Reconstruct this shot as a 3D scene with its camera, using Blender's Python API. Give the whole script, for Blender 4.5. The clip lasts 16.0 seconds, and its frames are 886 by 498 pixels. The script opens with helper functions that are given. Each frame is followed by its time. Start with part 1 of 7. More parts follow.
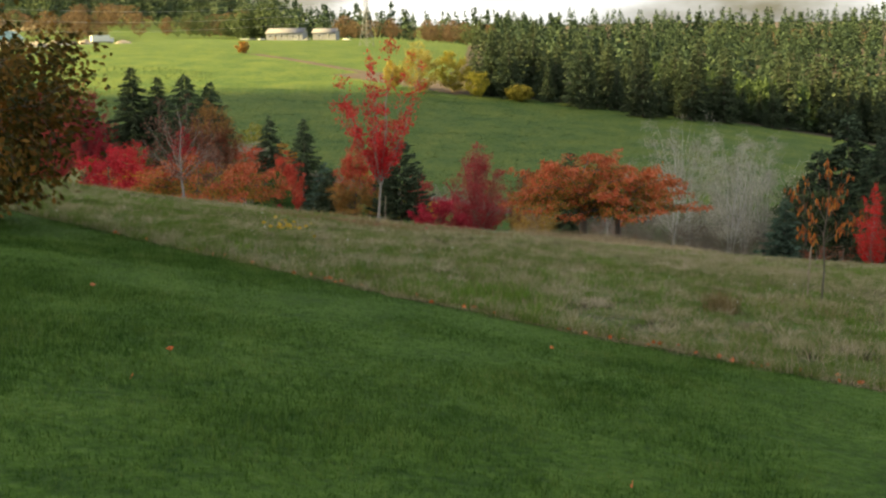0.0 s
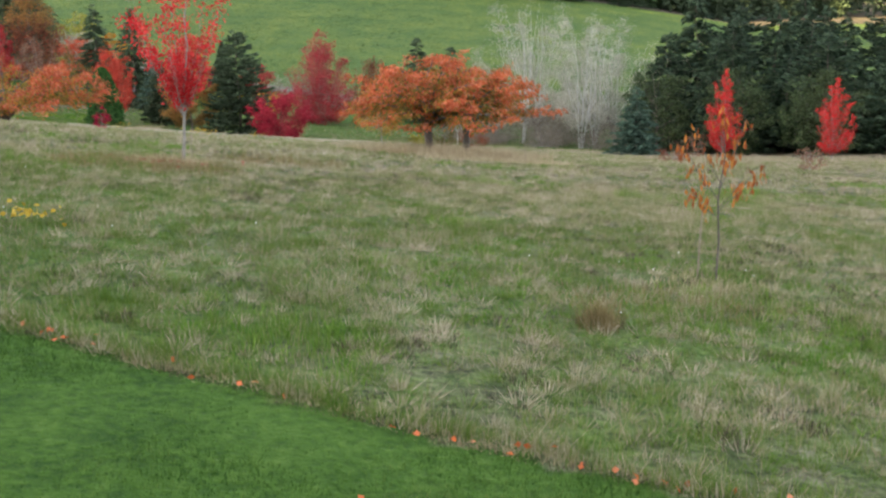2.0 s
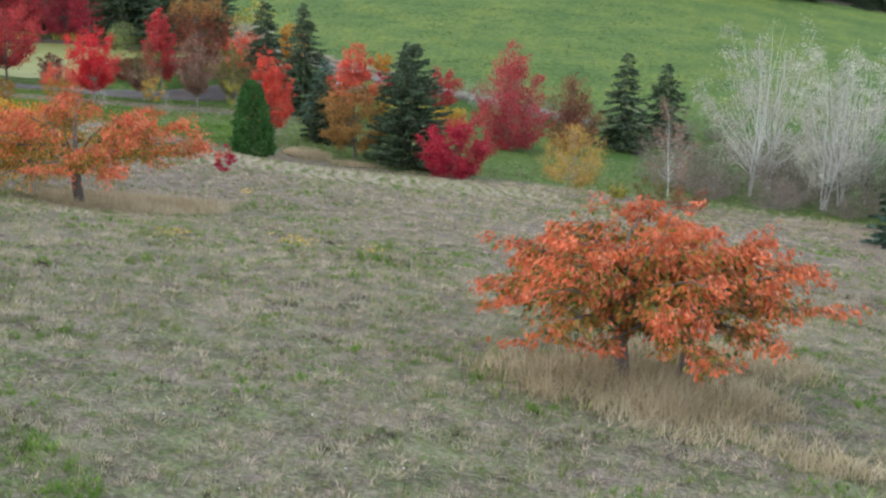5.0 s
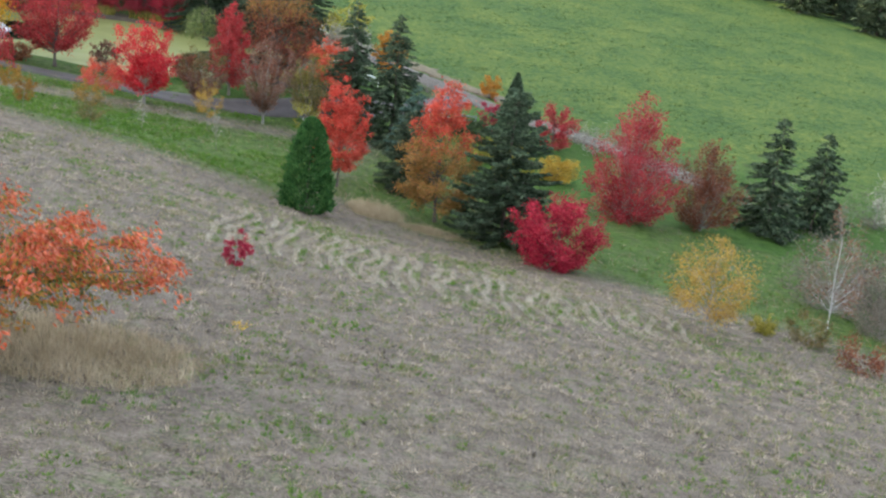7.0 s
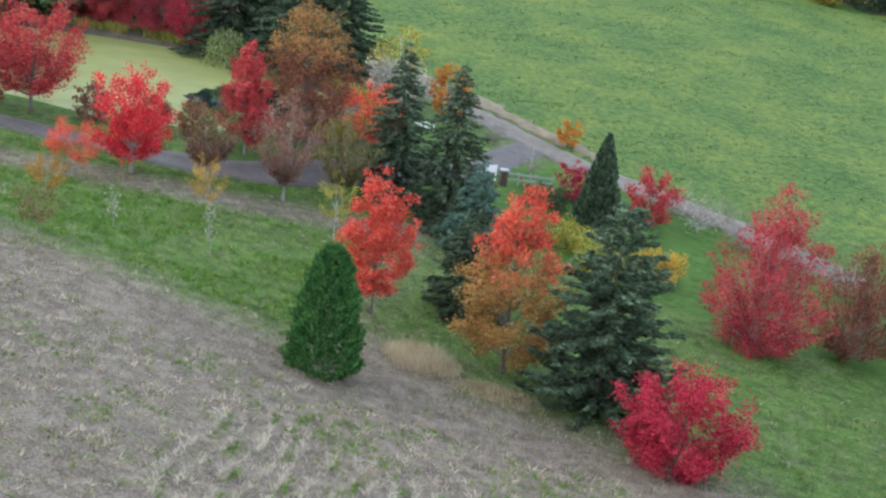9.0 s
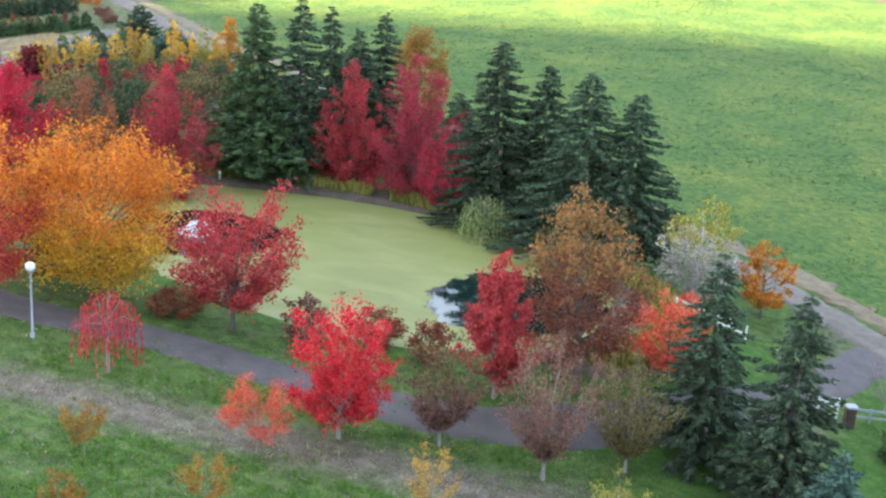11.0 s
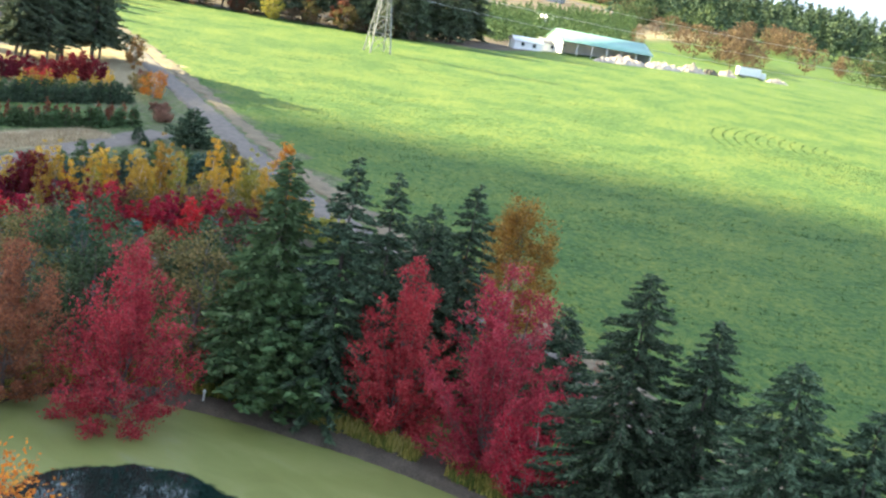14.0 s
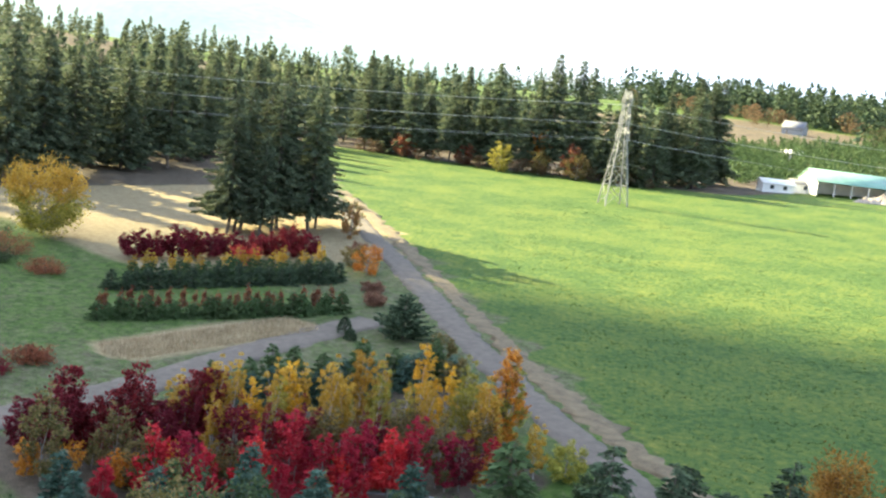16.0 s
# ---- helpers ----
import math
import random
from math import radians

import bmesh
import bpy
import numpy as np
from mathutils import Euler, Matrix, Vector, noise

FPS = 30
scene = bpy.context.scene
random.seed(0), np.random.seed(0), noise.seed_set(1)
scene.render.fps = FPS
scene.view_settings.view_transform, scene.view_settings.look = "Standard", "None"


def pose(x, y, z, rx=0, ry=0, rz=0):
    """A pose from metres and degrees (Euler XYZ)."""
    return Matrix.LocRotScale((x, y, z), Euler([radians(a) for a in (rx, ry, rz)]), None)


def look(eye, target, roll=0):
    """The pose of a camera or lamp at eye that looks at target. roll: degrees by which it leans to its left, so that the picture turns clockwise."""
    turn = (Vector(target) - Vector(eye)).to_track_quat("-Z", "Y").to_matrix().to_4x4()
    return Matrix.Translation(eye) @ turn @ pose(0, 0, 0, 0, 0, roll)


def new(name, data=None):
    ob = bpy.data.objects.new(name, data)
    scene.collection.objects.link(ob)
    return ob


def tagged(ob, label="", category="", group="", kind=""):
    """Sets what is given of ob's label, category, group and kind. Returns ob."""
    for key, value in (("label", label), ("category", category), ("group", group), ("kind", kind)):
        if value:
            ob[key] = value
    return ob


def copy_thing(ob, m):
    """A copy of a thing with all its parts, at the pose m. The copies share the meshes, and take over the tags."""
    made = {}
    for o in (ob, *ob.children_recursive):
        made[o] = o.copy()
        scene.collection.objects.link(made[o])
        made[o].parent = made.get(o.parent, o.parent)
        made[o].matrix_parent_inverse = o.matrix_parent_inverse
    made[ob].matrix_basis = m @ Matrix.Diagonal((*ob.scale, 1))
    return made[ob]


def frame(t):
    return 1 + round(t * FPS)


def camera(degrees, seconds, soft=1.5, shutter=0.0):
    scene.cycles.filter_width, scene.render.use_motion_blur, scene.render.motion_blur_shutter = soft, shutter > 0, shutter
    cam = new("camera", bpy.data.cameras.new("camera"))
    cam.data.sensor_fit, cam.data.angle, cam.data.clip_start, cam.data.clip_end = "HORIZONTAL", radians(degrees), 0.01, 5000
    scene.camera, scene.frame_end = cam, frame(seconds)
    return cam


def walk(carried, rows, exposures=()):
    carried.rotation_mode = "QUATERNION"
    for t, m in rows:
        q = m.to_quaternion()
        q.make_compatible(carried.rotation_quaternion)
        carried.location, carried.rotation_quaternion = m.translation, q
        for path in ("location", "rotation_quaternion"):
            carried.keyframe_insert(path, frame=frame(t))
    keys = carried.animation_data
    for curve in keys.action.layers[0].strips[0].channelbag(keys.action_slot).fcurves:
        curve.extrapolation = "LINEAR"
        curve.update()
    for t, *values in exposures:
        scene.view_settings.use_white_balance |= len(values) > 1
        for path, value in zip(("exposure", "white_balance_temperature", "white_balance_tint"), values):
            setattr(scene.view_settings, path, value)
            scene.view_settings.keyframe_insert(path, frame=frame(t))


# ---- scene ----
cam = camera(41.8, 16.0, 2.4)
PATH = [
    (0, (0.114, -0.696, 4.598), (0.118, 1.272, 4.242), -0.6),
    (0.5, (0.222, -0.062, 4.629), (0.132, 1.89, 4.2), -1.4),
    (1, (0.442, 0.865, 4.728), (0.415, 2.804, 4.241), -1.0),
    (1.5, (0.707, 2.229, 4.943), (0.854, 4.173, 4.497), -1.4),
    (2, (0.913, 4.016, 5.096), (1.162, 5.92, 4.537), -1.0),
    (2.5, (1.222, 6.186, 5.256), (1.454, 8.078, 4.65), 0.1),
    (3, (1.543, 8.761, 5.384), (1.862, 10.624, 4.731), 0.1),
    (3.5, (1.874, 12.007, 5.582), (2.159, 13.848, 4.854), 0.9),
    (4, (2.336, 15.643, 5.827), (2.49, 17.483, 5.057), 0.9),
    (4.5, (2.74, 19.823, 6.045), (2.702, 21.7, 5.358), 0.9),
    (5, (3.39, 24.469, 6.553), (3.301, 26.376, 5.956), 0.8),
    (5.2, (3.608, 26.153, 6.857), (3.494, 28.043, 6.211), 1.4),
    (7.3, (1.712, 49.003, 7.848), (1.463, 50.887, 7.225), 6.9),
    (7.5, (1.249, 51.342, 8.164), (1.029, 53.223, 7.521), 7.2),
    (8, (-0.022, 57.236, 8.698), (-0.248, 59.127, 8.087), 5.9),
    (8.5, (-1.244, 63.184, 8.912), (-1.483, 65.052, 8.238), 7.1),
    (9, (-3.03, 69.001, 8.893), (-3.368, 70.857, 8.23), 7.5),
    (9.5, (-4.697, 74.872, 9.373), (-5.224, 76.697, 8.748), 6.7),
    (10, (-6.781, 80.738, 10.331), (-7.43, 82.521, 9.697), 6.8),
    (10.2, (-7.6, 83.031, 10.682), (-8.281, 84.814, 10.085), 6.0),
    (12.3, (-17.124, 105.395, 11.101), (-18.081, 107.057, 10.534), 5.0),
    (12.5, (-18.248, 107.52, 11.394), (-19.195, 109.197, 10.857), 6.3),
    (13, (-21.185, 112.755, 11.734), (-22.159, 114.458, 11.345), 6.2),
    (13.5, (-24.283, 117.927, 12.056), (-25.175, 119.661, 11.611), 8.7),
    (14, (-27.57, 122.948, 12.331), (-28.544, 124.644, 11.915), 10.3),
    (14.5, (-31.077, 127.818, 12.683), (-32.128, 129.472, 12.285), 10.9),
    (15, (-34.857, 132.545, 13.175), (-35.968, 134.158, 12.77), 10.8),
    (15.5, (-38.674, 137.26, 14.049), (-39.923, 138.79, 13.735), 9.1),
    (16, (-42.72, 141.764, 14.53), (-44.057, 143.231, 14.282), 7.3),
]
EXPOSURES = [(0.0, 1.9, 7700, 10), (0.5, 2.6, 7500, 10), (1.5, 2.87, 7000, 10), (3.5, 2.9, 6600, 10), (5.0, 2.92, 6500, 10), (7.5, 3.0, 6250, 10), (9.0, 3.15, 6050, 10), (10.0, 3.32, 5850, 10), (12.5, 3.12, 5650, 10), (13.0, 3.12, 5400, 10), (13.5, 2.86, 5550, 10), (14.5, 2.75, 5600, 10), (16.0, 2.58, 5750, 10)]
walk(cam, [(t, look(eye, target, roll)) for t, eye, target, roll in PATH], EXPOSURES)

# the sky's light: low sun from the west behind broken cloud
SUN_EL, SUN_AZ = radians(27), math.atan2(-0.148, -0.989)
sun_way = Vector((math.cos(SUN_EL) * math.cos(SUN_AZ), math.cos(SUN_EL) * math.sin(SUN_AZ), math.sin(SUN_EL)))
sun = new("sun", bpy.data.lights.new("sun", "SUN"))
sun.data.energy, sun.data.angle, sun.data.color = 5.0, radians(0.6), (1.0, 0.81, 0.39)
sun.matrix_world = sun_way.to_track_quat("Z", "Y").to_matrix().to_4x4()


def node(nt, kind, links=(), named="", operation=""):
    n = nt.nodes.new(kind)
    if named:
        n.attribute_name = named
    if operation:
        n.operation = operation
    for key, value in links:
        if isinstance(value, bpy.types.NodeSocket):
            nt.links.new(value, n.inputs[key])
        else:
            n.inputs[key].default_value = value
    return n


def ramp(nt, fac, stops):
    n = nt.nodes.new("ShaderNodeValToRGB")
    while len(n.color_ramp.elements) < len(stops):
        n.color_ramp.elements.new(0.5)
    for e, (at, c) in zip(n.color_ramp.elements, stops):
        e.position, e.color = at, (*c, 1) if len(c) == 3 else c
    nt.links.new(fac, n.inputs[0])
    return n.outputs[0]


def mixc(nt, fac, a, b):
    n = nt.nodes.new("ShaderNodeMix")
    n.data_type = "RGBA"
    for key, value in ((0, fac), (6, a), (7, b)):
        if isinstance(value, bpy.types.NodeSocket):
            nt.links.new(value, n.inputs[key])
        elif key == 0:
            n.inputs[key].default_value = value
        else:
            n.inputs[key].default_value = (*value, 1)
    return n.outputs[2]


def maths(nt, op, a, b=0.0, clamp=False):
    n = nt.nodes.new("ShaderNodeMath")
    n.operation, n.use_clamp = op, clamp
    for key, value in ((0, a), (1, b)):
        if isinstance(value, bpy.types.NodeSocket):
            nt.links.new(value, n.inputs[key])
        else:
            n.inputs[key].default_value = value
    return n.outputs[0]


world = bpy.data.worlds.new("world")
scene.world = world
world.use_nodes = True
wt = world.node_tree
wt.nodes.clear()
sky = wt.nodes.new("ShaderNodeTexSky")
sky.sky_type, sky.sun_disc, sky.sun_elevation, sky.sun_rotation = "NISHITA", False, SUN_EL, math.pi / 2 - SUN_AZ
sky.air_density, sky.dust_density, sky.ozone_density = 1.0, 2.5, 1.0
wco = node(wt, "ShaderNodeTexCoord").outputs["Generated"]
stretch = node(wt, "ShaderNodeMapping", [("Vector", wco), ("Scale", (1, 1, 2.6))]).outputs[0]
puffs = node(wt, "ShaderNodeTexNoise", [("Vector", stretch), ("Scale", 2.6), ("Detail", 7.0), ("Roughness", 0.56)]).outputs[0]
cover = ramp(wt, puffs, [(0.40, (0, 0, 0)), (0.60, (1, 1, 1))])
shade = node(wt, "ShaderNodeTexNoise", [("Vector", stretch), ("Scale", 5.0), ("Detail", 5.0)]).outputs[0]
cloud_col = ramp(wt, shade, [(0.3, (4.5, 5.1, 6.0)), (0.65, (9.2, 10.0, 10.8))])
both = mixc(wt, cover, sky.outputs[0], cloud_col)
back = node(wt, "ShaderNodeBackground", [("Color", both), ("Strength", 0.052)])
node(wt, "ShaderNodeOutputWorld", [("Surface", back.outputs[0])])


# ---- materials ----
def material(name):
    m = bpy.data.materials.new(name)
    m.use_nodes = True
    m.node_tree.nodes.clear()
    return m, m.node_tree


def finish(nt, shader):
    node(nt, "ShaderNodeOutputMaterial", [("Surface", shader)])


def leaf_mat(name, colours, thin=0.35, rough=0.72):
    """Leaves: each its own tone, some light through the blade."""
    m, nt = material(name)
    isle = node(nt, "ShaderNodeNewGeometry").outputs["Random Per Island"]
    step = 1.0 / max(1, len(colours) - 1)
    col = ramp(nt, isle, [(i * step, c) for i, c in enumerate(colours)])
    pos = node(nt, "ShaderNodeTexCoord").outputs["Object"]
    blotch = node(nt, "ShaderNodeTexNoise", [("Vector", pos), ("Scale", 0.7), ("Detail", 2.0)]).outputs[0]
    tone = node(nt, "ShaderNodeHueSaturation", [("Color", col), ("Value", maths(nt, "MULTIPLY_ADD", blotch, 0.9))])
    own = node(nt, "ShaderNodeObjectInfo").outputs["Random"]
    lift = maths(nt, "MULTIPLY_ADD", own, 0.3)
    lift.node.inputs[2].default_value = 0.38
    nt.links.new(lift, tone.inputs["Value"].links[0].from_node.inputs[2])
    hue = maths(nt, "MULTIPLY_ADD", own, 0.014)
    hue.node.inputs[2].default_value = 0.493
    nt.links.new(hue, tone.inputs["Hue"])
    skin = node(nt, "ShaderNodeBsdfPrincipled", [("Base Color", tone.outputs[0]), ("Roughness", rough), ("Specular IOR Level", 0.12)])
    glow = node(nt, "ShaderNodeBsdfTranslucent", [("Color", tone.outputs[0])])
    finish(nt, node(nt, "ShaderNodeMixShader", [(0, thin), (1, skin.outputs[0]), (2, glow.outputs[0])]).outputs[0])
    return m


def rough_mat(name, dark, light, scale=6.0, rough=0.85, bump=0.3, metal=0.0, depth=0.02, fine=7.0):
    """Two scales of mottling and a fine relief, in object metres."""
    m, nt = material(name)
    pos = node(nt, "ShaderNodeTexCoord").outputs["Object"]
    big = node(nt, "ShaderNodeTexNoise", [("Vector", pos), ("Scale", scale), ("Detail", 5.0)]).outputs[0]
    small = node(nt, "ShaderNodeTexNoise", [("Vector", pos), ("Scale", scale * fine), ("Detail", 3.0)]).outputs[0]
    fac = maths(nt, "MULTIPLY_ADD", small, 0.5)
    fac.node.inputs[2].default_value = 0.0
    fac = maths(nt, "ADD", fac, maths(nt, "MULTIPLY", big, 0.5))
    col = ramp(nt, fac, [(0.32, dark), (0.68, light)])
    relief = node(nt, "ShaderNodeBump", [("Height", fac), ("Strength", bump), ("Distance", depth)])
    skin = node(nt, "ShaderNodeBsdfPrincipled", [("Base Color", col), ("Roughness", rough), ("Metallic", metal), ("Normal", relief.outputs[0])])
    finish(nt, skin.outputs[0])
    return m


BARK = rough_mat("bark", (0.05, 0.04, 0.035), (0.17, 0.14, 0.115), 9)
BARK_PALE = rough_mat("pale_bark", (0.34, 0.33, 0.32), (0.64, 0.63, 0.61), 7)
BARK_GREY = rough_mat("grey_bark", (0.17, 0.15, 0.13), (0.36, 0.33, 0.30), 9)
STEEL = rough_mat("galvanised_steel", (0.17, 0.18, 0.19), (0.27, 0.28, 0.29), 2, 0.5, 0.1, 0.3)
CABLE = rough_mat("aluminium_cable", (0.35, 0.36, 0.37), (0.5, 0.5, 0.52), 1, 0.5, 0.05, 0.5)
WHITE_PAINT = rough_mat("white_paint", (0.68, 0.67, 0.64), (0.84, 0.84, 0.82), 0.8, 0.5, 0.05)
GREY_WALL = rough_mat("grey_siding", (0.21, 0.22, 0.23), (0.33, 0.34, 0.35), 0.6, 0.7, 0.05)
GREEN_ROOF = rough_mat("green_metal_roof", (0.16, 0.30, 0.24), (0.27, 0.44, 0.36), 0.4, 0.4, 0.05, 0.2)
GREY_ROOF = rough_mat("grey_shingle_roof", (0.14, 0.14, 0.15), (0.25, 0.25, 0.27), 1.2, 0.8, 0.1)
WOOD = rough_mat("weathered_wood", (0.16, 0.12, 0.09), (0.34, 0.28, 0.21), 4, 0.8)
DARK_GLASS = rough_mat("dark_window", (0.02, 0.025, 0.03), (0.05, 0.055, 0.06), 0.5, 0.12, 0.0)
RUBBER = rough_mat("rubber", (0.02, 0.02, 0.02), (0.05, 0.05, 0.05), 6, 0.8)
STRAW = rough_mat("heaped_straw_and_soil", (0.20, 0.15, 0.11), (0.60, 0.52, 0.42), 0.9, 0.95, 0.6, 0, 0.2)
DARK_SOIL = rough_mat("dark_heap", (0.03, 0.025, 0.022), (0.12, 0.10, 0.08), 0.9, 0.95, 0.6, 0, 0.2)
GRAVEL = rough_mat("grey_gravel", (0.08, 0.066, 0.053), (0.168, 0.143, 0.117), 1.1, 0.95, 0.5, 0, 0.03, 12)
ASPHALT = rough_mat("dark_asphalt", (0.040, 0.033, 0.031), (0.094, 0.08, 0.076), 0.9, 0.8, 0.3, 0, 0.02, 14)
VERGE = rough_mat("dry_verge", (0.075, 0.056, 0.032), (0.21, 0.165, 0.095), 1.0, 0.95, 0.7, 0, 0.08, 9)
CLOUD = rough_mat("cloud_vapour", (0.75, 0.75, 0.77), (0.9, 0.9, 0.9), 0.02, 1.0, 0.0)
FOAM = rough_mat("white_water", (0.75, 0.8, 0.82), (0.95, 0.96, 0.97), 5, 0.3, 0.4)
# the blue is distance haze put into the hill's base colour
HAZED_HILL = rough_mat("far_hill_haze_blue", (0.12, 0.19, 0.24), (0.17, 0.25, 0.30), 0.004, 1.0, 0.0)

RED = leaf_mat("scarlet_leaves", [(0.38, 0.015, 0.026), (0.60, 0.03, 0.048), (0.72, 0.08, 0.095)])
ROSE = leaf_mat("rose_red_leaves", [(0.29, 0.027, 0.035), (0.45, 0.048, 0.058), (0.56, 0.105, 0.10)])
DULL_AMBER = leaf_mat("dull_amber_leaves", [(0.2, 0.11, 0.02), (0.36, 0.19, 0.035), (0.46, 0.28, 0.06)])
CRIMSON = leaf_mat("crimson_leaves", [(0.24, 0.011, 0.028), (0.42, 0.026, 0.052), (0.56, 0.065, 0.095)])
CORAL = leaf_mat("coral_leaves", [(0.42, 0.045, 0.032), (0.62, 0.09, 0.055), (0.7, 0.18, 0.11)])
AMBER = leaf_mat("amber_leaves", [(0.30, 0.13, 0.02), (0.58, 0.21, 0.03), (0.66, 0.34, 0.05)])
GOLD = leaf_mat("golden_leaves", [(0.36, 0.22, 0.03), (0.53, 0.32, 0.045), (0.6, 0.42, 0.09)])
DULL_GOLD = leaf_mat("dull_golden_leaves", [(0.30, 0.18, 0.04), (0.46, 0.28, 0.06), (0.56, 0.38, 0.11)])
PALE_GOLD = leaf_mat("pale_golden_leaves", [(0.34, 0.27, 0.06), (0.50, 0.41, 0.10), (0.60, 0.50, 0.16)])
LIME = leaf_mat("yellow_green_leaves", [(0.16, 0.17, 0.03), (0.34, 0.30, 0.05), (0.48, 0.42, 0.10)])
BRONZE = leaf_mat("bronze_green_leaves", [(0.16, 0.11, 0.035), (0.34, 0.20, 0.06), (0.44, 0.19, 0.08)])
WILLOW = leaf_mat("willow_green_leaves", [(0.09, 0.13, 0.04), (0.22, 0.28, 0.10), (0.38, 0.42, 0.18)])
FLAME = leaf_mat("flame_orange_leaves", [(0.50, 0.17, 0.02), (0.80, 0.28, 0.03), (0.86, 0.42, 0.05)])
BUTTER = leaf_mat("bright_yellow_leaves", [(0.48, 0.31, 0.03), (0.76, 0.45, 0.04), (0.85, 0.54, 0.06)])
RUSSET = leaf_mat("russet_leaves", [(0.12, 0.06, 0.035), (0.26, 0.09, 0.05), (0.36, 0.14, 0.07)])
BROWN_PINK = leaf_mat("dull_pink_brown_leaves", [(0.13, 0.07, 0.05), (0.24, 0.11, 0.08), (0.32, 0.20, 0.13)])
OLIVE = leaf_mat("olive_leaves", [(0.07, 0.075, 0.025), (0.17, 0.14, 0.05), (0.28, 0.20, 0.09)])
PURPLE = leaf_mat("dark_purple_leaves", [(0.075, 0.009, 0.014), (0.17, 0.018, 0.028), (0.27, 0.04, 0.05)])
BROWN_GREY = leaf_mat("grey_brown_leaves", [(0.10, 0.085, 0.07), (0.19, 0.16, 0.13), (0.27, 0.22, 0.17)])
SILVER = leaf_mat("silvery_leaves", [(0.26, 0.245, 0.21), (0.42, 0.40, 0.34), (0.56, 0.53, 0.44)])
DULL_BROWN = leaf_mat("dull_brown_leaves", [(0.07, 0.048, 0.03), (0.14, 0.092, 0.055), (0.2, 0.14, 0.08)])
DEEPFIR = leaf_mat("deep_fir_needles", [(0.018, 0.034, 0.02), (0.042, 0.07, 0.04), (0.075, 0.108, 0.06)], 0.12)
DARKLEAF = leaf_mat("dark_green_leaves", [(0.028, 0.042, 0.02), (0.06, 0.088, 0.036), (0.1, 0.135, 0.06)], 0.25)
DEEPLEAF = leaf_mat("deep_bronze_green_leaves", [(0.03, 0.035, 0.008), (0.10, 0.07, 0.012), (0.22, 0.10, 0.02)], 0.25)
FIR = leaf_mat("dark_fir_needles", [(0.026, 0.042, 0.024), (0.066, 0.098, 0.054), (0.125, 0.168, 0.095)], 0.2)
GREENFIR = leaf_mat("fresh_green_needles", [(0.042, 0.072, 0.03), (0.088, 0.14, 0.052), (0.14, 0.20, 0.085)], 0.2)
BLUEFIR = leaf_mat("blue_green_needles", [(0.034, 0.068, 0.05), (0.072, 0.125, 0.09), (0.12, 0.185, 0.14)], 0.16)
THUJA = leaf_mat("bright_green_scales", [(0.022, 0.07, 0.02), (0.055, 0.145, 0.036), (0.10, 0.20, 0.055)], 0.15)
# needles of the distant firs, lightened in colour to imitate haze
HAZEFIR = leaf_mat("haze_lightened_fir_needles", [(0.05, 0.072, 0.044), (0.10, 0.13, 0.076), (0.165, 0.185, 0.105)], 0.3)


def grass_mat(name, green, dry, pale, scale, at, thin=0.3):
    """Blades whose tone drifts over the land, with a tone of their own."""
    m, nt = material(name)
    geo = node(nt, "ShaderNodeNewGeometry")
    big = node(nt, "ShaderNodeTexNoise", [("Vector", geo.outputs["Position"]), ("Scale", scale), ("Detail", 5.0), ("Roughness", 0.6)]).outputs[0]
    fac = maths(nt, "MULTIPLY_ADD", geo.outputs["Random Per Island"], 0.42)
    fac.node.inputs[2].default_value = -0.21
    fac = maths(nt, "ADD", fac, big)
    dryness = node(nt, "ShaderNodeAttribute", named="dry").outputs["Fac"]
    fac = maths(nt, "ADD", fac, maths(nt, "MULTIPLY", dryness, 0.30))
    col = ramp(nt, fac, [(at - 0.16, green[0]), (at - 0.02, green[1]), (at + 0.10, dry), (at + 0.34, pale)])
    skin = node(nt, "ShaderNodeBsdfPrincipled", [("Base Color", col), ("Roughness", 0.7), ("Specular IOR Level", 0.15)])
    glow = node(nt, "ShaderNodeBsdfTranslucent", [("Color", col)])
    finish(nt, node(nt, "ShaderNodeMixShader", [(0, thin), (1, skin.outputs[0]), (2, glow.outputs[0])]).outputs[0])
    return m


LAWN_BLADE = grass_mat("mown_lawn_blades", ((0.026, 0.072, 0.011), (0.054, 0.118, 0.018)), (0.09, 0.155, 0.03), (0.17, 0.19, 0.07), 1.6, 0.55)
MEADOW_BLADE = grass_mat("meadow_blades", ((0.08, 0.143, 0.021), (0.16, 0.205, 0.043)), (0.28, 0.232, 0.15), (0.44, 0.37, 0.275), 1.5, 0.60)
STRAW_BLADE = grass_mat("straw_blades", ((0.30, 0.235, 0.145), (0.40, 0.32, 0.20)), (0.50, 0.41, 0.27), (0.60, 0.51, 0.37), 0.5, 0.5)
HAY_BLADE = grass_mat("bleached_hay_blades", ((0.32, 0.28, 0.21), (0.41, 0.365, 0.285)), (0.5, 0.45, 0.36), (0.58, 0.53, 0.43), 0.8, 0.5)
RUSH_BLADE = grass_mat("brown_rush_blades", ((0.09, 0.075, 0.03), (0.15, 0.115, 0.05)), (0.22, 0.165, 0.08), (0.3, 0.23, 0.12), 2.0, 0.5)
WEED_BLADE = grass_mat("green_weed_blades", ((0.075, 0.165, 0.02), (0.135, 0.245, 0.032)), (0.19, 0.29, 0.055), (0.26, 0.33, 0.09), 0.6, 0.6)
CROP_BLADE = grass_mat("young_crop_blades", ((0.042, 0.08, 0.017), (0.066, 0.11, 0.022)), (0.095, 0.14, 0.03), (0.14, 0.165, 0.045), 0.06, 0.6)


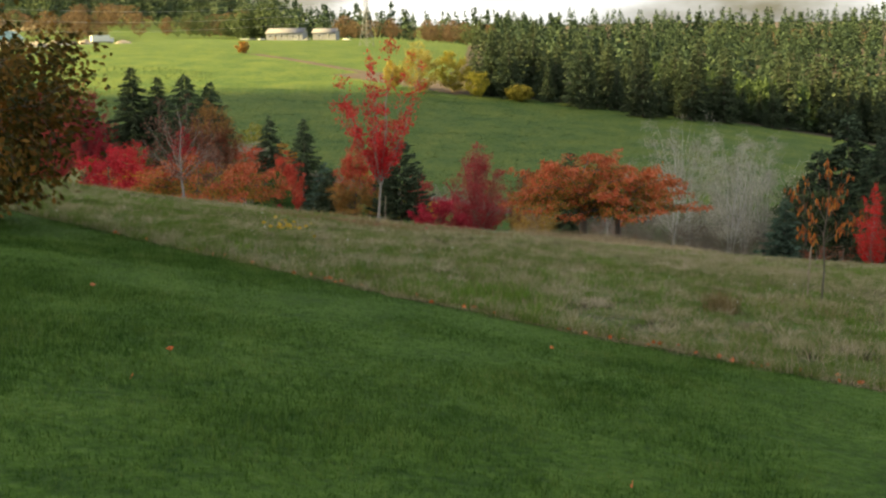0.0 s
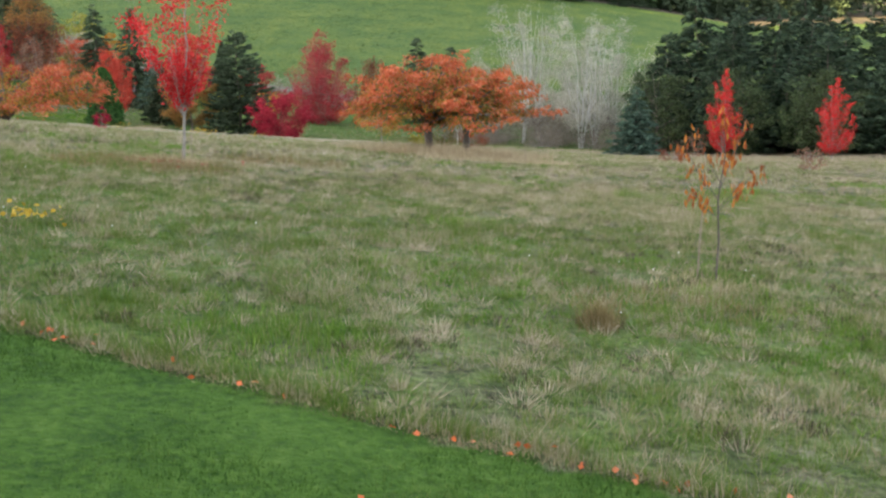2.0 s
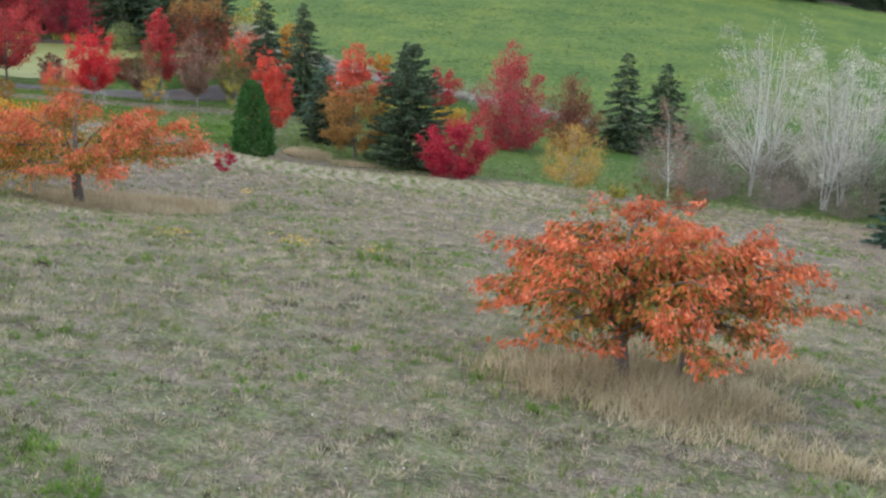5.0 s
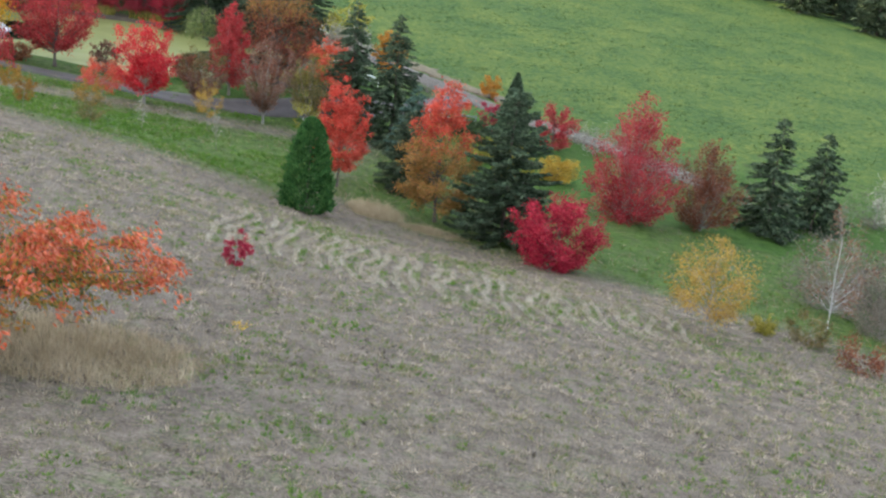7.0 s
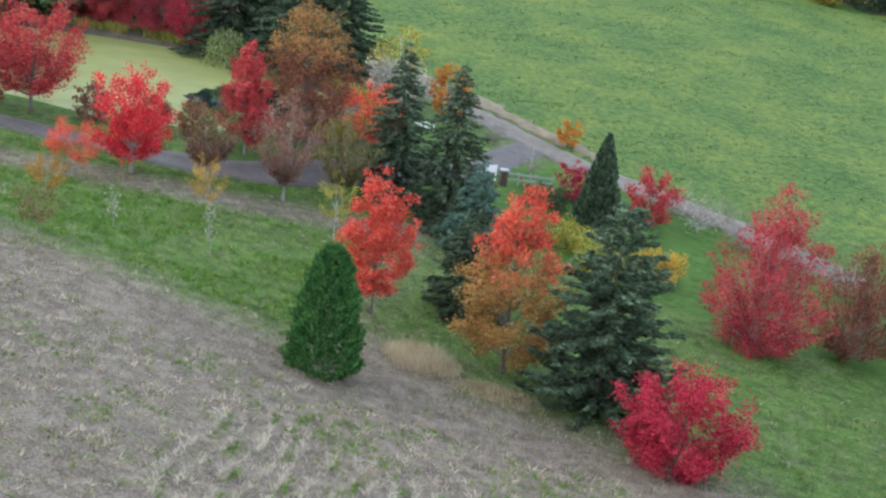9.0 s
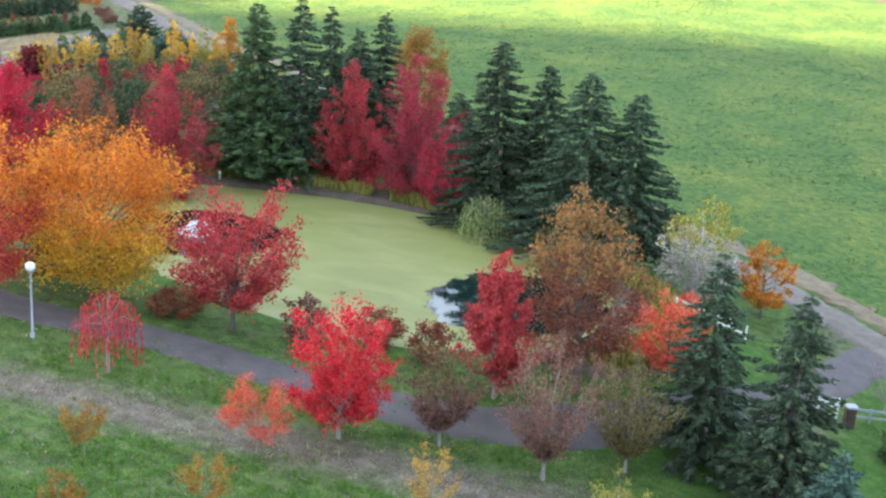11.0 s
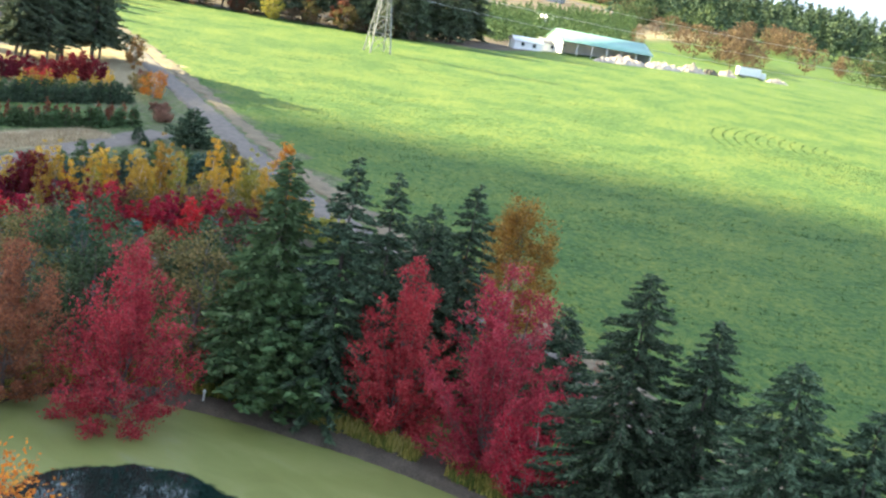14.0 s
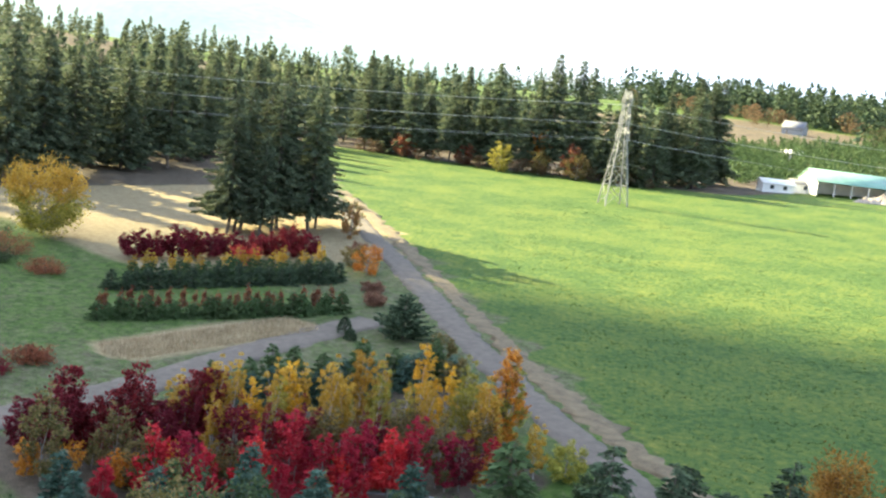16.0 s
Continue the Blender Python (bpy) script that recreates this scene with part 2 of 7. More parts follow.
def land_mat():
    """The land's cover: lawn, meadow, crop, dry grass and woodland floor, by the masks kept on the sheet."""
    m, nt = material("land")
    geo = node(nt, "ShaderNodeNewGeometry")
    pos = geo.outputs["Position"]

    def tex(scale, detail=5.0, rough=0.55):
        return node(nt, "ShaderNodeTexNoise", [("Vector", pos), ("Scale", scale), ("Detail", detail), ("Roughness", rough)]).outputs[0]

    def mask(name):
        return node(nt, "ShaderNodeAttribute", named=name).outputs["Fac"]

    def edged(name, scale, much):
        a = maths(nt, "ADD", mask(name), maths(nt, "MULTIPLY", maths(nt, "SUBTRACT", tex(scale), 0.5), much))
        return ramp(nt, a, [(0.42, (0, 0, 0)), (0.58, (1, 1, 1))])

    fine, mid, wide = tex(9.0, 4.0, 0.7), tex(1.1, 5.0), tex(0.11, 4.0)
    blend = maths(nt, "ADD", maths(nt, "MULTIPLY", fine, 0.66), maths(nt, "MULTIPLY", mid, 0.34))
    lawn = ramp(nt, blend, [(0.38, (0.022, 0.058, 0.010)), (0.52, (0.05, 0.108, 0.016)), (0.66, (0.08, 0.14, 0.027))])
    # low stops of green and dry: thatch, darkened to imitate shade between tussocks
    green = ramp(nt, blend, [(0.38, (0.016, 0.034, 0.008)), (0.52, (0.07, 0.122, 0.025)), (0.66, (0.15, 0.20, 0.055))])
    dry = ramp(nt, blend, [(0.36, (0.055, 0.044, 0.031)), (0.50, (0.142, 0.116, 0.09)), (0.64, (0.25, 0.21, 0.168))])
    tanned = ramp(nt, blend, [(0.32, (0.15, 0.115, 0.065)), (0.52, (0.27, 0.22, 0.13)), (0.70, (0.40, 0.34, 0.21))])
    # crop: drilled rows and worn bare specks
    way = node(nt, "ShaderNodeMapping", [("Vector", pos), ("Rotation", (0, 0, radians(-38)))]).outputs[0]
    rows = node(nt, "ShaderNodeTexWave", [("Vector", way), ("Scale", 0.42), ("Distortion", 5.0), ("Detail", 3.0), ("Detail Scale", 0.6)]).outputs[0]
    patch = maths(nt, "ADD", maths(nt, "MULTIPLY", tex(1.3, 6.0, 0.68), 0.66), maths(nt, "MULTIPLY", wide, 0.34))
    patch = maths(nt, "ADD", patch, maths(nt, "MULTIPLY", maths(nt, "SUBTRACT", rows, 0.5), 0.02))
    crop = ramp(nt, patch, [(0.33, (0.033, 0.063, 0.016)), (0.44, (0.054, 0.103, 0.028)), (0.56, (0.104, 0.142, 0.032)), (0.70, (0.20, 0.20, 0.044))])
    floor_ = ramp(nt, blend, [(0.35, (0.045, 0.036, 0.027)), (0.65, (0.14, 0.115, 0.085))])
    drift = maths(nt, "ADD", maths(nt, "MULTIPLY", tex(0.6, 4.0), 0.7), maths(nt, "MULTIPLY", tex(2.6, 4.0), 0.9))
    parched = ramp(nt, maths(nt, "ADD", mask("dry"), maths(nt, "SUBTRACT", drift, 0.8)), [(0.24, (0, 0, 0)), (0.82, (1, 1, 1))])
    meadow = mixc(nt, parched, green, dry)
    col = mixc(nt, edged("lawn", 0.9, 0.10), meadow, lawn)
    col = mixc(nt, edged("tan", 0.07, 0.5), col, tanned)
    col = mixc(nt, edged("crop", 0.4, 0.12), col, crop)
    col = mixc(nt, edged("wood", 0.15, 0.3), col, floor_)
    lift = maths(nt, "ADD", blend, maths(nt, "MULTIPLY", mask("crop"), maths(nt, "MULTIPLY", patch, 3.0)))
    relief = node(nt, "ShaderNodeBump", [("Height", lift), ("Strength", 0.65), ("Distance", 0.25)])
    skin = node(nt, "ShaderNodeBsdfPrincipled", [("Base Color", col), ("Roughness", 0.9), ("Specular IOR Level", 0.1), ("Normal", relief.outputs[0])])
    finish(nt, skin.outputs[0])
    return m


def pond_mat():
    """Still water under duckweed, open round the fountain and in the deep corner."""
    m, nt = material("pond_water")
    pos = node(nt, "ShaderNodeNewGeometry").outputs["Position"]
    wob = node(nt, "ShaderNodeTexNoise", [("Vector", pos), ("Scale", 0.55), ("Detail", 6.0), ("Roughness", 0.62)]).outputs[0]

    def hole(x, y, r, wide, much):
        rel = node(nt, "ShaderNodeVectorMath", [(0, pos), (1, (x, y, WATER))], operation="SUBTRACT").outputs[0]
        flat = node(nt, "ShaderNodeVectorMath", [(0, rel), (1, (1, wide, 0))], operation="MULTIPLY").outputs[0]
        d = node(nt, "ShaderNodeVectorMath", [(0, flat)], operation="LENGTH").outputs["Value"]
        d = maths(nt, "DIVIDE", maths(nt, "ADD", d, maths(nt, "MULTIPLY", maths(nt, "SUBTRACT", wob, 0.5), much)), r)
        return ramp(nt, d, [(0.93, (1, 1, 1)), (0.97, (0, 0, 0))])

    open_ = maths(nt, "MAXIMUM", hole(-63.4, 160.4, 6.6, 1.0, 2.0), hole(-37.0, 160.0, 6.2, 0.9, 3.0))
    streak = node(nt, "ShaderNodeMapping", [("Vector", pos), ("Rotation", (0, 0, radians(-35))), ("Scale", (0.45, 0.9, 1))]).outputs[0]
    drift = node(nt, "ShaderNodeTexNoise", [("Vector", streak), ("Scale", 0.5), ("Detail", 6.0), ("Distortion", 0.8)]).outputs[0]
    weed = ramp(nt, drift, [(0.28, (0.145, 0.155, 0.042)), (0.48, (0.165, 0.178, 0.05)), (0.62, (0.185, 0.195, 0.062)), (0.75, (0.19, 0.205, 0.09))])
    lace = ramp(nt, drift, [(0.235, (1, 1, 1)), (0.26, (0, 0, 0))])
    bits = node(nt, "ShaderNodeTexNoise", [("Vector", pos), ("Scale", 14.0), ("Detail", 3.0)]).outputs[0]
    weed = node(nt, "ShaderNodeHueSaturation", [("Color", weed), ("Value", maths(nt, "ADD", maths(nt, "MULTIPLY", bits, 0.5), 0.75))]).outputs[0]
    open_ = maths(nt, "MAXIMUM", open_, maths(nt, "MULTIPLY", lace, 0.8), True)
    ripple = node(nt, "ShaderNodeTexNoise", [("Vector", pos), ("Scale", 3.5), ("Detail", 3.0)]).outputs[0]
    bump = node(nt, "ShaderNodeBump", [("Height", ripple), ("Strength", 0.08), ("Distance", 0.01)])
    water = node(nt, "ShaderNodeBsdfPrincipled", [("Base Color", (0.006, 0.016, 0.013, 1)), ("Roughness", 0.04), ("IOR", 1.33), ("Normal", bump.outputs[0])])
    mat = node(nt, "ShaderNodeBsdfPrincipled", [("Base Color", weed), ("Roughness", 0.55), ("Specular IOR Level", 0.3)])
    finish(nt, node(nt, "ShaderNodeMixShader", [(0, open_), (1, mat.outputs[0]), (2, water.outputs[0])]).outputs[0])
    return m


# ---- mesh helpers ----
def mesh_of(name, verts, faces, mat, smooth=False):
    """A mesh from an array of corners and arrays of faces that all have as many corners."""
    me = bpy.data.meshes.new(name)
    verts = np.asarray(verts, dtype=np.float32)
    groups = [np.asarray(f, dtype=np.int32) for f in (faces if isinstance(faces, list) else [faces]) if len(f)]
    me.vertices.add(len(verts))
    me.vertices.foreach_set("co", verts.ravel())
    loops = np.concatenate([g.ravel() for g in groups])
    sizes = np.concatenate([np.full(len(g), g.shape[1], dtype=np.int32) for g in groups])
    me.loops.add(len(loops))
    me.loops.foreach_set("vertex_index", loops)
    me.polygons.add(len(sizes))
    me.polygons.foreach_set("loop_start", np.concatenate([[0], np.cumsum(sizes)[:-1]]).astype(np.int32))
    me.polygons.foreach_set("loop_total", sizes)
    if smooth:
        me.polygons.foreach_set("use_smooth", np.ones(len(sizes), dtype=bool))
    me.materials.append(mat)
    me.update(calc_edges=True)
    return me


def part(name, me, parent, label=""):
    ob = new(name, me)
    ob.parent = parent
    return tagged(ob, label)


def thing(name, x, y, label, category, group="", z=None, rot=0.0, kind=""):
    ob = new(name)
    ob.empty_display_size = 0.2
    ob.matrix_basis = pose(x, y, ground(x, y) if z is None else z, 0, 0, rot)
    return tagged(ob, label, category, group, kind)


def tubes(paths, sides=5):
    """Tapered limbs along paths of (points, radii)."""
    V, Q, base = [], [], 0
    ang = np.arange(sides) * 2 * np.pi / sides
    for pts, radii in paths:
        pts = np.asarray(pts, float)
        n = len(pts)
        way = np.gradient(pts, axis=0)
        way /= np.linalg.norm(way, axis=1, keepdims=True) + 1e-9
        ref = np.where(np.abs(way[:, 2:3]) > 0.9, [[1.0, 0, 0]], [[0, 0, 1.0]])
        a = np.cross(way, ref)
        a /= np.linalg.norm(a, axis=1, keepdims=True) + 1e-9
        b = np.cross(way, a)
        r = np.asarray(radii, float)[:, None, None]
        V.append((pts[:, None] + r * (np.cos(ang)[None, :, None] * a[:, None] + np.sin(ang)[None, :, None] * b[:, None])).reshape(-1, 3))
        i, j = np.meshgrid(np.arange(n - 1), np.arange(sides), indexing="ij")
        k = (j + 1) % sides
        Q.append(base + np.stack([i * sides + j, i * sides + k, (i + 1) * sides + k, (i + 1) * sides + j], -1).reshape(-1, 4))
        base += n * sides
    return np.concatenate(V), np.concatenate(Q)


def wood_mesh(paths):
    """Trunk and limbs as round tubes, thin twigs with three sides."""
    a = tubes([p for p in paths if p[1][0] >= 0.02] or paths[:1], 6)
    thin = [p for p in paths if p[1][0] < 0.02]
    if not thin:
        return a
    b = tubes(thin, 3)
    return np.concatenate([a[0], b[0]]), np.concatenate([a[1], b[1] + len(a[0])])


def unit(v):
    return v / (np.linalg.norm(v, axis=-1, keepdims=True) + 1e-9)


def blades(centre, along, length, width, rng, lift=0.0):
    """Diamond leaves: centre and direction each, with a random roll."""
    n = len(centre)
    along = unit(along)
    side = unit(np.cross(along, rng.normal(size=(n, 3))))
    fold = np.cross(along, side)
    length, width = np.broadcast_to(length, n)[:, None], np.broadcast_to(width, n)[:, None]
    V = np.stack([centre - along * length / 2, centre + side * width / 2 + fold * width * lift,
                  centre + along * length / 2, centre - side * width / 2 + fold * width * lift], 1).reshape(-1, 3)
    return V, np.arange(4 * n).reshape(-1, 4)


def box_mesh(name, boxes, mat, bevel=0.02):
    """Boxes (x, y, z of the middle and the three sizes) with softened edges, one mesh."""
    bm = bmesh.new()
    for cx, cy, cz, sx, sy, sz in boxes:
        made = bmesh.ops.create_cube(bm, size=1.0)["verts"]
        bmesh.ops.scale(bm, vec=(sx, sy, sz), verts=made)
        bmesh.ops.translate(bm, vec=(cx, cy, cz), verts=made)
    if bevel:
        bmesh.ops.bevel(bm, geom=bm.edges[:], offset=bevel, segments=1, affect="EDGES")
    me = bpy.data.meshes.new(name)
    bm.to_mesh(me)
    bm.free()
    me.materials.append(mat)
    return me


# ---- shape of the land ----
PX, PY, PA, PB = -53.0, 162.5, 25.0, 14.0
PC, PS = math.cos(math.radians(-12)), math.sin(math.radians(-12))
NEAR = (-9.95, -10.93, 1.64, 1.88, -6.77, 0.92, -0.56, 0.9, -1.6, 1.48)
FIELD = (-6.93, 9.27, -0.66, -1.05, -2.72, -1.22, -1.19, -3.81, -2.46, -1.63)
WATER = -14.0


def cubic(c, u, v):
    return (c[0] + v * (c[1] + v * (c[2] + v * c[3])) + u * (c[4] + v * (c[5] + v * c[6]))
            + u * u * (c[7] + v * c[8]) + u * u * u * c[9])


def ease(a, b, x):
    t = min(1.0, max(0.0, (x - a) / (b - a)))
    return t * t * (3 - 2 * t)


def pond_d(x, y):
    """Below 1 inside the pond."""
    dx, dy = x - PX, y - PY
    u, v = dx * PC + dy * PS, -dx * PS + dy * PC
    return math.hypot(u / PA, v / PB) + 0.06 * math.sin(3 * math.atan2(v / PB, u / PA) + 1.0)


def ground(x, y):
    """Height of the land."""
    xn, yn = min(60.0, max(-75.0, x)), min(190.0, max(-25.0, y))
    zn = cubic(NEAR, (xn + 10) / 60, (yn - 90) / 60)
    xf, yf = min(120.0, max(-260.0, x)), min(500.0, max(150.0, y))
    zf = cubic(FIELD, (xf + 60) / 120, (yf - 300) / 120)
    r = math.hypot(x + 20, y - 120)
    far = 3.0 + (0.012 + 0.033 * ease(-80, -260, x) * ease(2200, 1000, r)) * (r - 420) + 6 * math.sin(x / 190 + 1.0) * math.sin(y / 240)
    far -= 12 * ease(-60, 120, x) * ease(1500, 700, y)
    w = ease(160, 200, y + 0.25 * (x + 40))
    w = max(w, ease(-75, -100, x) * ease(120, 150, y))
    z = zn + (zf - zn) * w
    z += (far - z) * ease(360, 620, r)
    z -= 1.25 * math.exp(-((x + 10) / 12.7) ** 2 - ((y - 117) / 9.9) ** 2)
    z -= 1.2 * math.exp(-((x + 15.7) ** 2 + (y - 76) ** 2) / 80)
    d = pond_d(x, y)
    if d < 1.5:
        z += (WATER + 0.35 - z) * ease(1.5, 1.06, d)
        z -= 1.5 * ease(1.03, 0.8, d)
    return z


# ---- the land ----
def steps(*runs):
    """Grid lines: runs of (from, to, step)."""
    out = [a for a, b, s in runs for a in np.arange(a, b, s)]
    return np.array(out + [runs[-1][1]], float)


def lawn_edge(x):
    return min(13.2 - 0.68 * x + 0.02 * x * x, 21.0 - 0.05 * x + 1.5 * math.sin(x * 0.15)) if x < 14 else 7.6


def line_gap(x, y, ax, ay, bx, by):
    """How far (x, y) lies to the left of the line from a to b."""
    return ((bx - ax) * (y - ay) - (by - ay) * (x - ax)) / math.hypot(bx - ax, by - ay)


def covers(x, y):
    """What grows at a place: lawn, dryness of the meadow, crop, tan grass, woodland floor (also painted shade on the
    far tan hill).
    """
    lawn = ease(0.12, -0.12, y - lawn_edge(x)) if y < 40 else 0.0
    dry = 0.40 + 0.28 * ease(17, 36, y) + 0.22 * ease(40, 85, y)
    dry -= 0.34 * ease(4, -7, x) * ease(46, 22, y)
    # the green strip of young trees above the drive and the slope down to the right
    low = line_gap(x, y, -18.0, 122.0, 14.0, 112.0)
    left = line_gap(x, y, -45.0, 119.0, -20.0, 117.0)
    dry -= (0.40 + 0.26 * ease(-110, -90, x)) * max(ease(-3, 3, low) * ease(-22, -14, x), ease(-3, 3, left) * ease(-14, -20, x))
    if -56 < x < -18 and 126 < y < 144:
        dry += 0.55 * ease(3.2, 0.6, abs(line_gap(x, y, -50.5, 129.0, -24, 138.0)))
    strip = max(ease(-3, 3, low) * ease(-22, -14, x), ease(-3, 3, left) * ease(-14, -20, x)) * ease(176, 166, y)
    lawn = max(lawn, 0.54 * strip * ease(0.62, 0.5, dry) * (x > -95) * ease(139, 144, y + 0.12 * (x + 20)))
    edge = line_gap(x, y, *((-14.0, 177.5, -60.0, 205.5) if x > -60 else (-60.0, 205.5, -200.0, 290.0)))
    crop = ease(0.5, -1.5, edge) if x < -14 else ease(168, 172, y - 0.05 * (x + 14))
    r = math.hypot(x + 20, y - 120)
    wood = 0.0
    if x < -190 and y < 620:
        wood = ease(-4, 4, line_gap(x, y, -196, 284, -304, 368)) * ease(-225, -236, x)
        wood = max(wood, ease(-3, 3, line_gap(x, y, -306, 374, -204, 406)) * ease(520, 470, y))
        crop *= 1 - wood
    if x > -30 and y > 220:
        rise = min(y - (303 - 0.05 * x), (x - 0.035 * y) * 0.6 + 4)
        wood = max(wood, ease(-4, 4, rise))
        crop *= 1 - ease(-4, 2, rise)
    tan_ = ease(-158, -168, x) * ease(215, 232, y) * ease(300, 285, y) * (1 - crop) * (1 - wood)
    tan_ = max(tan_, ease(-146, -143, x) * ease(-132, -136, x) * ease(199, 202, y) * ease(229, 226, y + 0.4 * (x + 140)))
    if y > 560 and wood < 0.5:
        crop = 0.75 + 0.25 * math.sin(x / 90.0) * math.sin(y / 70.0)
        tan_ = ease(0.35, 0.8, math.sin(x / 130.0 + 1.3) * math.sin(y / 150.0)) if x < -230 else 0.0
        if -520 < x < -250 and 640 < y < 930:
            tan_ = max(tan_, 0.62 * ease(-250, -290, x) * ease(640, 680, y))
            # floor colour mottled over the tan hill imitates cloud shade; no wood here
            wood = max(wood, 0.56 * ease(-250, -290, x))
        crop *= 1 - tan_
    if x < -140:
        dry -= 0.2 * ease(-140, -146, x) * ease(190, 198, y) * ease(240, 230, y) * ease(-205, -195, x)
    bank = ease(1.32, 1.12, pond_d(x, y)) if r < 150 else 0.0
    bank *= ease(-6, 4, line_gap(x, y, -80, 160, -30, 150))
    beds = 0.75 * ease(-126, -121, x) * ease(-90, -94, x) * ease(176, 181, y) * ease(6, -2, line_gap(x, y, -90, 210, -122, 226) * -1)
    return lawn, dry, crop, tan_, max(wood, bank * 0.8, beds)


LAND = {}


def build_land():
    xs = steps((-4000, -1000, 250), (-1000, -320, 40), (-320, -130, 7), (-130, -20, 1.6), (-20, 28, 0.4), (28, 130, 3), (130, 320, 12), (320, 1000, 60), (1000, 4000, 250))
    ys = steps((-600, -60, 60), (-60, -6, 6), (-6, 52, 0.4), (52, 235, 1.6), (235, 480, 6), (480, 1000, 26), (1000, 4500, 250))
    nx, ny = len(xs), len(ys)
    V = np.array([(x, y, ground(x, y)) for y in ys for x in xs])
    i, j = np.meshgrid(np.arange(ny - 1), np.arange(nx - 1), indexing="ij")
    a = (i * nx + j).ravel()
    me = mesh_of("ground", V, np.stack([a, a + 1, a + nx + 1, a + nx], 1), land_mat(), True)
    C = np.array([covers(x, y) for y in ys for x in xs])
    for k, name in enumerate(("lawn", "dry", "crop", "tan", "wood")):
        me.attributes.new(name, "FLOAT", "POINT").data.foreach_set("value", C[:, k].astype(np.float32))
    LAND.update(xs=xs, ys=ys, z=V[:, 2].reshape(ny, nx), c=C.reshape(ny, nx, 5))
    return tagged(new("ground", me), "rolling land of lawn, rough meadow and green fields", "ground", kind="structure")


build_land()


def lay(x, y, grid):
    """Values of a grid of the land at many places."""
    xs, ys = LAND["xs"], LAND["ys"]
    j, i = np.clip(np.searchsorted(xs, x) - 1, 0, len(xs) - 2), np.clip(np.searchsorted(ys, y) - 1, 0, len(ys) - 2)
    u, v = (x - xs[j]) / (xs[j + 1] - xs[j]), (y - ys[i]) / (ys[i + 1] - ys[i])
    if grid.ndim == 3:
        u, v = u[:, None], v[:, None]
    return grid[i, j] * (1 - u) * (1 - v) + grid[i, j + 1] * u * (1 - v) + grid[i + 1, j] * (1 - u) * v + grid[i + 1, j + 1] * u * v


def ripple(x, y, scale, seed):
    """Soft random relief between -1 and 1 at many places."""
    r = np.random.default_rng(seed)
    cells = r.uniform(-1, 1, (64, 64))
    u, v = x * scale, y * scale
    i, j = np.floor(u).astype(int), np.floor(v).astype(int)
    a, b = u - i, v - j
    a, b = a * a * (3 - 2 * a), b * b * (3 - 2 * b)
    g = lambda p, q: cells[p % 64, q % 64]
    return g(i, j) * (1 - a) * (1 - b) + g(i + 1, j) * a * (1 - b) + g(i, j + 1) * (1 - a) * b + g(i + 1, j + 1) * a * b


def smooth_line(points, step):
    """Points along a soft curve through the given ones."""
    p = np.array(points, float)
    p = np.vstack([2 * p[0] - p[1], p, 2 * p[-1] - p[-2]])
    out = []
    for k in range(1, len(p) - 2):
        n = max(2, int(np.linalg.norm(p[k + 1] - p[k]) / step))
        for t in np.arange(n) / n:
            out.append(0.5 * (2 * p[k] + (p[k + 1] - p[k - 1]) * t + (2 * p[k - 1] - 5 * p[k] + 4 * p[k + 1] - p[k + 2]) * t * t
                              + (3 * p[k] - p[k - 1] - 3 * p[k + 1] + p[k + 2]) * t ** 3))
    return np.array(out + [p[-2]])


def ribbon(name, points, width, mat, lift, label, category, seed=0, ragged=0.25, kind="structure"):
    """A way laid on the land, cambered, with uneven edges."""
    rng = np.random.default_rng(seed)
    line = smooth_line(points, 1.2)
    way = unit(np.gradient(line, axis=0))
    side = np.stack([-way[:, 1], way[:, 0]], 1)
    across = np.array([-0.5, -0.44, -0.25, 0, 0.25, 0.44, 0.5])
    V = []
    for (x, y), (sx, sy) in zip(line, side):
        for k, u in enumerate(across):
            w = u * width + (rng.normal() * ragged if abs(u) > 0.4 else 0)
            px, py = x + sx * w, y + sy * w
            V.append((px, py, ground(px, py) + (lift if abs(u) < 0.48 else -0.05) + 0.05 * (0.5 - abs(u))))
    n, k = len(line), len(across)
    i, j = np.meshgrid(np.arange(n - 1), np.arange(k - 1), indexing="ij")
    a = (i * k + j).ravel()
    return tagged(new(name, mesh_of(name, V, np.stack([a, a + 1, a + k + 1, a + k], 1), mat, True)), label, category, kind=kind)


FARM_ROAD = [(14, 160), (2, 166.5), (-10, 171.5), (-18, 177), (-30, 186), (-60, 203.5), (-96, 221), (-122, 236), (-151, 255), (-193, 282), (-222, 300)]
ribbon("verge", [(x + 1.5, y + 3.6) for x, y in FARM_ROAD[2:]], 2.6, VERGE, 0.05, "strip of dry brown grass beside the farm road", "verge", 3, 0.5)
ribbon("road", FARM_ROAD, 3.8, GRAVEL, 0.10, "grey gravel farm road along the green field", "road", 1)
ribbon("road", [(-136, 234), (-135, 226), (-132, 212), (-128.8, 201), (-126.8, 188), (-123, 172), (-112, 158), (-92, 148)], 5.0, GRAVEL, 0.08, "grey gravel side road between the nursery beds", "road", 2)
ribbon("road", [(-92, 148), (-76, 141), (-66, 138.2), (-58, 137.8), (-50.3, 139.6), (-43, 140.3), (-36, 141.2), (-30, 143.6), (-24, 150), (-19, 160), (-15, 173)], 3.6, ASPHALT, 0.08, "dark paved drive curving past the pond", "road", 4, 0.08)


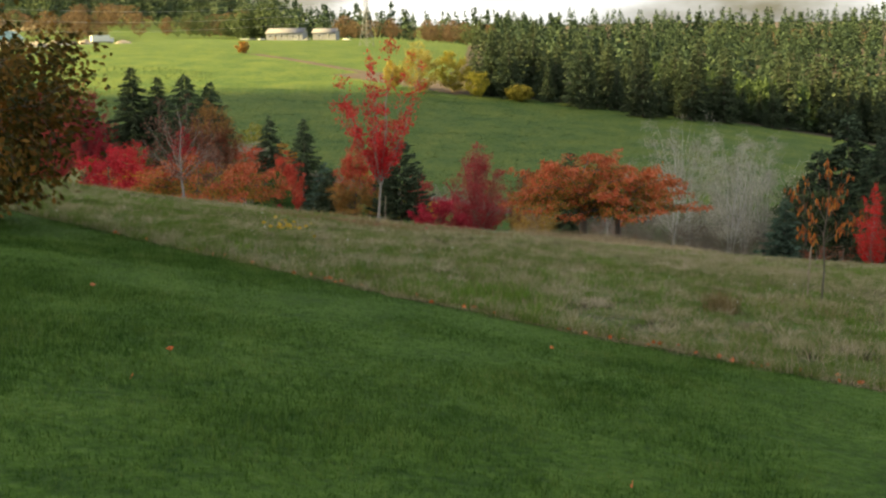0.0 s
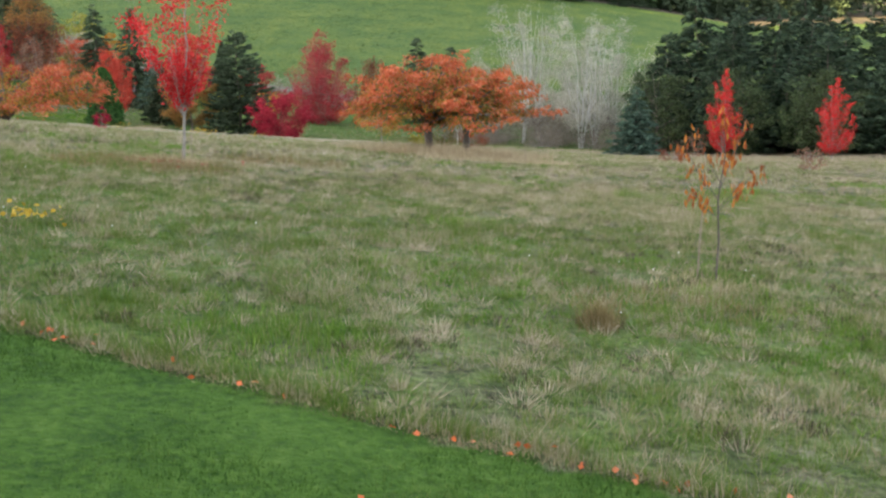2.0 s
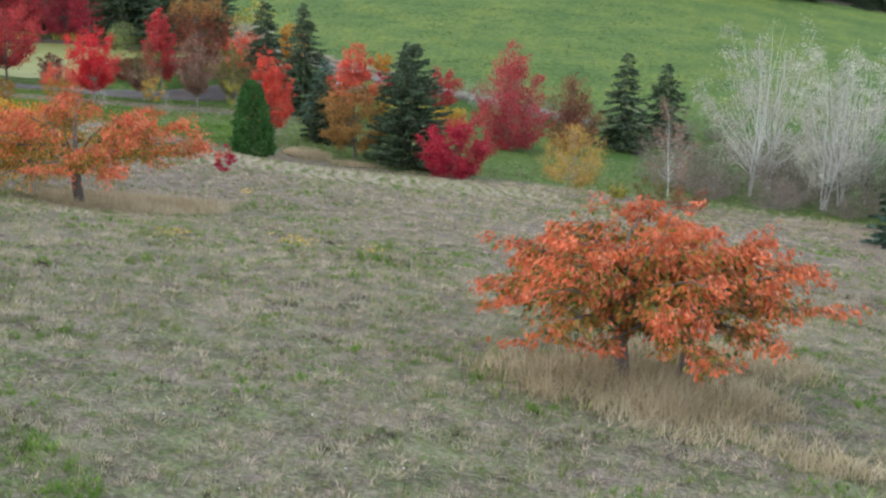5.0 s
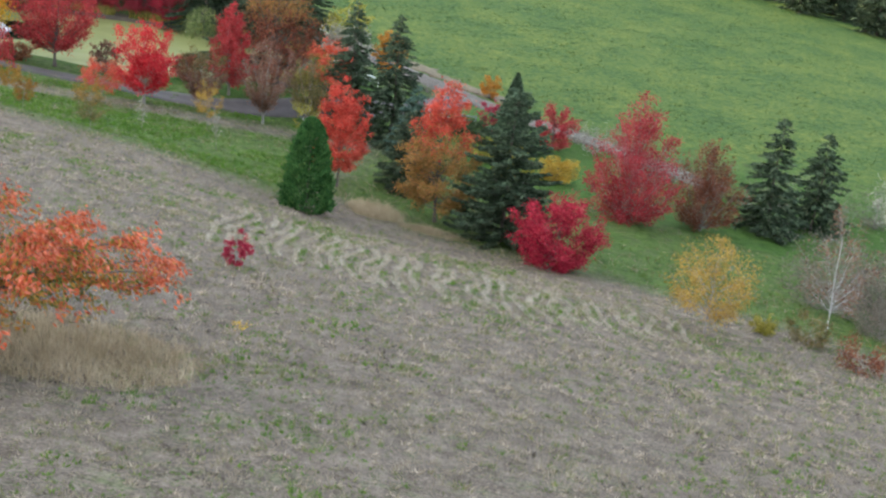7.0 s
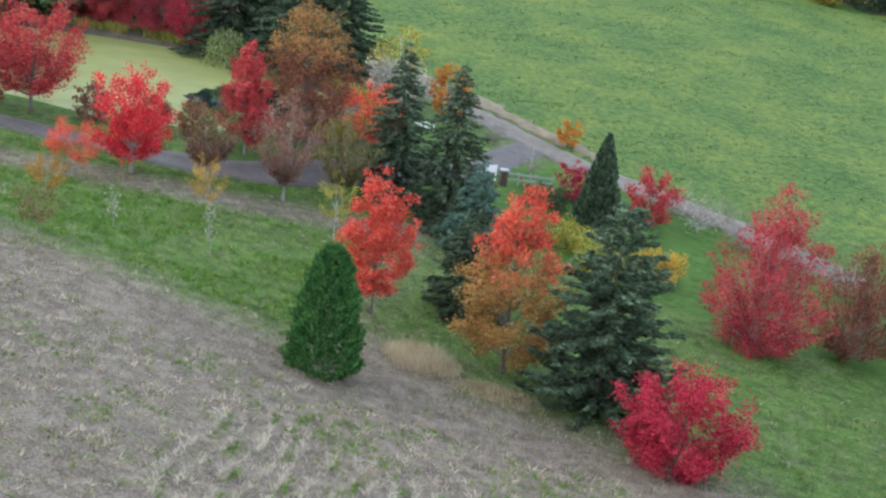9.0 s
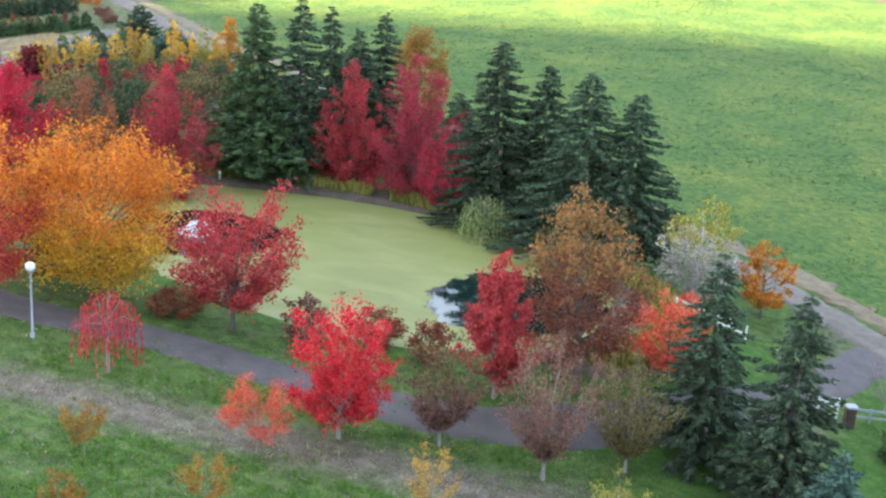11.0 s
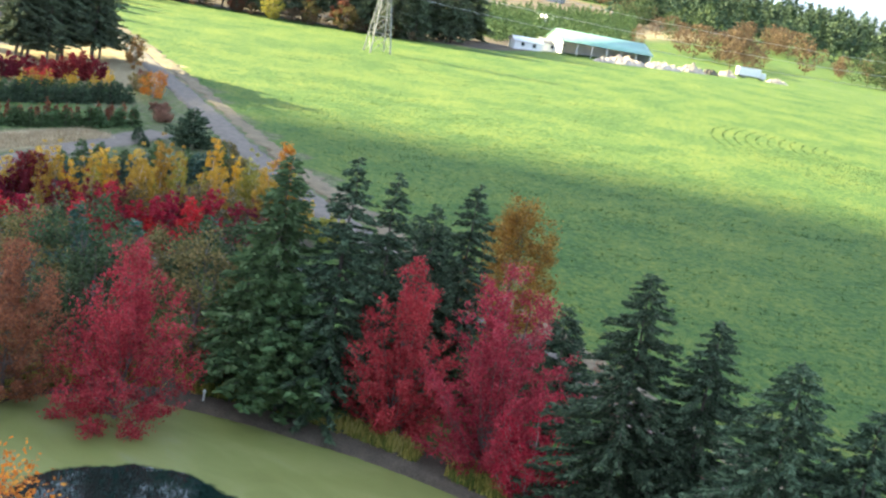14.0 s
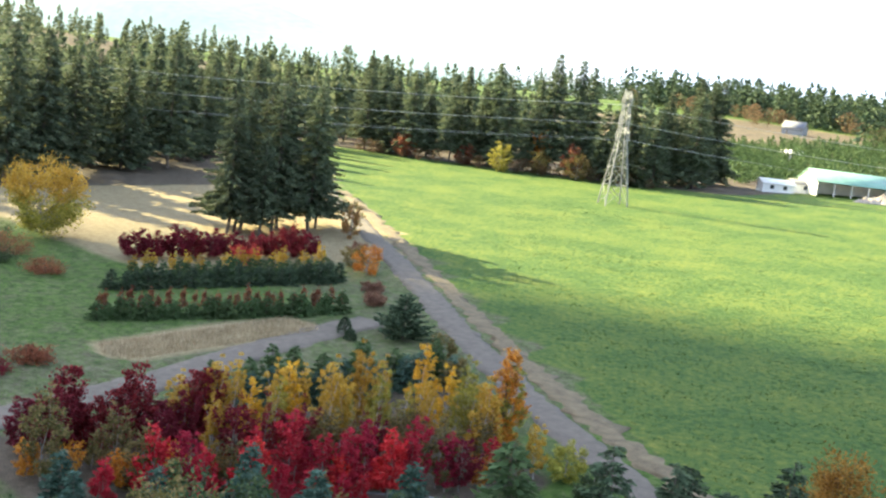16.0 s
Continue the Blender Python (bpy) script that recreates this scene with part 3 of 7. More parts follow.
SOIL = rough_mat("brown_soil", (0.032, 0.021, 0.015), (0.095, 0.063, 0.044), 0.5, 0.95, 0.6, 0, 0.06, 9)
ribbon("track", [(-63, 405), (-47, 384), (-33, 364), (-22, 350), (-12, 336)], 4.5, SOIL, 0.08, "strip of brown tilled soil across the green field", "track", 8, 0.5)
ribbon("track", [(-24, 345), (-12, 334), (0, 322), (12, 309)], 22.0, SOIL, 0.06, "wide patch of brown tilled soil below the golden trees", "track", 9, 0.9)


def build_pond():
    ang = np.linspace(0, 2 * np.pi, 160, endpoint=False)
    V, rings = [(PX, PY, WATER)], (0.3, 0.6, 0.85, 1.12)
    for r in rings:
        for a in ang:
            u, v = r * PA * math.cos(a), r * PB * math.sin(a)
            V.append((PX + u * PC - v * PS, PY + u * PS + v * PC, WATER))
    n = len(ang)
    k = np.arange(n)
    T = np.stack([np.zeros(n, int), 1 + k, 1 + (k + 1) % n], 1)
    Q = np.concatenate([np.stack([1 + i * n + k, 1 + i * n + (k + 1) % n, 1 + (i + 1) * n + (k + 1) % n, 1 + (i + 1) * n + k][::-1], 1)
                        for i in range(len(rings) - 1)])
    return tagged(new("water", mesh_of("water", V, [T, Q], pond_mat(), True)), "pond covered with pale green duckweed", "pond", kind="structure")


build_pond()


# ---- trees ----
def envelope(shape, t):
    """Half width of a crown, from 0 at its foot to 1 at its tip."""
    if shape == "umbrella":
        return np.clip(np.sqrt(np.clip(1 - ((t - 0.38) / 0.66) ** 2, 0, 1)), 0.05, 1)
    if shape == "egg":
        return np.clip(np.sin(np.pi * np.clip(t, 0, 1) ** 0.62) ** 0.75, 0.06, 1)
    if shape == "cone":
        return np.clip((1 - t) ** 0.75 * np.clip(t / 0.12, 0, 1) ** 0.4, 0.05, 1)
    if shape == "column":
        return np.clip(np.sin(np.pi * np.clip(t, 0, 1) ** 0.8) ** 0.4, 0.1, 1)
    if shape == "fan":
        return np.clip(np.sin(np.pi * np.clip(t, 0, 1) ** 2.0) ** 0.8, 0.16, 1)
    if shape == "vase":
        return np.clip(np.sin(np.pi * np.clip(t, 0, 1) ** 1.35) ** 0.7, 0.08, 1)
    return np.clip(np.sqrt(np.clip(1 - (2 * t - 1) ** 2, 0, 1)), 0.08, 1)


def broadleaf(seed, h, w, base, shape="round", limbs=22, twigs=6, leaves=4000, leaf=0.2, spread=1.0, trunk=0.0, up=0.4, droop=0.0, stems=1, lean=(0, 0), tilt=0.6, hang=0.0, slim=0.62, full=1.4, feather=False, split=False):
    """Wood paths and leaf blades of one leafy tree that stands at the origin."""
    rng = np.random.default_rng(seed)
    trunk = trunk or 0.018 * h + 0.02
    crown = h - base
    paths, spots, ways = [], [], []
    heads = []
    for s in range(stems):
        a = rng.uniform(0, 6.28)
        off = np.array([math.cos(a), math.sin(a)]) * (0.0 if stems == 1 else 0.10 * w)
        zs = np.linspace(-0.15, h * (0.9 if shape != "umbrella" else 0.72), 9)
        bend = np.cumsum(rng.normal(0, 0.018 * h, (9, 2)), axis=0) * np.linspace(0, 1, 9)[:, None]
        pts = np.column_stack([bend + off * np.linspace(0.2, 2.4, 9)[:, None] + np.outer(np.linspace(0, 1, 9), lean), zs])
        rad = trunk * (1 - 0.93 * np.linspace(0, 1, 9) ** 0.8) / math.sqrt(stems)
        rad[0] *= 1.35
        paths.append((pts, rad))
        heads.append(pts)
    for i in range(limbs):
        pts = heads[i % stems]
        t = (i + 0.5) / limbs
        t = np.clip(t + rng.normal(0, 0.06), 0.02, 0.98)
        az = i * 2.39996 + rng.normal(0, 0.35)
        r = w / 2 * envelope(shape, np.array(t)) * rng.uniform(0.78, 1.08)
        zt = base + t * crown
        zf = np.clip(base * 0.8 + (zt - base) * (1 - up) - up * 0.25 * r, base * 0.55, h * 0.85)
        k = np.interp(zf, pts[:, 2], np.arange(len(pts)))
        foot = np.array([np.interp(k, np.arange(len(pts)), pts[:, c]) for c in range(3)])
        tip = np.array([foot[0] * 0.6 + math.cos(az) * r, foot[1] * 0.6 + math.sin(az) * r, zt - droop * r * 0.3])
        mid = foot * 0.5 + tip * 0.5 + np.array([math.cos(az), math.sin(az), 0]) * r * 0.12 + np.array([0, 0, (0.10 if shape == "umbrella" else -0.05) * r])
        s = np.linspace(0, 1, 6)[:, None]
        limb = foot * (1 - s) ** 2 + 2 * mid * s * (1 - s) + tip * s ** 2 + rng.normal(0, 0.012 * w, (6, 3)) * s
        rl = max(0.008, trunk * 0.30 * (0.5 + 0.5 * (1 - t)))
        paths.append((limb, rl * (1 - 0.85 * np.linspace(0, 1, 6))))
        for j in range(twigs):
            s = rng.uniform(0.2 if feather else 0.35, 1.0)
            p = np.array([np.interp(s * 5, np.arange(6), limb[:, c]) for c in range(3)])
            out = np.array([math.cos(az + rng.normal(0, 0.9)), math.sin(az + rng.normal(0, 0.9)), rng.normal(0.35 * up + 0.1, 0.5) - droop])
            if feather:
                out = unit(tip - foot) + np.array([0, 0, 0.35]) + rng.normal(0, 0.42, 3)
            q = p + unit(out) * w * rng.uniform(0.06, 0.15)
            paths.append((np.array([p, p * 0.5 + q * 0.5 + rng.normal(0, 0.01 * w, 3), q]), np.array([rl * 0.4, rl * 0.25, 0.004])))
            spots.append(q)
            spots.append(p * 0.4 + q * 0.6)
            ways.append(unit(out))
            ways.append(unit(out))
    spots, ways = np.array(spots), np.array(ways)
    leaves = int(leaves * full)
    pick = rng.integers(0, len(spots), leaves)
    sig = np.array([1, 1, 0.75]) * w * 0.048 * spread
    centre = spots[pick] + rng.normal(0, 1, (leaves, 3)) * sig
    along = ways[pick] + rng.normal(0, tilt, (leaves, 3)) + np.array([0, 0, -droop - hang])
    centre[:, 2] = np.maximum(centre[:, 2], 0.12)
    size = leaf * rng.uniform(0.65, 1.25, leaves)
    wood = wood_mesh(paths)
    if split:
        wood = tubes([p for p in paths if p[1][0] >= split], 6), tubes([p for p in paths if p[1][0] < split], 3)
    return wood, blades(centre, along, size, size * slim, rng, 0.12)


def conifer(seed, h, w, base=0.05, tiers=26, per=7, droop=0.25, needle=0.34, power=0.72, trunk=0.0, ragged=0.22, rise=0.0, thick=1.6):
    """Trunk and needle sprays of one conifer that stands at the origin."""
    rng = np.random.default_rng(seed)
    trunk = trunk or 0.012 * h + 0.03
    zs = np.linspace(-0.15, h, 8)
    paths = [(np.column_stack([rng.normal(0, 0.006 * h, (8, 2)), zs]), trunk * (1.02 - np.linspace(0, 1, 8)) + 0.01)]
    P, D, S = [], [], []
    gap, sag = 0.9 * h / tiers, droop
    for z in base * h + (0.985 - base) * h * np.linspace(0, 1, tiers) ** 0.92:
        f = 1 - (z - base * h) / (h * (1 - base))
        k = max(4, int(per * (0.6 + 0.4 * f)))
        a0 = rng.uniform(0, 6.28)
        for i in range(k):
            az = a0 + i * 6.283 / k + rng.normal(0, 0.25)
            L = 1.18 * w / 2 * f ** power * rng.uniform(1 - ragged * 1.6, 1 + ragged) + 0.10
            out = np.array([math.cos(az), math.sin(az), 0])
            droop = sag * rng.uniform(0.5, 1.4)
            n = max(3, int(L / needle * 1.7 * thick) + 1)
            s = (np.arange(n) + rng.uniform(0.2, 0.9, n)) / n
            s = 0.12 + 0.88 * s
            pts = np.outer(s * L, out)
            pts[:, 2] = z + rng.normal(0, 0.12 + 0.38 * gap * min(1.0, 3 * f)) - droop * L * s ** 1.2 + (0.35 * droop + rise) * L * s ** 3
            if L > 0.5:
                q = pts[np.argsort(s)][[0, n // 2, n - 1]]
                paths.append((q, np.array([0.3, 0.2, 0.08]) * trunk * (0.3 + 0.5 * f)))
            for turn in (-0.75, 0.0, 0.75):
                c, sn = math.cos(turn), math.sin(turn)
                d = np.array([out[0] * c - out[1] * sn, out[0] * sn + out[1] * c, -droop * 0.7 + rise])
                reach = needle * (0.5 if turn else 0.25)
                P.append(pts + d * reach + rng.normal(0, needle * 0.18, (n, 3)))
                D.append(np.tile(d, (n, 1)) + rng.normal(0, 0.28, (n, 3)))
                S.append(needle * rng.uniform(0.75, 1.35, n) * (0.7 + 0.3 * f))
    P, D, S = np.concatenate(P), np.concatenate(D), np.concatenate(S)
    P[:, 2] = np.maximum(P[:, 2], 0.1)
    return wood_mesh(paths), blades(P, D, S * 1.5, S * 0.5, rng, 0.1)


def scales(seed, h, w, count, size=0.3, tip=0.8, lump=0.12):
    """A dense upright evergreen, clothed to the ground."""
    rng = np.random.default_rng(seed)
    t = rng.random(count) ** 1.15
    az = rng.uniform(0, 6.283, count)
    r = w / 2 * np.clip((1 - t) ** tip, 0.03, 1) * np.clip(0.75 + t * 3, 0, 1)
    bumps = 1 + lump * (np.sin(az * 5 + t * 21) * 0.6 + np.sin(az * 9 - t * 37) * 0.5)
    r = r * bumps * rng.uniform(0.72, 1.02, count)
    P = np.column_stack([np.cos(az) * r, np.sin(az) * r, 0.05 + t * h * 0.97])
    D = np.column_stack([np.cos(az) * 0.55, np.sin(az) * 0.55, np.ones(count)]) + rng.normal(0, 0.25, (count, 3))
    S = size * rng.uniform(0.7, 1.3, count)
    wood = tubes([(np.array([(0, 0, -0.1), (0, 0, h * 0.5), (0, 0, h * 0.9)]), np.array([0.1, 0.06, 0.02]))])
    return wood, blades(P, D, S * 1.2, S * 0.6, rng, 0.1)


def weeping(seed, h, w, count, size):
    """A small weeping crown of hanging strands."""
    rng = np.random.default_rng(seed)
    paths = [(np.array([(0, 0, -0.1), (0.03, 0, h * 0.5), (0, 0.05, h * 0.9)]), np.array([0.10, 0.08, 0.03]))]
    P, D = [], []
    for i in range(count):
        az = i * 2.39996
        r = w / 2 * math.sqrt((i + 0.5) / count) * rng.uniform(0.85, 1.05)
        top = h * (0.97 - 0.35 * (2 * r / w) ** 2.2) + rng.normal(0, 0.06)
        low = h * (0.06 + 0.25 * rng.random() + 0.3 * (1 - 2 * r / w))
        n = max(4, int((top - low) / size * 1.3))
        z = np.linspace(top, low, n)
        fl = 1 + 0.12 * np.linspace(0, 1, n)
        P.append(np.column_stack([np.cos(az) * r * fl, np.sin(az) * r * fl, z]) + rng.normal(0, 0.05, (n, 3)))
        D.append(np.tile([math.cos(az) * 0.2, math.sin(az) * 0.2, -1.0], (n, 1)) + rng.normal(0, 0.2, (n, 3)))
        if i % 6 == 0:
            paths.append((np.array([(0, 0, h * 0.6), (math.cos(az) * r * 0.6, math.sin(az) * r * 0.6, top), (math.cos(az) * r, math.sin(az) * r, top - 0.15)]), np.array([0.04, 0.025, 0.01])))
    P, D = np.concatenate(P), np.concatenate(D)
    return wood_mesh(paths), blades(P, D, size * 1.6, size * 0.5, rng, 0.1)


def plant(name, x, y, made, bark, leaf, label, category, group="", rot=0.0, wood="trunk", green="crown"):
    """A tree or shrub from its wood and its leaves, on the land."""
    ob = thing(name, x, y, label, category, group, rot=rot)
    stems, (lv, lq) = made
    if isinstance(stems[0], tuple):
        tagged(part("twigs", mesh_of("twigs", *stems[1], BARK_GREY, True), ob), "fine grey twigs", kind="stuff")
        stems = stems[0]
    part(wood, mesh_of(wood, *stems, bark, True), ob)
    if isinstance(leaf, tuple):
        # two tones: the lower crown takes the second
        mids = lv.reshape(-1, 4, 3)[:, :, 2].mean(1)
        rng = np.random.default_rng(5)
        upper = mids + rng.normal(0, 0.06 * mids.max(), len(mids)) > leaf[2] * mids.max()
        for which, mat, tag in ((upper, leaf[0], "upper_crown"), (~upper, leaf[1], "lower_crown")):
            part(tag, mesh_of(tag, lv.reshape(-1, 4, 3)[which].reshape(-1, 3), np.arange(4 * int(which.sum())).reshape(-1, 4), mat), ob)
    else:
        part(green, mesh_of(green, lv, lq, leaf), ob)
    return ob


def again(ob, x, y, size=1.0, rot=0.0, tall=1.0, label=""):
    """Another of a thing, on the land, with a size of its own."""
    z = ground(x, y) - 0.05
    twin = copy_thing(ob, Matrix.LocRotScale((x, y, z), Euler((0, 0, radians(rot))), (size, size, size * tall)))
    return tagged(twin, label)


# ---- the meadow's trees ----
def cherry(seed, h, w, base, trunk, leaves, leaf, limbs=24):
    """Wood, outer leaves and inner leaves of a spreading cherry: rising limbs in tiers, flat fans of shoots, hanging leaves."""
    rng = np.random.default_rng(seed)
    fork = base * 0.8
    paths = [(np.array([(0, 0, -0.2), (0.03, 0.02, fork * 0.3), (-0.03, 0.04, fork * 0.7), (0, 0, fork * 1.15)]), trunk * np.array([1.5, 1.08, 1.0, 0.9]))]
    spots, depth, ways = [], [], []
    for i in range(limbs):
        az = i * 2.39996 + rng.normal(0, 0.25)
        q = (i + 0.5) / limbs
        reach = w / 2 * (0.22 + 0.80 * q ** 0.62) * rng.uniform(0.85, 1.1)
        end = base * 0.92 + (h - base) * (1.0 - 0.95 * q ** 1.25) * rng.uniform(0.9, 1.08)
        out = np.array([math.cos(az), math.sin(az), 0.0])
        side = np.array([-out[1], out[0], 0.0])
        u = np.linspace(0, 1, 9)
        rise = (end - fork) * u ** 0.75 + 0.14 * (h - base) * np.sin(np.pi * u ** 0.8)
        limb = np.outer(u ** 1.1 * reach, out) + np.outer(np.sin(u * 3) * rng.normal(0, 0.05 * w), side) * u[:, None]
        limb[:, 2] += fork + rise
        limb += rng.normal(0, 0.006 * w, (9, 3)) * u[:, None]
        paths.append((limb, trunk * 0.34 * (1 - 0.9 * u) + 0.006))
        for j in range(15):
            t = rng.uniform(0.3, 1.0) if j else 1.0
            p = np.array([np.interp(t * 8, np.arange(9), limb[:, c]) for c in range(3)])
            turn = rng.choice((-1, 1)) * rng.uniform(0.15, 1.3)
            way = out * math.cos(turn) + side * math.sin(turn)
            run = w * rng.uniform(0.07, 0.16) * (1.2 - 0.4 * t)
            v = np.linspace(0, 1, 5)
            shoot = p + np.outer(v * run, way)
            shoot[:, 2] += run * (rng.normal(0.30, 0.22) * v - rng.uniform(0.1, 0.45) * v ** 2)
            paths.append((shoot, np.linspace(0.010, 0.004, 5)))
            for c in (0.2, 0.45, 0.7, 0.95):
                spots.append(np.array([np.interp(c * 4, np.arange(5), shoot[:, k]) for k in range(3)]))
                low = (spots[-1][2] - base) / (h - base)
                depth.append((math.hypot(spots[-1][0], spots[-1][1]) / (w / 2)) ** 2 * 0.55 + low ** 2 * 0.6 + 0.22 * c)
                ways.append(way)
    spots, depth, ways = np.array(spots), np.array(depth), np.array(ways)
    pick = rng.integers(0, len(spots), leaves)
    C = spots[pick] + rng.normal(0, 1, (leaves, 3)) * np.array([0.10, 0.10, 0.05]) * (w / 7.0)
    C[:, 2] -= rng.uniform(0, 0.14, leaves)
    D = ways[pick] * 0.7 + np.array([0, 0, -0.7]) + rng.normal(0, 0.45, (leaves, 3))
    size = leaf * rng.uniform(0.6, 1.25, leaves)
    V, Q = blades(C, D, size, size * 0.42, rng, 0.16)
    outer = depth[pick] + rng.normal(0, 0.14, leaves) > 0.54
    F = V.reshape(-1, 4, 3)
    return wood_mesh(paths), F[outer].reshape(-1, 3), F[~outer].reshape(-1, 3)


CHERRY = "wide, low cherry tree with drooping orange-red leaves in dry grass"
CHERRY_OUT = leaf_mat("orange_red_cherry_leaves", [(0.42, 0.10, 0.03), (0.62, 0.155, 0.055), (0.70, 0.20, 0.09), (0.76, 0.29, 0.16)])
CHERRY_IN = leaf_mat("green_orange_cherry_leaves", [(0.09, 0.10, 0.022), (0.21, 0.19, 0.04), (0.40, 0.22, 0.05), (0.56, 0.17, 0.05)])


def plant_cherry(x, y, made, rot=0.0):
    ob = thing("cherry_tree", x, y, CHERRY, "tree", "cherry trees of the meadow", rot=rot)
    wood, outer, inner = made
    part("trunk", mesh_of("trunk", *wood, BARK, True), ob)
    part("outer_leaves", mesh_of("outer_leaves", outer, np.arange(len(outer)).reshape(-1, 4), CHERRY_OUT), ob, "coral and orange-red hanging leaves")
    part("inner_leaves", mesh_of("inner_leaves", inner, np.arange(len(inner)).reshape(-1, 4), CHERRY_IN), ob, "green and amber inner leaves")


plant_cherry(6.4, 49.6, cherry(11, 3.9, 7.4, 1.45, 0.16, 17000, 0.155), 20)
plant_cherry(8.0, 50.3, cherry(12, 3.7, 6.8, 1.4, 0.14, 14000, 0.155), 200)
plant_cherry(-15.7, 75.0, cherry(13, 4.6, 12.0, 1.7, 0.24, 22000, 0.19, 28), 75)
plant("maple_tree", -1.68, 31.6, broadleaf(21, 5.1, 2.6, 1.5, "fan", 30, 10, 5000, 0.08, 0.7, 0.05, 0.9, 0.0, lean=(0.3, 0.0), full=1.0, feather=True), BARK_GREY, RED, "slender young maple with thin scarlet leaves and pale trunk", "tree", green="crown")
plant("bare_tree", -9.6, 43.0, broadleaf(22, 4.0, 2.9, 1.0, "round", 22, 8, 900, 0.10, 1.0, 0.06, 0.7), BARK_GREY, BROWN_PINK, "nearly bare grey tree with a few brown leaves", "tree")
plant("red_shrub", -17.5, 61.0, broadleaf(23, 2.6, 3.0, 0.3, "round", 20, 6, 2200, 0.16), BARK, RED, "rounded scarlet shrub beyond the crest", "shrub")
plant("oak_tree", -7.6, 16.6, broadleaf(24, 3.5, 5.0, 0.25, "round", 34, 8, 11000, 0.12, 1.0, 0.12, 0.3, 0.3), BARK, (DEEPLEAF, DEEPLEAF, 0.5), "dense low tree with dark bronze green leaves beside the lawn", "tree")
plant("smoke_tree", -22.4, 83.0, broadleaf(25, 3.0, 5.0, 0.5, "round", 20, 6, 2500, 0.2), BARK, AMBER, "amber tree at the meadow's edge", "tree")


def sapling():
    """A staked young cherry with few hanging leaves."""
    ob = thing("sapling", 6.65, 18.75, "thin staked cherry sapling with few hanging orange leaves", "sapling")
    rng = np.random.default_rng(31)
    stem = np.array([(0, 0, -0.1), (0.03, 0.02, 0.6), (0.0, 0.05, 1.2), (0.05, 0.0, 1.8), (0.0, 0.0, 2.35)])
    paths = [(stem, np.array([0.018, 0.015, 0.012, 0.008, 0.004]))]
    tips = [stem[-1], stem[-2]]
    for a, z, r, up in ((2.8, 0.95, 0.35, 0.35), (0.3, 1.05, 0.65, 0.55), (3.4, 1.2, 0.6, 0.8), (0.8, 1.35, 0.8, 0.85), (2.2, 1.45, 0.45, 0.7), (5.2, 1.1, 0.4, 0.5)):
        p = np.array([0.01, 0.03, z])
        q = p + np.array([math.cos(a) * r, math.sin(a) * r, up])
        paths.append((np.array([p, (p + q) / 2 + (0, 0, -0.05), q]), np.array([0.007, 0.005, 0.003])))
        tips += [q, (p + q) / 2, p * 0.25 + q * 0.75]
    tips = np.array(tips)
    pick = np.minimum(rng.integers(0, len(tips), 190), rng.integers(0, len(tips), 190))
    C = tips[pick] + rng.normal(0, 0.065, (190, 3)) + (0, 0, -0.08)
    D = np.tile([0, 0, -1.0], (190, 1)) + rng.normal(0, 0.25, (190, 3))
    lv, lq = blades(C, D, rng.uniform(0.09, 0.17, 190), 0.042, rng, 0.2)
    wv, wq = tubes(paths, 6)
    part("trunk", mesh_of("trunk", wv, wq, BARK, True), ob)
    part("crown", mesh_of("crown", lv, lq, leaf_mat("withered_orange_leaves", [(0.20, 0.06, 0.025), (0.40, 0.12, 0.035), (0.55, 0.22, 0.05)])), ob, "few hanging withered orange leaves")
    return ob


sapling()


def stake(x, y, h, label):
    """A leaning post with a worn, pointed head."""
    ob = new("stake", mesh_of("stake", *tubes([(np.array([(0, 0, -0.2), (0.01, 0, h * 0.5), (0.03, 0.01, h * 0.96), (0.03, 0.01, h)]), np.array([0.013, 0.013, 0.012, 0.004]))], 6), WOOD, False))
    ob.matrix_basis = pose(x, y, ground(x, y))
    return tagged(ob, label, "stake")


stake(6.5, 19.05, 1.0, "thin wooden stake beside the young sapling")
stake(9.2, 44.2, 0.85, "short dark wooden stake in dry grass")
stake(-1.45, 31.7, 0.9, "pale wooden stake beside the slender maple")

# the dip on the right: birches, firs and red columns
BIRCH = "white-stemmed birch, almost bare, with pale silvery leaves"
for i, (x, y, h, w) in enumerate(((25.0, 122, 15.8, 8.0), (29.8, 116.5, 13.6, 5.8), (27.8, 127, 15.0, 7.4), (36, 125, 13.8, 7.2), (32.5, 121, 12.4, 5.6), (41, 119, 11.8, 5.8))):
    plant("birch_tree", x, y, broadleaf(40 + i, h, w * 1.25, 2.2, "round", 26, 9, 7000, 0.13, 0.75, 0.15, 0.72, 0.0, 3, split=0.02), BARK_PALE, SILVER, BIRCH, "tree", "birches of the dip")
plant("birch_tree", 17.0, 114.5, broadleaf(47, 8.0, 4.4, 1.6, "egg", 24, 10, 1100, 0.14, 0.9, 0.06, 0.7), BARK_PALE, BROWN_PINK, "slim white birch with thin purplish brown leaves", "tree")
for i, (x, y, h, w) in enumerate(((20.5, 116, 2.2, 4), (25, 113, 2.4, 5), (30, 111.5, 2.0, 4.5), (34.5, 114, 2.6, 5), (22, 119.5, 2.8, 4), (39, 108, 2.4, 5), (28, 119, 3.0, 5))):
    brush = plant("thicket", x, y, broadleaf(50 + i, h, w, 0.2, "round", 30, 12, 2200, 0.11, 1.1, 0.05, 0.75), BARK_GREY, BROWN_GREY, "grey-brown leafless thicket below the birches", "shrub", "thickets of the dip")
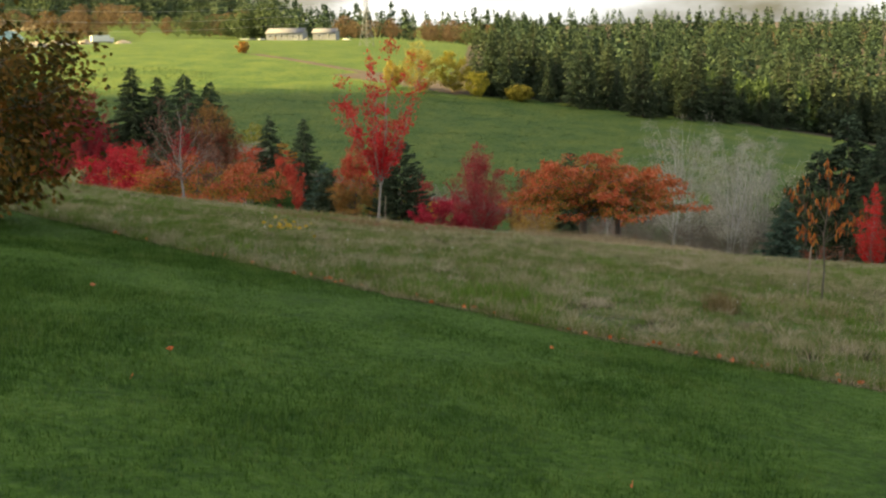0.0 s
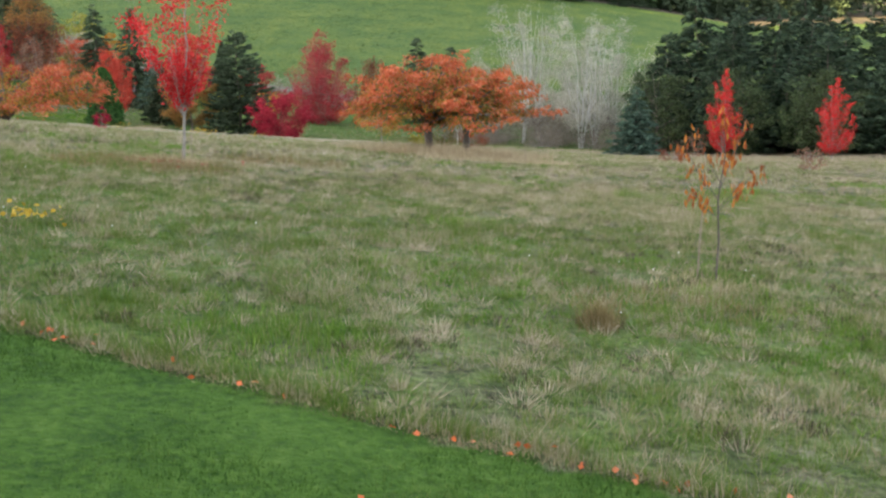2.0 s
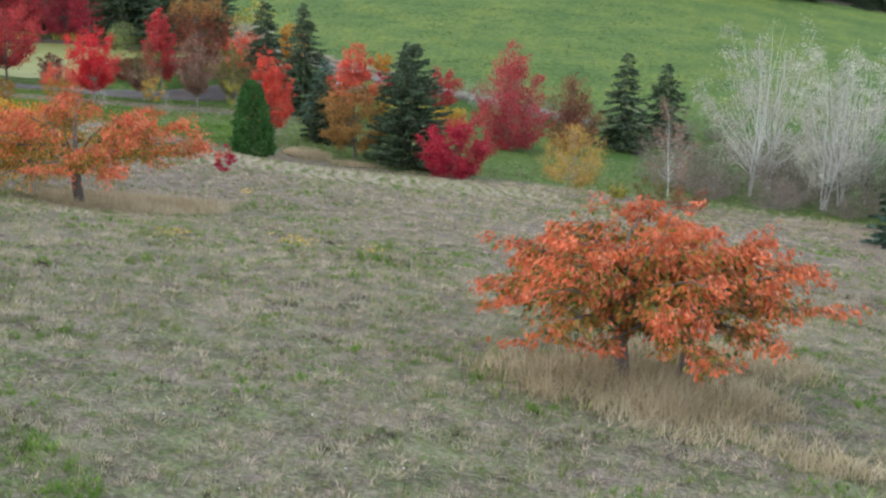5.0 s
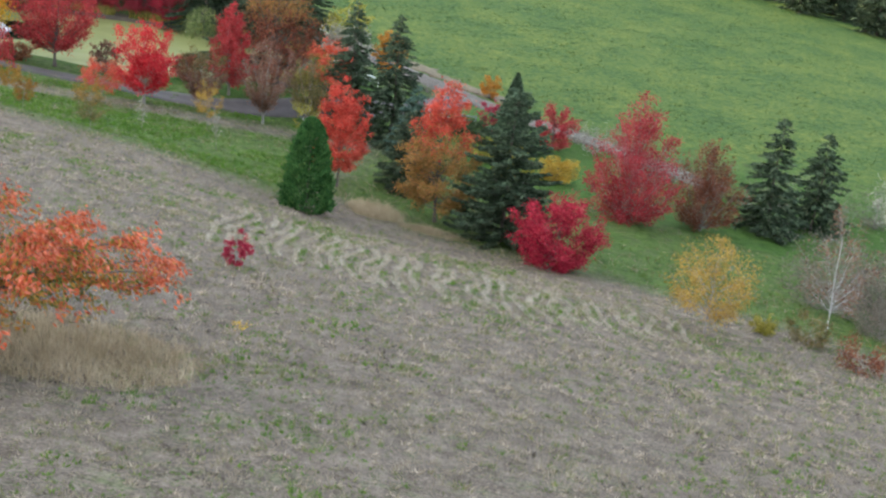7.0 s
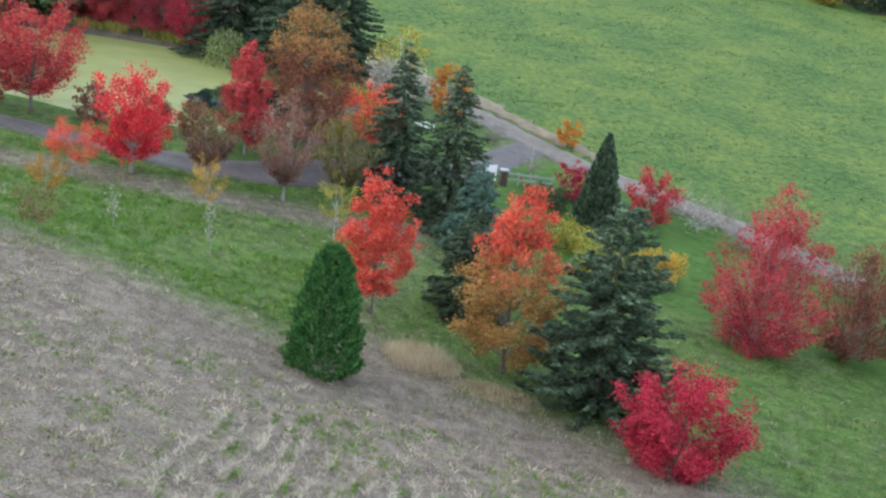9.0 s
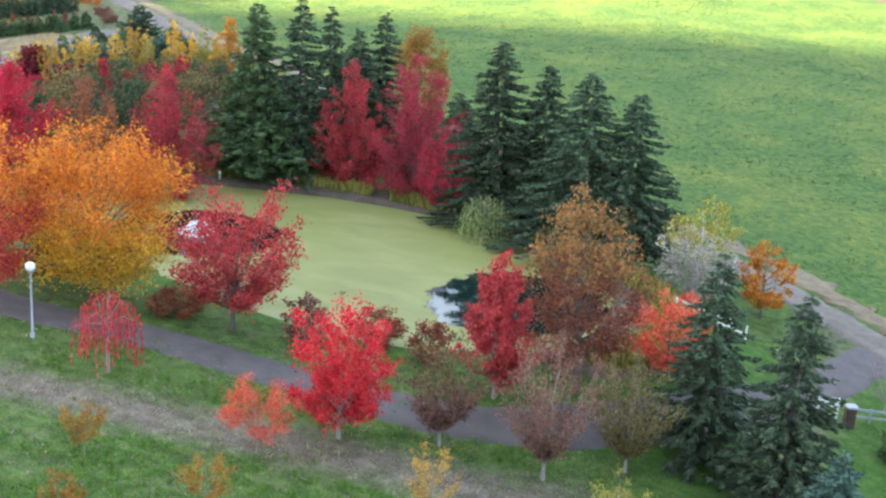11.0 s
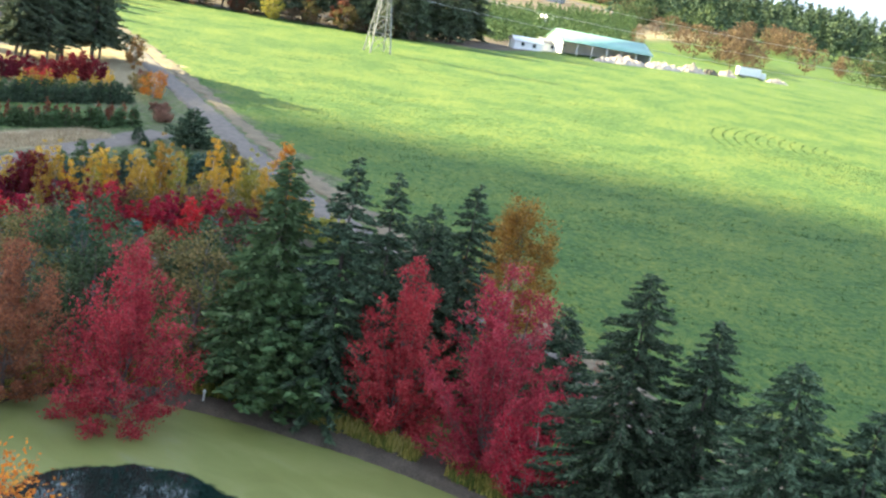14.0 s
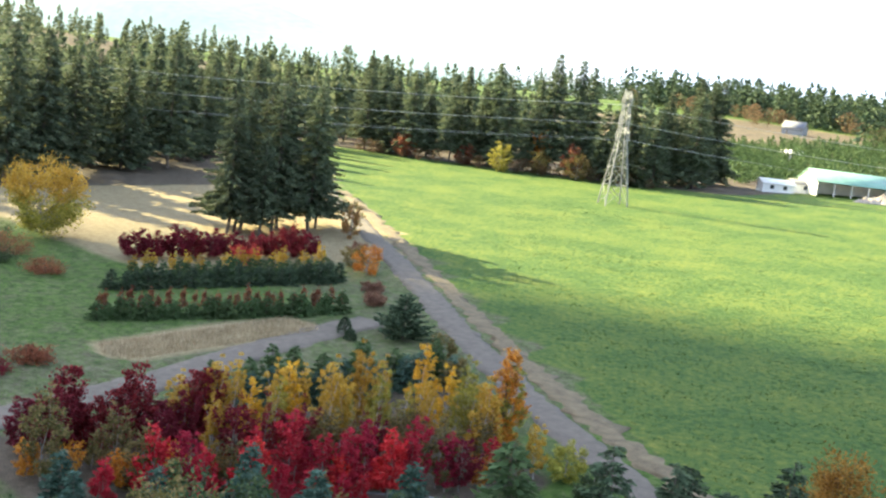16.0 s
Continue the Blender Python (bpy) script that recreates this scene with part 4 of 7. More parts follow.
for i, (x, y, k) in enumerate(((18.5, 121.5, 1.3), (23, 125.5, 1.7), (31, 126, 1.8), (26.5, 116.5, 1.2), (36.5, 118.5, 1.6), (33, 130, 1.9), (40, 126, 1.8), (44.5, 118, 1.5), (19.8, 128, 1.5), (28.5, 132, 1.7))):
    again(brush, x, y, k, i * 67)
plant("blue_spruce", 28.3, 93.0, conifer(60, 5.4, 3.7, 0.03, 24, 9, 0.12, 0.26, 0.8), BARK, BLUEFIR, "dense blue-green spruce, clothed to the ground", "spruce")
plant("pear_tree", 34.8, 91.0, broadleaf(61, 6.8, 3.2, 0.7, "egg", 46, 10, 6500, 0.11, 0.6, 0.08, 0.88, feather=True), BARK_GREY, RED, "narrow upright scarlet tree before dark firs", "tree", "red columns")
plant("pear_tree", 35.4, 73.5, broadleaf(62, 5.4, 2.4, 0.6, "egg", 46, 10, 5500, 0.09, 0.6, 0.06, 0.88, feather=True), BARK_GREY, RED, "narrow upright scarlet tree before dark firs", "tree", "red columns")
for x, y, h, w, m in ((19.7, 58.6, 0.9, 1.7, RUSSET), (22.8, 50.0, 1.1, 1.2, BROWN_PINK), (31.5, 88, 2.2, 2.0, RUSSET)):
    plant("shrub", x, y, broadleaf(int(x), h, w, 0.05, "round", 14, 6, 420, 0.09, 1.0, 0.03, 0.6), BARK_GREY, m, "small half-bare brown shrub in the meadow", "shrub")
fir_proto = plant("fir_tree", 40.0, 103.0, conifer(63, 12.0, 7.0, 0.04, 30, 9, 0.28, 0.4, 0.72), BARK, DEEPFIR, "dark green fir, clothed to the ground", "fir", "firs of the dip")
pine_proto = plant("pine_tree", 47.0, 99.0, conifer(64, 10.5, 7.6, 0.05, 20, 8, 0.05, 0.45, 0.5, ragged=0.3, rise=0.15), BARK, DEEPFIR, "broad dark blue-green pine", "pine", "firs of the dip")
for i, (x, y, s) in enumerate(((52, 106, 1.05), (58, 98, 1.0), (44, 112, 1.1), (64, 108, 1.15), (37, 112, 0.95), (70, 100, 1.1), (55, 116, 1.2), (49.5, 92.5, 0.75), (40.5, 108, 0.9), (46, 104.5, 0.85), (53.5, 99.5, 0.9), (60, 112, 1.1), (57.0, 91.5, 0.85), (66, 95, 1.0), (42, 118, 1.3), (48, 121, 1.4), (56, 124, 1.4), (63, 119, 1.35), (70, 113, 1.4), (52, 113, 1.25), (76, 107, 1.4), (60, 105, 1.2), (46.5, 108.5, 1.15))):
    again((fir_proto, pine_proto)[i % 2], x, y, s, i * 71)
for i, (x, y) in enumerate(((33.5, 103.5), (38.5, 97.5), (43.0, 90.5), (44.0, 95.0), (50.5, 97.0))):
    plant("alder_tree", x, y, broadleaf(66 + i, 8.0 - 0.6 * i, 5.5, 0.6, "round", 26, 7, 4200, 0.24, 1.0), BARK, DARKLEAF, "dark leafy tree before the firs", "tree")

# ---- the tree belt below the meadow ----
plant("arborvitae", -16.2, 115.0, scales(70, 6.2, 3.6, 10000, 0.2, 0.42, 0.2), BARK, THUJA, "dense conical arborvitae, bright green to the ground", "arborvitae")
plant("maple_tree", -16.5, 124.2, broadleaf(71, 8.0, 4.2, 1.6, "egg", 34, 9, 8500, 0.165, 0.8, 0.09, 0.6), BARK, CORAL, "slim red maple with loose coral leaves", "tree")
plant("maple_tree", -8.9, 122.4, broadleaf(72, 9.8, 5.4, 1.0, "egg", 42, 9, 12500, 0.175, 0.8, 0.14, 0.5), BARK, (CORAL, BRONZE, 0.6), "maple turning coral above and amber green below", "tree")
plant("pine_tree", -4.0, 121.0, conifer(73, 10.4, 6.2, 0.02, 30, 10, 0.08, 0.30, 0.48, ragged=0.24, rise=0.12, thick=2.2), BARK, FIR, "broad blue-green pine, clothed to the ground", "pine")
plant("burning_bush", 0.0, 115.8, broadleaf(74, 4.6, 5.2, 0.2, "round", 46, 9, 11500, 0.155, 0.8, 0.06, 0.5), BARK, CRIMSON, "broad crimson bush on the meadow's rim", "shrub")
plant("maple_tree", 4.6, 137.5, broadleaf(75, 10.0, 7.6, 0.3, "egg", 90, 11, 13500, 0.18, 0.62, 0.12, 0.8, feather=True), BARK_GREY, ROSE, "egg-shaped rose red maple with upswept limbs", "tree")
plant("maple_tree", 10.8, 141.3, broadleaf(76, 7.6, 5.8, 0.4, "egg", 70, 11, 8000, 0.17, 0.66, 0.1, 0.8, feather=True), BARK_GREY, RUSSET, "thinning russet maple in rough grass", "tree")
plant("spruce_tree", 16.8, 146.8, conifer(77, 10.4, 5.8, 0.05, 26, 7, 0.3, 0.40), BARK, FIR, "dark green spruce at the field's edge", "spruce")
plant("spruce_tree", 21.8, 153.0, conifer(78, 9.2, 5.4, 0.05, 24, 7, 0.3, 0.40), BARK, FIR, "dark green spruce at the field's edge", "spruce")
plant("birch_tree", 8.8, 104.6, broadleaf(79, 5.3, 4.8, 1.4, "round", 34, 9, 4200, 0.12, 1.0, 0.08, 0.5, 0.2), BARK_GREY, DULL_GOLD, "small round golden tree on the slope", "tree")
plant("red_shrub", -12.9, 91.5, broadleaf(80, 1.6, 1.3, 0.15, "egg", 14, 6, 1500, 0.09, 0.9, 0.03, 0.7), BARK_GREY, CRIMSON, "small dark red shrub in the dry meadow", "shrub")
for x, y, h, w, m in ((14.9, 108.6, 1.9, 2.9, OLIVE), (16.9, 104.3, 2.0, 3.0, RUSSET), (12.4, 108.8, 1.0, 1.6, LIME)):
    plant("shrub", x, y, broadleaf(int(10 * x), h, w, 0.1, "round", 18, 6, 900, 0.14, 1.0, 0.04, 0.6), BARK_GREY, m, "low half-bare shrub in rough grass", "shrub")
spruce_a = plant("spruce_tree", -16.9, 144.6, conifer(81, 11.4, 5.8, 0.04, 32, 9, 0.3, 0.30), BARK, FIR, "tall dark green spruce", "spruce")
plant("spruce_tree", -21.6, 148.0, conifer(82, 11.2, 5.4, 0.04, 32, 9, 0.3, 0.30), BARK, FIR, "tall dark green spruce", "spruce")
plant("spruce_tree", -13.9, 139.5, conifer(83, 6.4, 4.2, 0.04, 24, 9, 0.25, 0.27), BARK, BLUEFIR, "smaller blue-green spruce below the tall ones", "spruce")
plant("spruce_tree", -12.2, 128.5, conifer(84, 6.0, 5.0, 0.03, 20, 9, 0.25, 0.32), BARK, FIR, "low spreading green spruce", "spruce")
plant("cypress_tree", -7.2, 155.0, scales(85, 7.6, 4.0, 5000, 0.34, 0.75), BARK, FIR, "dark conical cypress beside the gravel road", "cypress")
plant("red_shrub", -3.4, 160.2, broadleaf(86, 4.4, 4.0, 0.3, "round", 26, 7, 2600, 0.22), BARK, ROSE, "rounded dull red shrub beside the gravel road", "shrub")
plant("red_shrub", -9.8, 160.6, broadleaf(87, 3.2, 2.6, 0.3, "round", 20, 7, 1500, 0.2), BARK, CRIMSON, "rounded dull red shrub beside the gravel road", "shrub")
plant("bare_shrub", 0.8, 162.0, broadleaf(88, 3.2, 5.2, 0.3, "vase", 26, 9, 500, 0.12, 1.0, 0.06, 0.8), BARK_GREY, SILVER, "grey leafless shrub beside the gravel road", "shrub")
road_brush = plant("bare_shrub", 4.6, 160.6, broadleaf(287, 3.0, 4.6, 0.2, "vase", 30, 12, 1300, 0.10, 1.0, 0.05, 0.75), BARK_GREY, BROWN_GREY, "grey-brown twiggy brush along the gravel road", "shrub", "brush along the road")
for i, (x, y, k) in enumerate(((8.6, 158.4, 1.05), (12.5, 156.6, 1.2), (16.2, 155.0, 1.0), (2.0, 164.6, 0.9), (-1.2, 165.2, 0.8), (7.0, 155.6, 0.8), (19.5, 158.0, 1.3), (24.0, 157.0, 1.2), (28.5, 158.5, 1.3), (-18.6, 172.5, 0.7), (-27.5, 178.4, 0.8))):
    again(road_brush, x, y, k, i * 83)
plant("bare_tree", -13.6, 163.2, broadleaf(89, 4.8, 4.4, 0.9, "vase", 24, 9, 160, 0.1, 1.0, 0.09, 0.8), BARK_GREY, BROWN_PINK, "bare grey tree beside the gravel road", "tree")
for i, (x, y, h, w, m) in enumerate(((-5.4, 143.5, 2.6, 4.4, LIME), (-8.4, 148.0, 2.0, 3.6, LIME), (-1.8, 146.5, 2.4, 3.6, GOLD), (-11.5, 157.0, 1.6, 3.6, DARKLEAF), (-11.0, 131.5, 2.2, 3.0, DARKLEAF))):
    plant("shrub", x, y, broadleaf(90 + i, h, w, 0.1, "round", 24, 7, 1900, 0.2), BARK, m, "leafy rounded shrub in the tree belt", "shrub")

# young trees on the green strip
for i, (x, y, h, w, m, lab) in enumerate((
        (-29.0, 131.2, 3.9, 2.3, DULL_GOLD, "amber sapling with thin crown on green grass"),
        (-32.9, 119.0, 2.7, 2.3, OLIVE, "small olive sapling on green grass"),
        (-38.2, 119.6, 2.8, 1.6, DULL_AMBER, "thin amber sapling on green grass"),
        (-35.9, 124.9, 2.8, 2.1, DULL_AMBER, "thin amber sapling on green grass"),
        (-31.3, 124.0, 2.4, 1.1, SILVER, "almost bare thin sapling on green grass"),
        (-25.6, 124.0, 3.4, 0.9, SILVER, "almost bare thin sapling on green grass"),
        (-21.8, 134.2, 4.2, 2.2, LIME, "pale yellow-green sapling with white stem"),
        (-42.6, 125.6, 2.6, 1.8, DULL_AMBER, "thin amber sapling on green grass"),
        (-37.9, 131.4, 3.7, 3.5, CORAL, "small coral tree with round crown on mown grass"))):
    thin = 110 if m is SILVER else 1700
    plant("sapling", x, y, broadleaf(110 + i, h, w, h * 0.33, "round", 18, 6, thin if i < 8 else 3600, 0.095, 1.0, 0.022, 0.6), BARK_GREY if m is not LIME else BARK_PALE, m, lab, "sapling", "young trees of the green strip")

# trees along the drive and round the pond
plant("maple_tree", -36.3, 135.9, broadleaf(130, 6.7, 5.4, 1.2, "round", 48, 10, 9750, 0.16, 0.72, 0.10, 0.75, feather=True), BARK_GREY, RED, "bright scarlet maple with round crown beside the drive", "tree")
plant("maple_tree", -27.1, 139.5, broadleaf(131, 7.3, 5.0, 1.2, "vase", 48, 11, 5460, 0.15, 0.72, 0.10, 0.85, feather=True), BARK_GREY, BROWN_PINK, "thinning pink-brown maple with upswept limbs", "tree")
plant("maple_tree", -32.4, 139.0, broadleaf(132, 5.6, 4.5, 1.0, "vase", 43, 11, 4940, 0.15, 0.72, 0.09, 0.85, feather=True), BARK_GREY, (OLIVE, BROWN_PINK, 0.55), "thinning olive maple with upswept limbs", "tree")
plant("maple_tree", -24.2, 143.6, broadleaf(133, 6.2, 4.4, 0.9, "vase", 43, 11, 5460, 0.15, 0.72, 0.09, 0.85, feather=True), BARK_GREY, OLIVE, "thinning olive maple with upswept limbs", "tree")
plant("maple_tree", -32.2, 145.2, broadleaf(134, 8.2, 4.5, 1.2, "egg", 48, 10, 9750, 0.18, 0.68, 0.10, 0.7, feather=True), BARK_GREY, ROSE, "egg-shaped deep rose red maple above the pond", "tree")
plant("japanese_maple", -48.5, 133.7, weeping(135, 4.4, 3.3, 60, 0.2), BARK_GREY, ROSE, "small weeping pink-red tree on mown grass", "tree")
plant("maple_tree", -48.5, 144.2, broadleaf(136, 8.4, 7.4, 1.8, "round", 44, 10, 8600, 0.20, 0.8, 0.15, 0.7, feather=True), BARK, ROSE, "large rose red maple on the pond's bank", "tree")
plant("maple_tree", -57.4, 143.3, broadleaf(137, 10.6, 10.0, 1.4, "round", 52, 10, 20000, 0.20, 1.0, 0.22, 0.5), BARK, (FLAME, BUTTER, 0.42), "large maple, amber orange above and golden below", "tree")
plant("maple_tree", -61.5, 137.5, broadleaf(138, 10.4, 8.5, 1.6, "round", 46, 9, 14000, 0.20, 0.85, 0.2, 0.5), BARK, (FLAME, CORAL, 0.5), "large amber orange maple beside the drive", "tree")
plant("oak_tree", -28.7, 148.6, broadleaf(139, 11.4, 6.4, 2.6, "egg", 46, 9, 8000, 0.20, 0.85, 0.18, 0.55), BARK, (BRONZE, RUSSET, 0.62), "tall oak turning bronze above and russet below", "tree")
plant("maple_tree", -25.2, 153.8, broadleaf(140, 5.0, 4.6, 0.8, "round", 26, 7, 2800, 0.22), BARK, CORAL, "vivid orange small maple beside the pond", "tree")
plant("willow_tree", -27.4, 169.3, broadleaf(141, 7.4, 5.6, 0.8, "round", 30, 8, 4200, 0.26, 0.9, 0.1, 0.7), BARK_PALE, (LIME, SILVER, 0.6), "pale yellow-green tree beside the spruces", "tree")
plant("maple_tree", -23.4, 173.8, broadleaf(142, 5.6, 3.6, 0.8, "round", 24, 7, 2200, 0.24), BARK, AMBER, "small amber tree beside the gravel road", "tree")
plant("shrub", -12.0, 176.4, broadleaf(143, 2.6, 2.6, 0.3, "round", 18, 6, 1100, 0.2), BARK, AMBER, "small amber tree beside the gravel road", "shrub")
plant("weeping_willow", -45.0, 172.4, weeping(144, 4.8, 4.4, 120, 0.17), BARK, WILLOW, "small weeping willow with hanging green strands", "tree")
for i, (x, y, h, w, m) in enumerate(((-40.5, 147.3, 2.2, 3.0, RUSSET), (-44.0, 145.2, 2.8, 2.6, BROWN_PINK), (-36.8, 146.6, 2.4, 2.6, RUSSET), (-52.3, 144.0, 1.6, 3.4, RUSSET), (-30.5, 150.5, 2.0, 3.4, RUSSET), (-62.5, 144.5, 2.6, 4.0, DARKLEAF), (-67.0, 142.0, 3.0, 4.5, DARKLEAF))):
    plant("shrub", x, y, broadleaf(150 + i, h, w, 0.1, "round", 22, 7, 1500, 0.2), BARK, m, "rounded shrub on the pond's near bank", "shrub")

# the far bank
MAPLE_COL = "tall rose red maple with upswept limbs on the far bank"
plant("maple_tree", -61.6, 179.6, broadleaf(160, 10.9, 7.1, 0.3, "egg", 59, 11, 18007, 0.175, 0.5, 0.14, 0.85, feather=True), BARK, ROSE, MAPLE_COL, "tree", "red maples of the far bank")
plant("maple_tree", -55.2, 180.2, broadleaf(161, 12.2, 8.4, 0.3, "egg", 62, 11, 22509, 0.175, 0.5, 0.16, 0.85, feather=True), BARK, ROSE, MAPLE_COL, "tree", "red maples of the far bank")
plant("maple_tree", -50.9, 177.2, broadleaf(162, 6.4, 4.6, 0.4, "round", 40, 10, 4800, 0.18, 0.72, 0.1, 0.8, feather=True), BARK_GREY, CRIMSON, "smaller crimson maple on the far bank", "tree")
plant("maple_tree", -73.0, 168.3, broadleaf(163, 10.9, 8.7, 0.3, "egg", 62, 11, 18007, 0.175, 0.5, 0.14, 0.55, feather=True), BARK, ROSE, "cone-shaped rose red maple on the far bank", "tree")
plant("maple_tree", -78.5, 165.0, broadleaf(164, 9.0, 7.4, 0.3, "egg", 54, 11, 12506, 0.175, 0.5, 0.12, 0.55, feather=True), BARK, RUSSET, "cone-shaped russet maple on the far bank", "tree")
plant("maple_tree", -83.0, 161.4, broadleaf(165, 10.0, 8.4, 0.3, "egg", 59, 11, 18758, 0.175, 0.5, 0.14, 0.55, feather=True), BARK, RED, "cone-shaped scarlet maple on the far bank", "tree")
SPRUCE = "tall dark green spruce beside the pond"
plant("spruce_tree", -46.6, 177.4, conifer(170, 14.6, 9.0, 0.03, 36, 11, 0.24, 0.28, 0.7, ragged=0.18, thick=2.3), BARK, FIR, SPRUCE, "spruce", "spruces beside the pond")
plant("spruce_tree", -43.0, 178.6, conifer(171, 13.4, 7.6, 0.03, 34, 11, 0.24, 0.28, 0.7, ragged=0.18, thick=2.3), BARK, FIR, SPRUCE, "spruce", "spruces beside the pond")
plant("spruce_tree", -37.7, 173.4, conifer(172, 13.6, 10.5, 0.03, 34, 11, 0.24, 0.28, 0.7, ragged=0.18, thick=2.3), BARK, FIR, SPRUCE, "spruce", "spruces beside the pond")
plant("spruce_tree", -34.2, 174.2, conifer(173, 12.8, 9.0, 0.03, 32, 11, 0.24, 0.28, 0.7, ragged=0.18, thick=2.3), BARK, FIR, SPRUCE, "spruce", "spruces beside the pond")
plant("fir_tree", -69.6, 176.8, conifer(174, 15.4, 6.4, 0.1, 40, 9, 0.2, 0.46, 0.7), BARK, GREENFIR, "tall fresh green fir above the pond", "fir")
for i, (x, y, h, w) in enumerate(((-67.9, 176.4, 8.6, 6.0), (-70.6, 177.6, 7.8, 6.0), (-73.2, 179.5, 9.0, 5.4))):
    plant("pine_tree", x, y, conifer(175 + i, h, w, 0.05, 22, 8, 0.05, 0.5, 0.55, ragged=0.3, rise=0.2), BARK, GREENFIR, "rounded fresh green pine above the pond", "pine")
for i, (x, y, h, w, m) in enumerate(((-76.0, 177.5, 9.0, 6.5, OLIVE), (-80.5, 173.0, 8.0, 6.5, DARKLEAF), (-84.5, 175.5, 10.5, 7.0, DARKLEAF), (-88.0, 168.0, 8.0, 6.0, DARKLEAF), (-91.0, 176.0, 9.0, 6.5, OLIVE), (-80.0, 183.5, 8.5, 6.5, DARKLEAF), (-95.0, 170.5, 7.0, 6.0, DARKLEAF), (-86.5, 183.0, 6.0, 6.0, OLIVE), (-66.5, 187.0, 6.5, 6.5, DARKLEAF), (-58.5, 187.5, 6.0, 6.0, DARKLEAF))):
    plant("alder_tree", x, y, broadleaf(180 + i, h, w, 0.6, "round", 30, 7, 4200, 0.27, 1.0), BARK, m, "dense dark green tree behind the pond", "tree", "dark trees behind the pond")
plant("spruce_tree", -66.2, 178.6, conifer(190, 16.1, 6.6, 0.03, 32, 11, 0.22, 0.3, 0.66, thick=2.2), BARK, FIR, "tall dark spruce behind the red maples", "spruce", "spruces behind the maples")
plant("spruce_tree", -64.9, 181.4, conifer(191, 15.2, 4.8, 0.03, 30, 11, 0.22, 0.3, 0.66, thick=2.2), BARK, FIR, "tall dark spruce behind the red maples", "spruce", "spruces behind the maples")
plant("spruce_tree", -64.1, 189.8, conifer(192, 14.6, 6.0, 0.03, 30, 11, 0.22, 0.3, 0.66, thick=2.2), BARK, FIR, "tall dark spruce behind the red maples", "spruce", "spruces behind the maples")
plant("spruce_tree", -64.9, 186.4, conifer(193, 13.0, 5.4, 0.03, 26, 11, 0.22, 0.3, 0.66, thick=2.2), BARK, FIR, "tall dark spruce behind the red maples", "spruce", "spruces behind the maples")
plant("oak_tree", -67.2, 202.6, broadleaf(194, 13.2, 7.4, 0.8, "egg", 50, 9, 13000, 0.22, 0.85, 0.16, 0.5), BARK, DULL_AMBER, "tall amber brown tree at the field's edge", "tree")
for x, y, h, w in ((-71.5, 199.0, 9.5, 6.0), (-76.5, 203.5, 8.5, 5.6), (-57.5, 193.5, 8.0, 5.4)):
    plant("spruce_tree", x, y, conifer(int(-x), h, w, 0.03, 24, 8, 0.22, 0.4, 0.66, thick=1.5), BARK, FIR, "middling dark spruce at the field's edge", "spruce", "spruces behind the maples")
for x, y, h, w in ((-56.0, 199.0, 3.6, 4.2), (-51.0, 193.0, 3.0, 4.0), (-46.5, 190.0, 2.6, 3.6)):
    plant("thicket", x, y, broadleaf(int(-x), h, w, 0.2, "round", 26, 8, 1800, 0.14, 1.1, 0.05, 0.7), BARK_GREY, BROWN_PINK, "grey-brown leafless thicket at the field's edge", "shrub", "thickets at the field's edge")


def white_post(x, y):
    """A short garden light: post, cap and lens."""
    ob = thing("garden_light", x, y, "short white garden light on the pond's bank", "light", "garden lights round the pond")
    part("post", mesh_of("post", *tubes([(np.array([(0, 0, -0.1), (0, 0, 0.35), (0, 0, 0.5)]), np.array([0.06, 0.055, 0.055]))], 8), WHITE_PAINT, True), ob)
    part("cap", mesh_of("cap", *tubes([(np.array([(0, 0, 0.5), (0, 0, 0.56), (0, 0, 0.66), (0, 0, 0.7)]), np.array([0.12, 0.13, 0.07, 0.01]))], 10), WHITE_PAINT, True), ob)


for x, y in ((-71.6, 174.2), (-48.0, 174.8), (-40.6, 170.8)):
    white_post(x, y)


def lamp_post(x, y):
    ob = thing("lamp_post", x, y, "tall garden lamp post with white globe head", "lamp post")
    part("post", mesh_of("post", *tubes([(np.array([(0, 0, -0.1), (0, 0, 0.3), (0, 0, 0.32), (0, 0, 3.7)]), np.array([0.12, 0.11, 0.06, 0.045]))], 8), GREY_WALL, True), ob)
    z = np.linspace(0, 1, 9)
    part("globe", mesh_of("globe", *tubes([(np.column_stack([z * 0, z * 0, 3.7 + 0.5 * z]), 0.02 + 0.24 * np.sqrt(np.clip(1 - (2 * z - 1) ** 2, 0, 1)))], 12), WHITE_PAINT, True), ob, "white glass globe")
    part("arm", mesh_of("arm", *tubes([(np.array([(-0.02, 0, 3.55), (0.2, 0, 3.7), (0.45, 0, 3.95)]), np.array([0.03, 0.03, 0.02]))], 6), GREY_WALL, True), ob)


lamp_post(-54.4, 134.6)


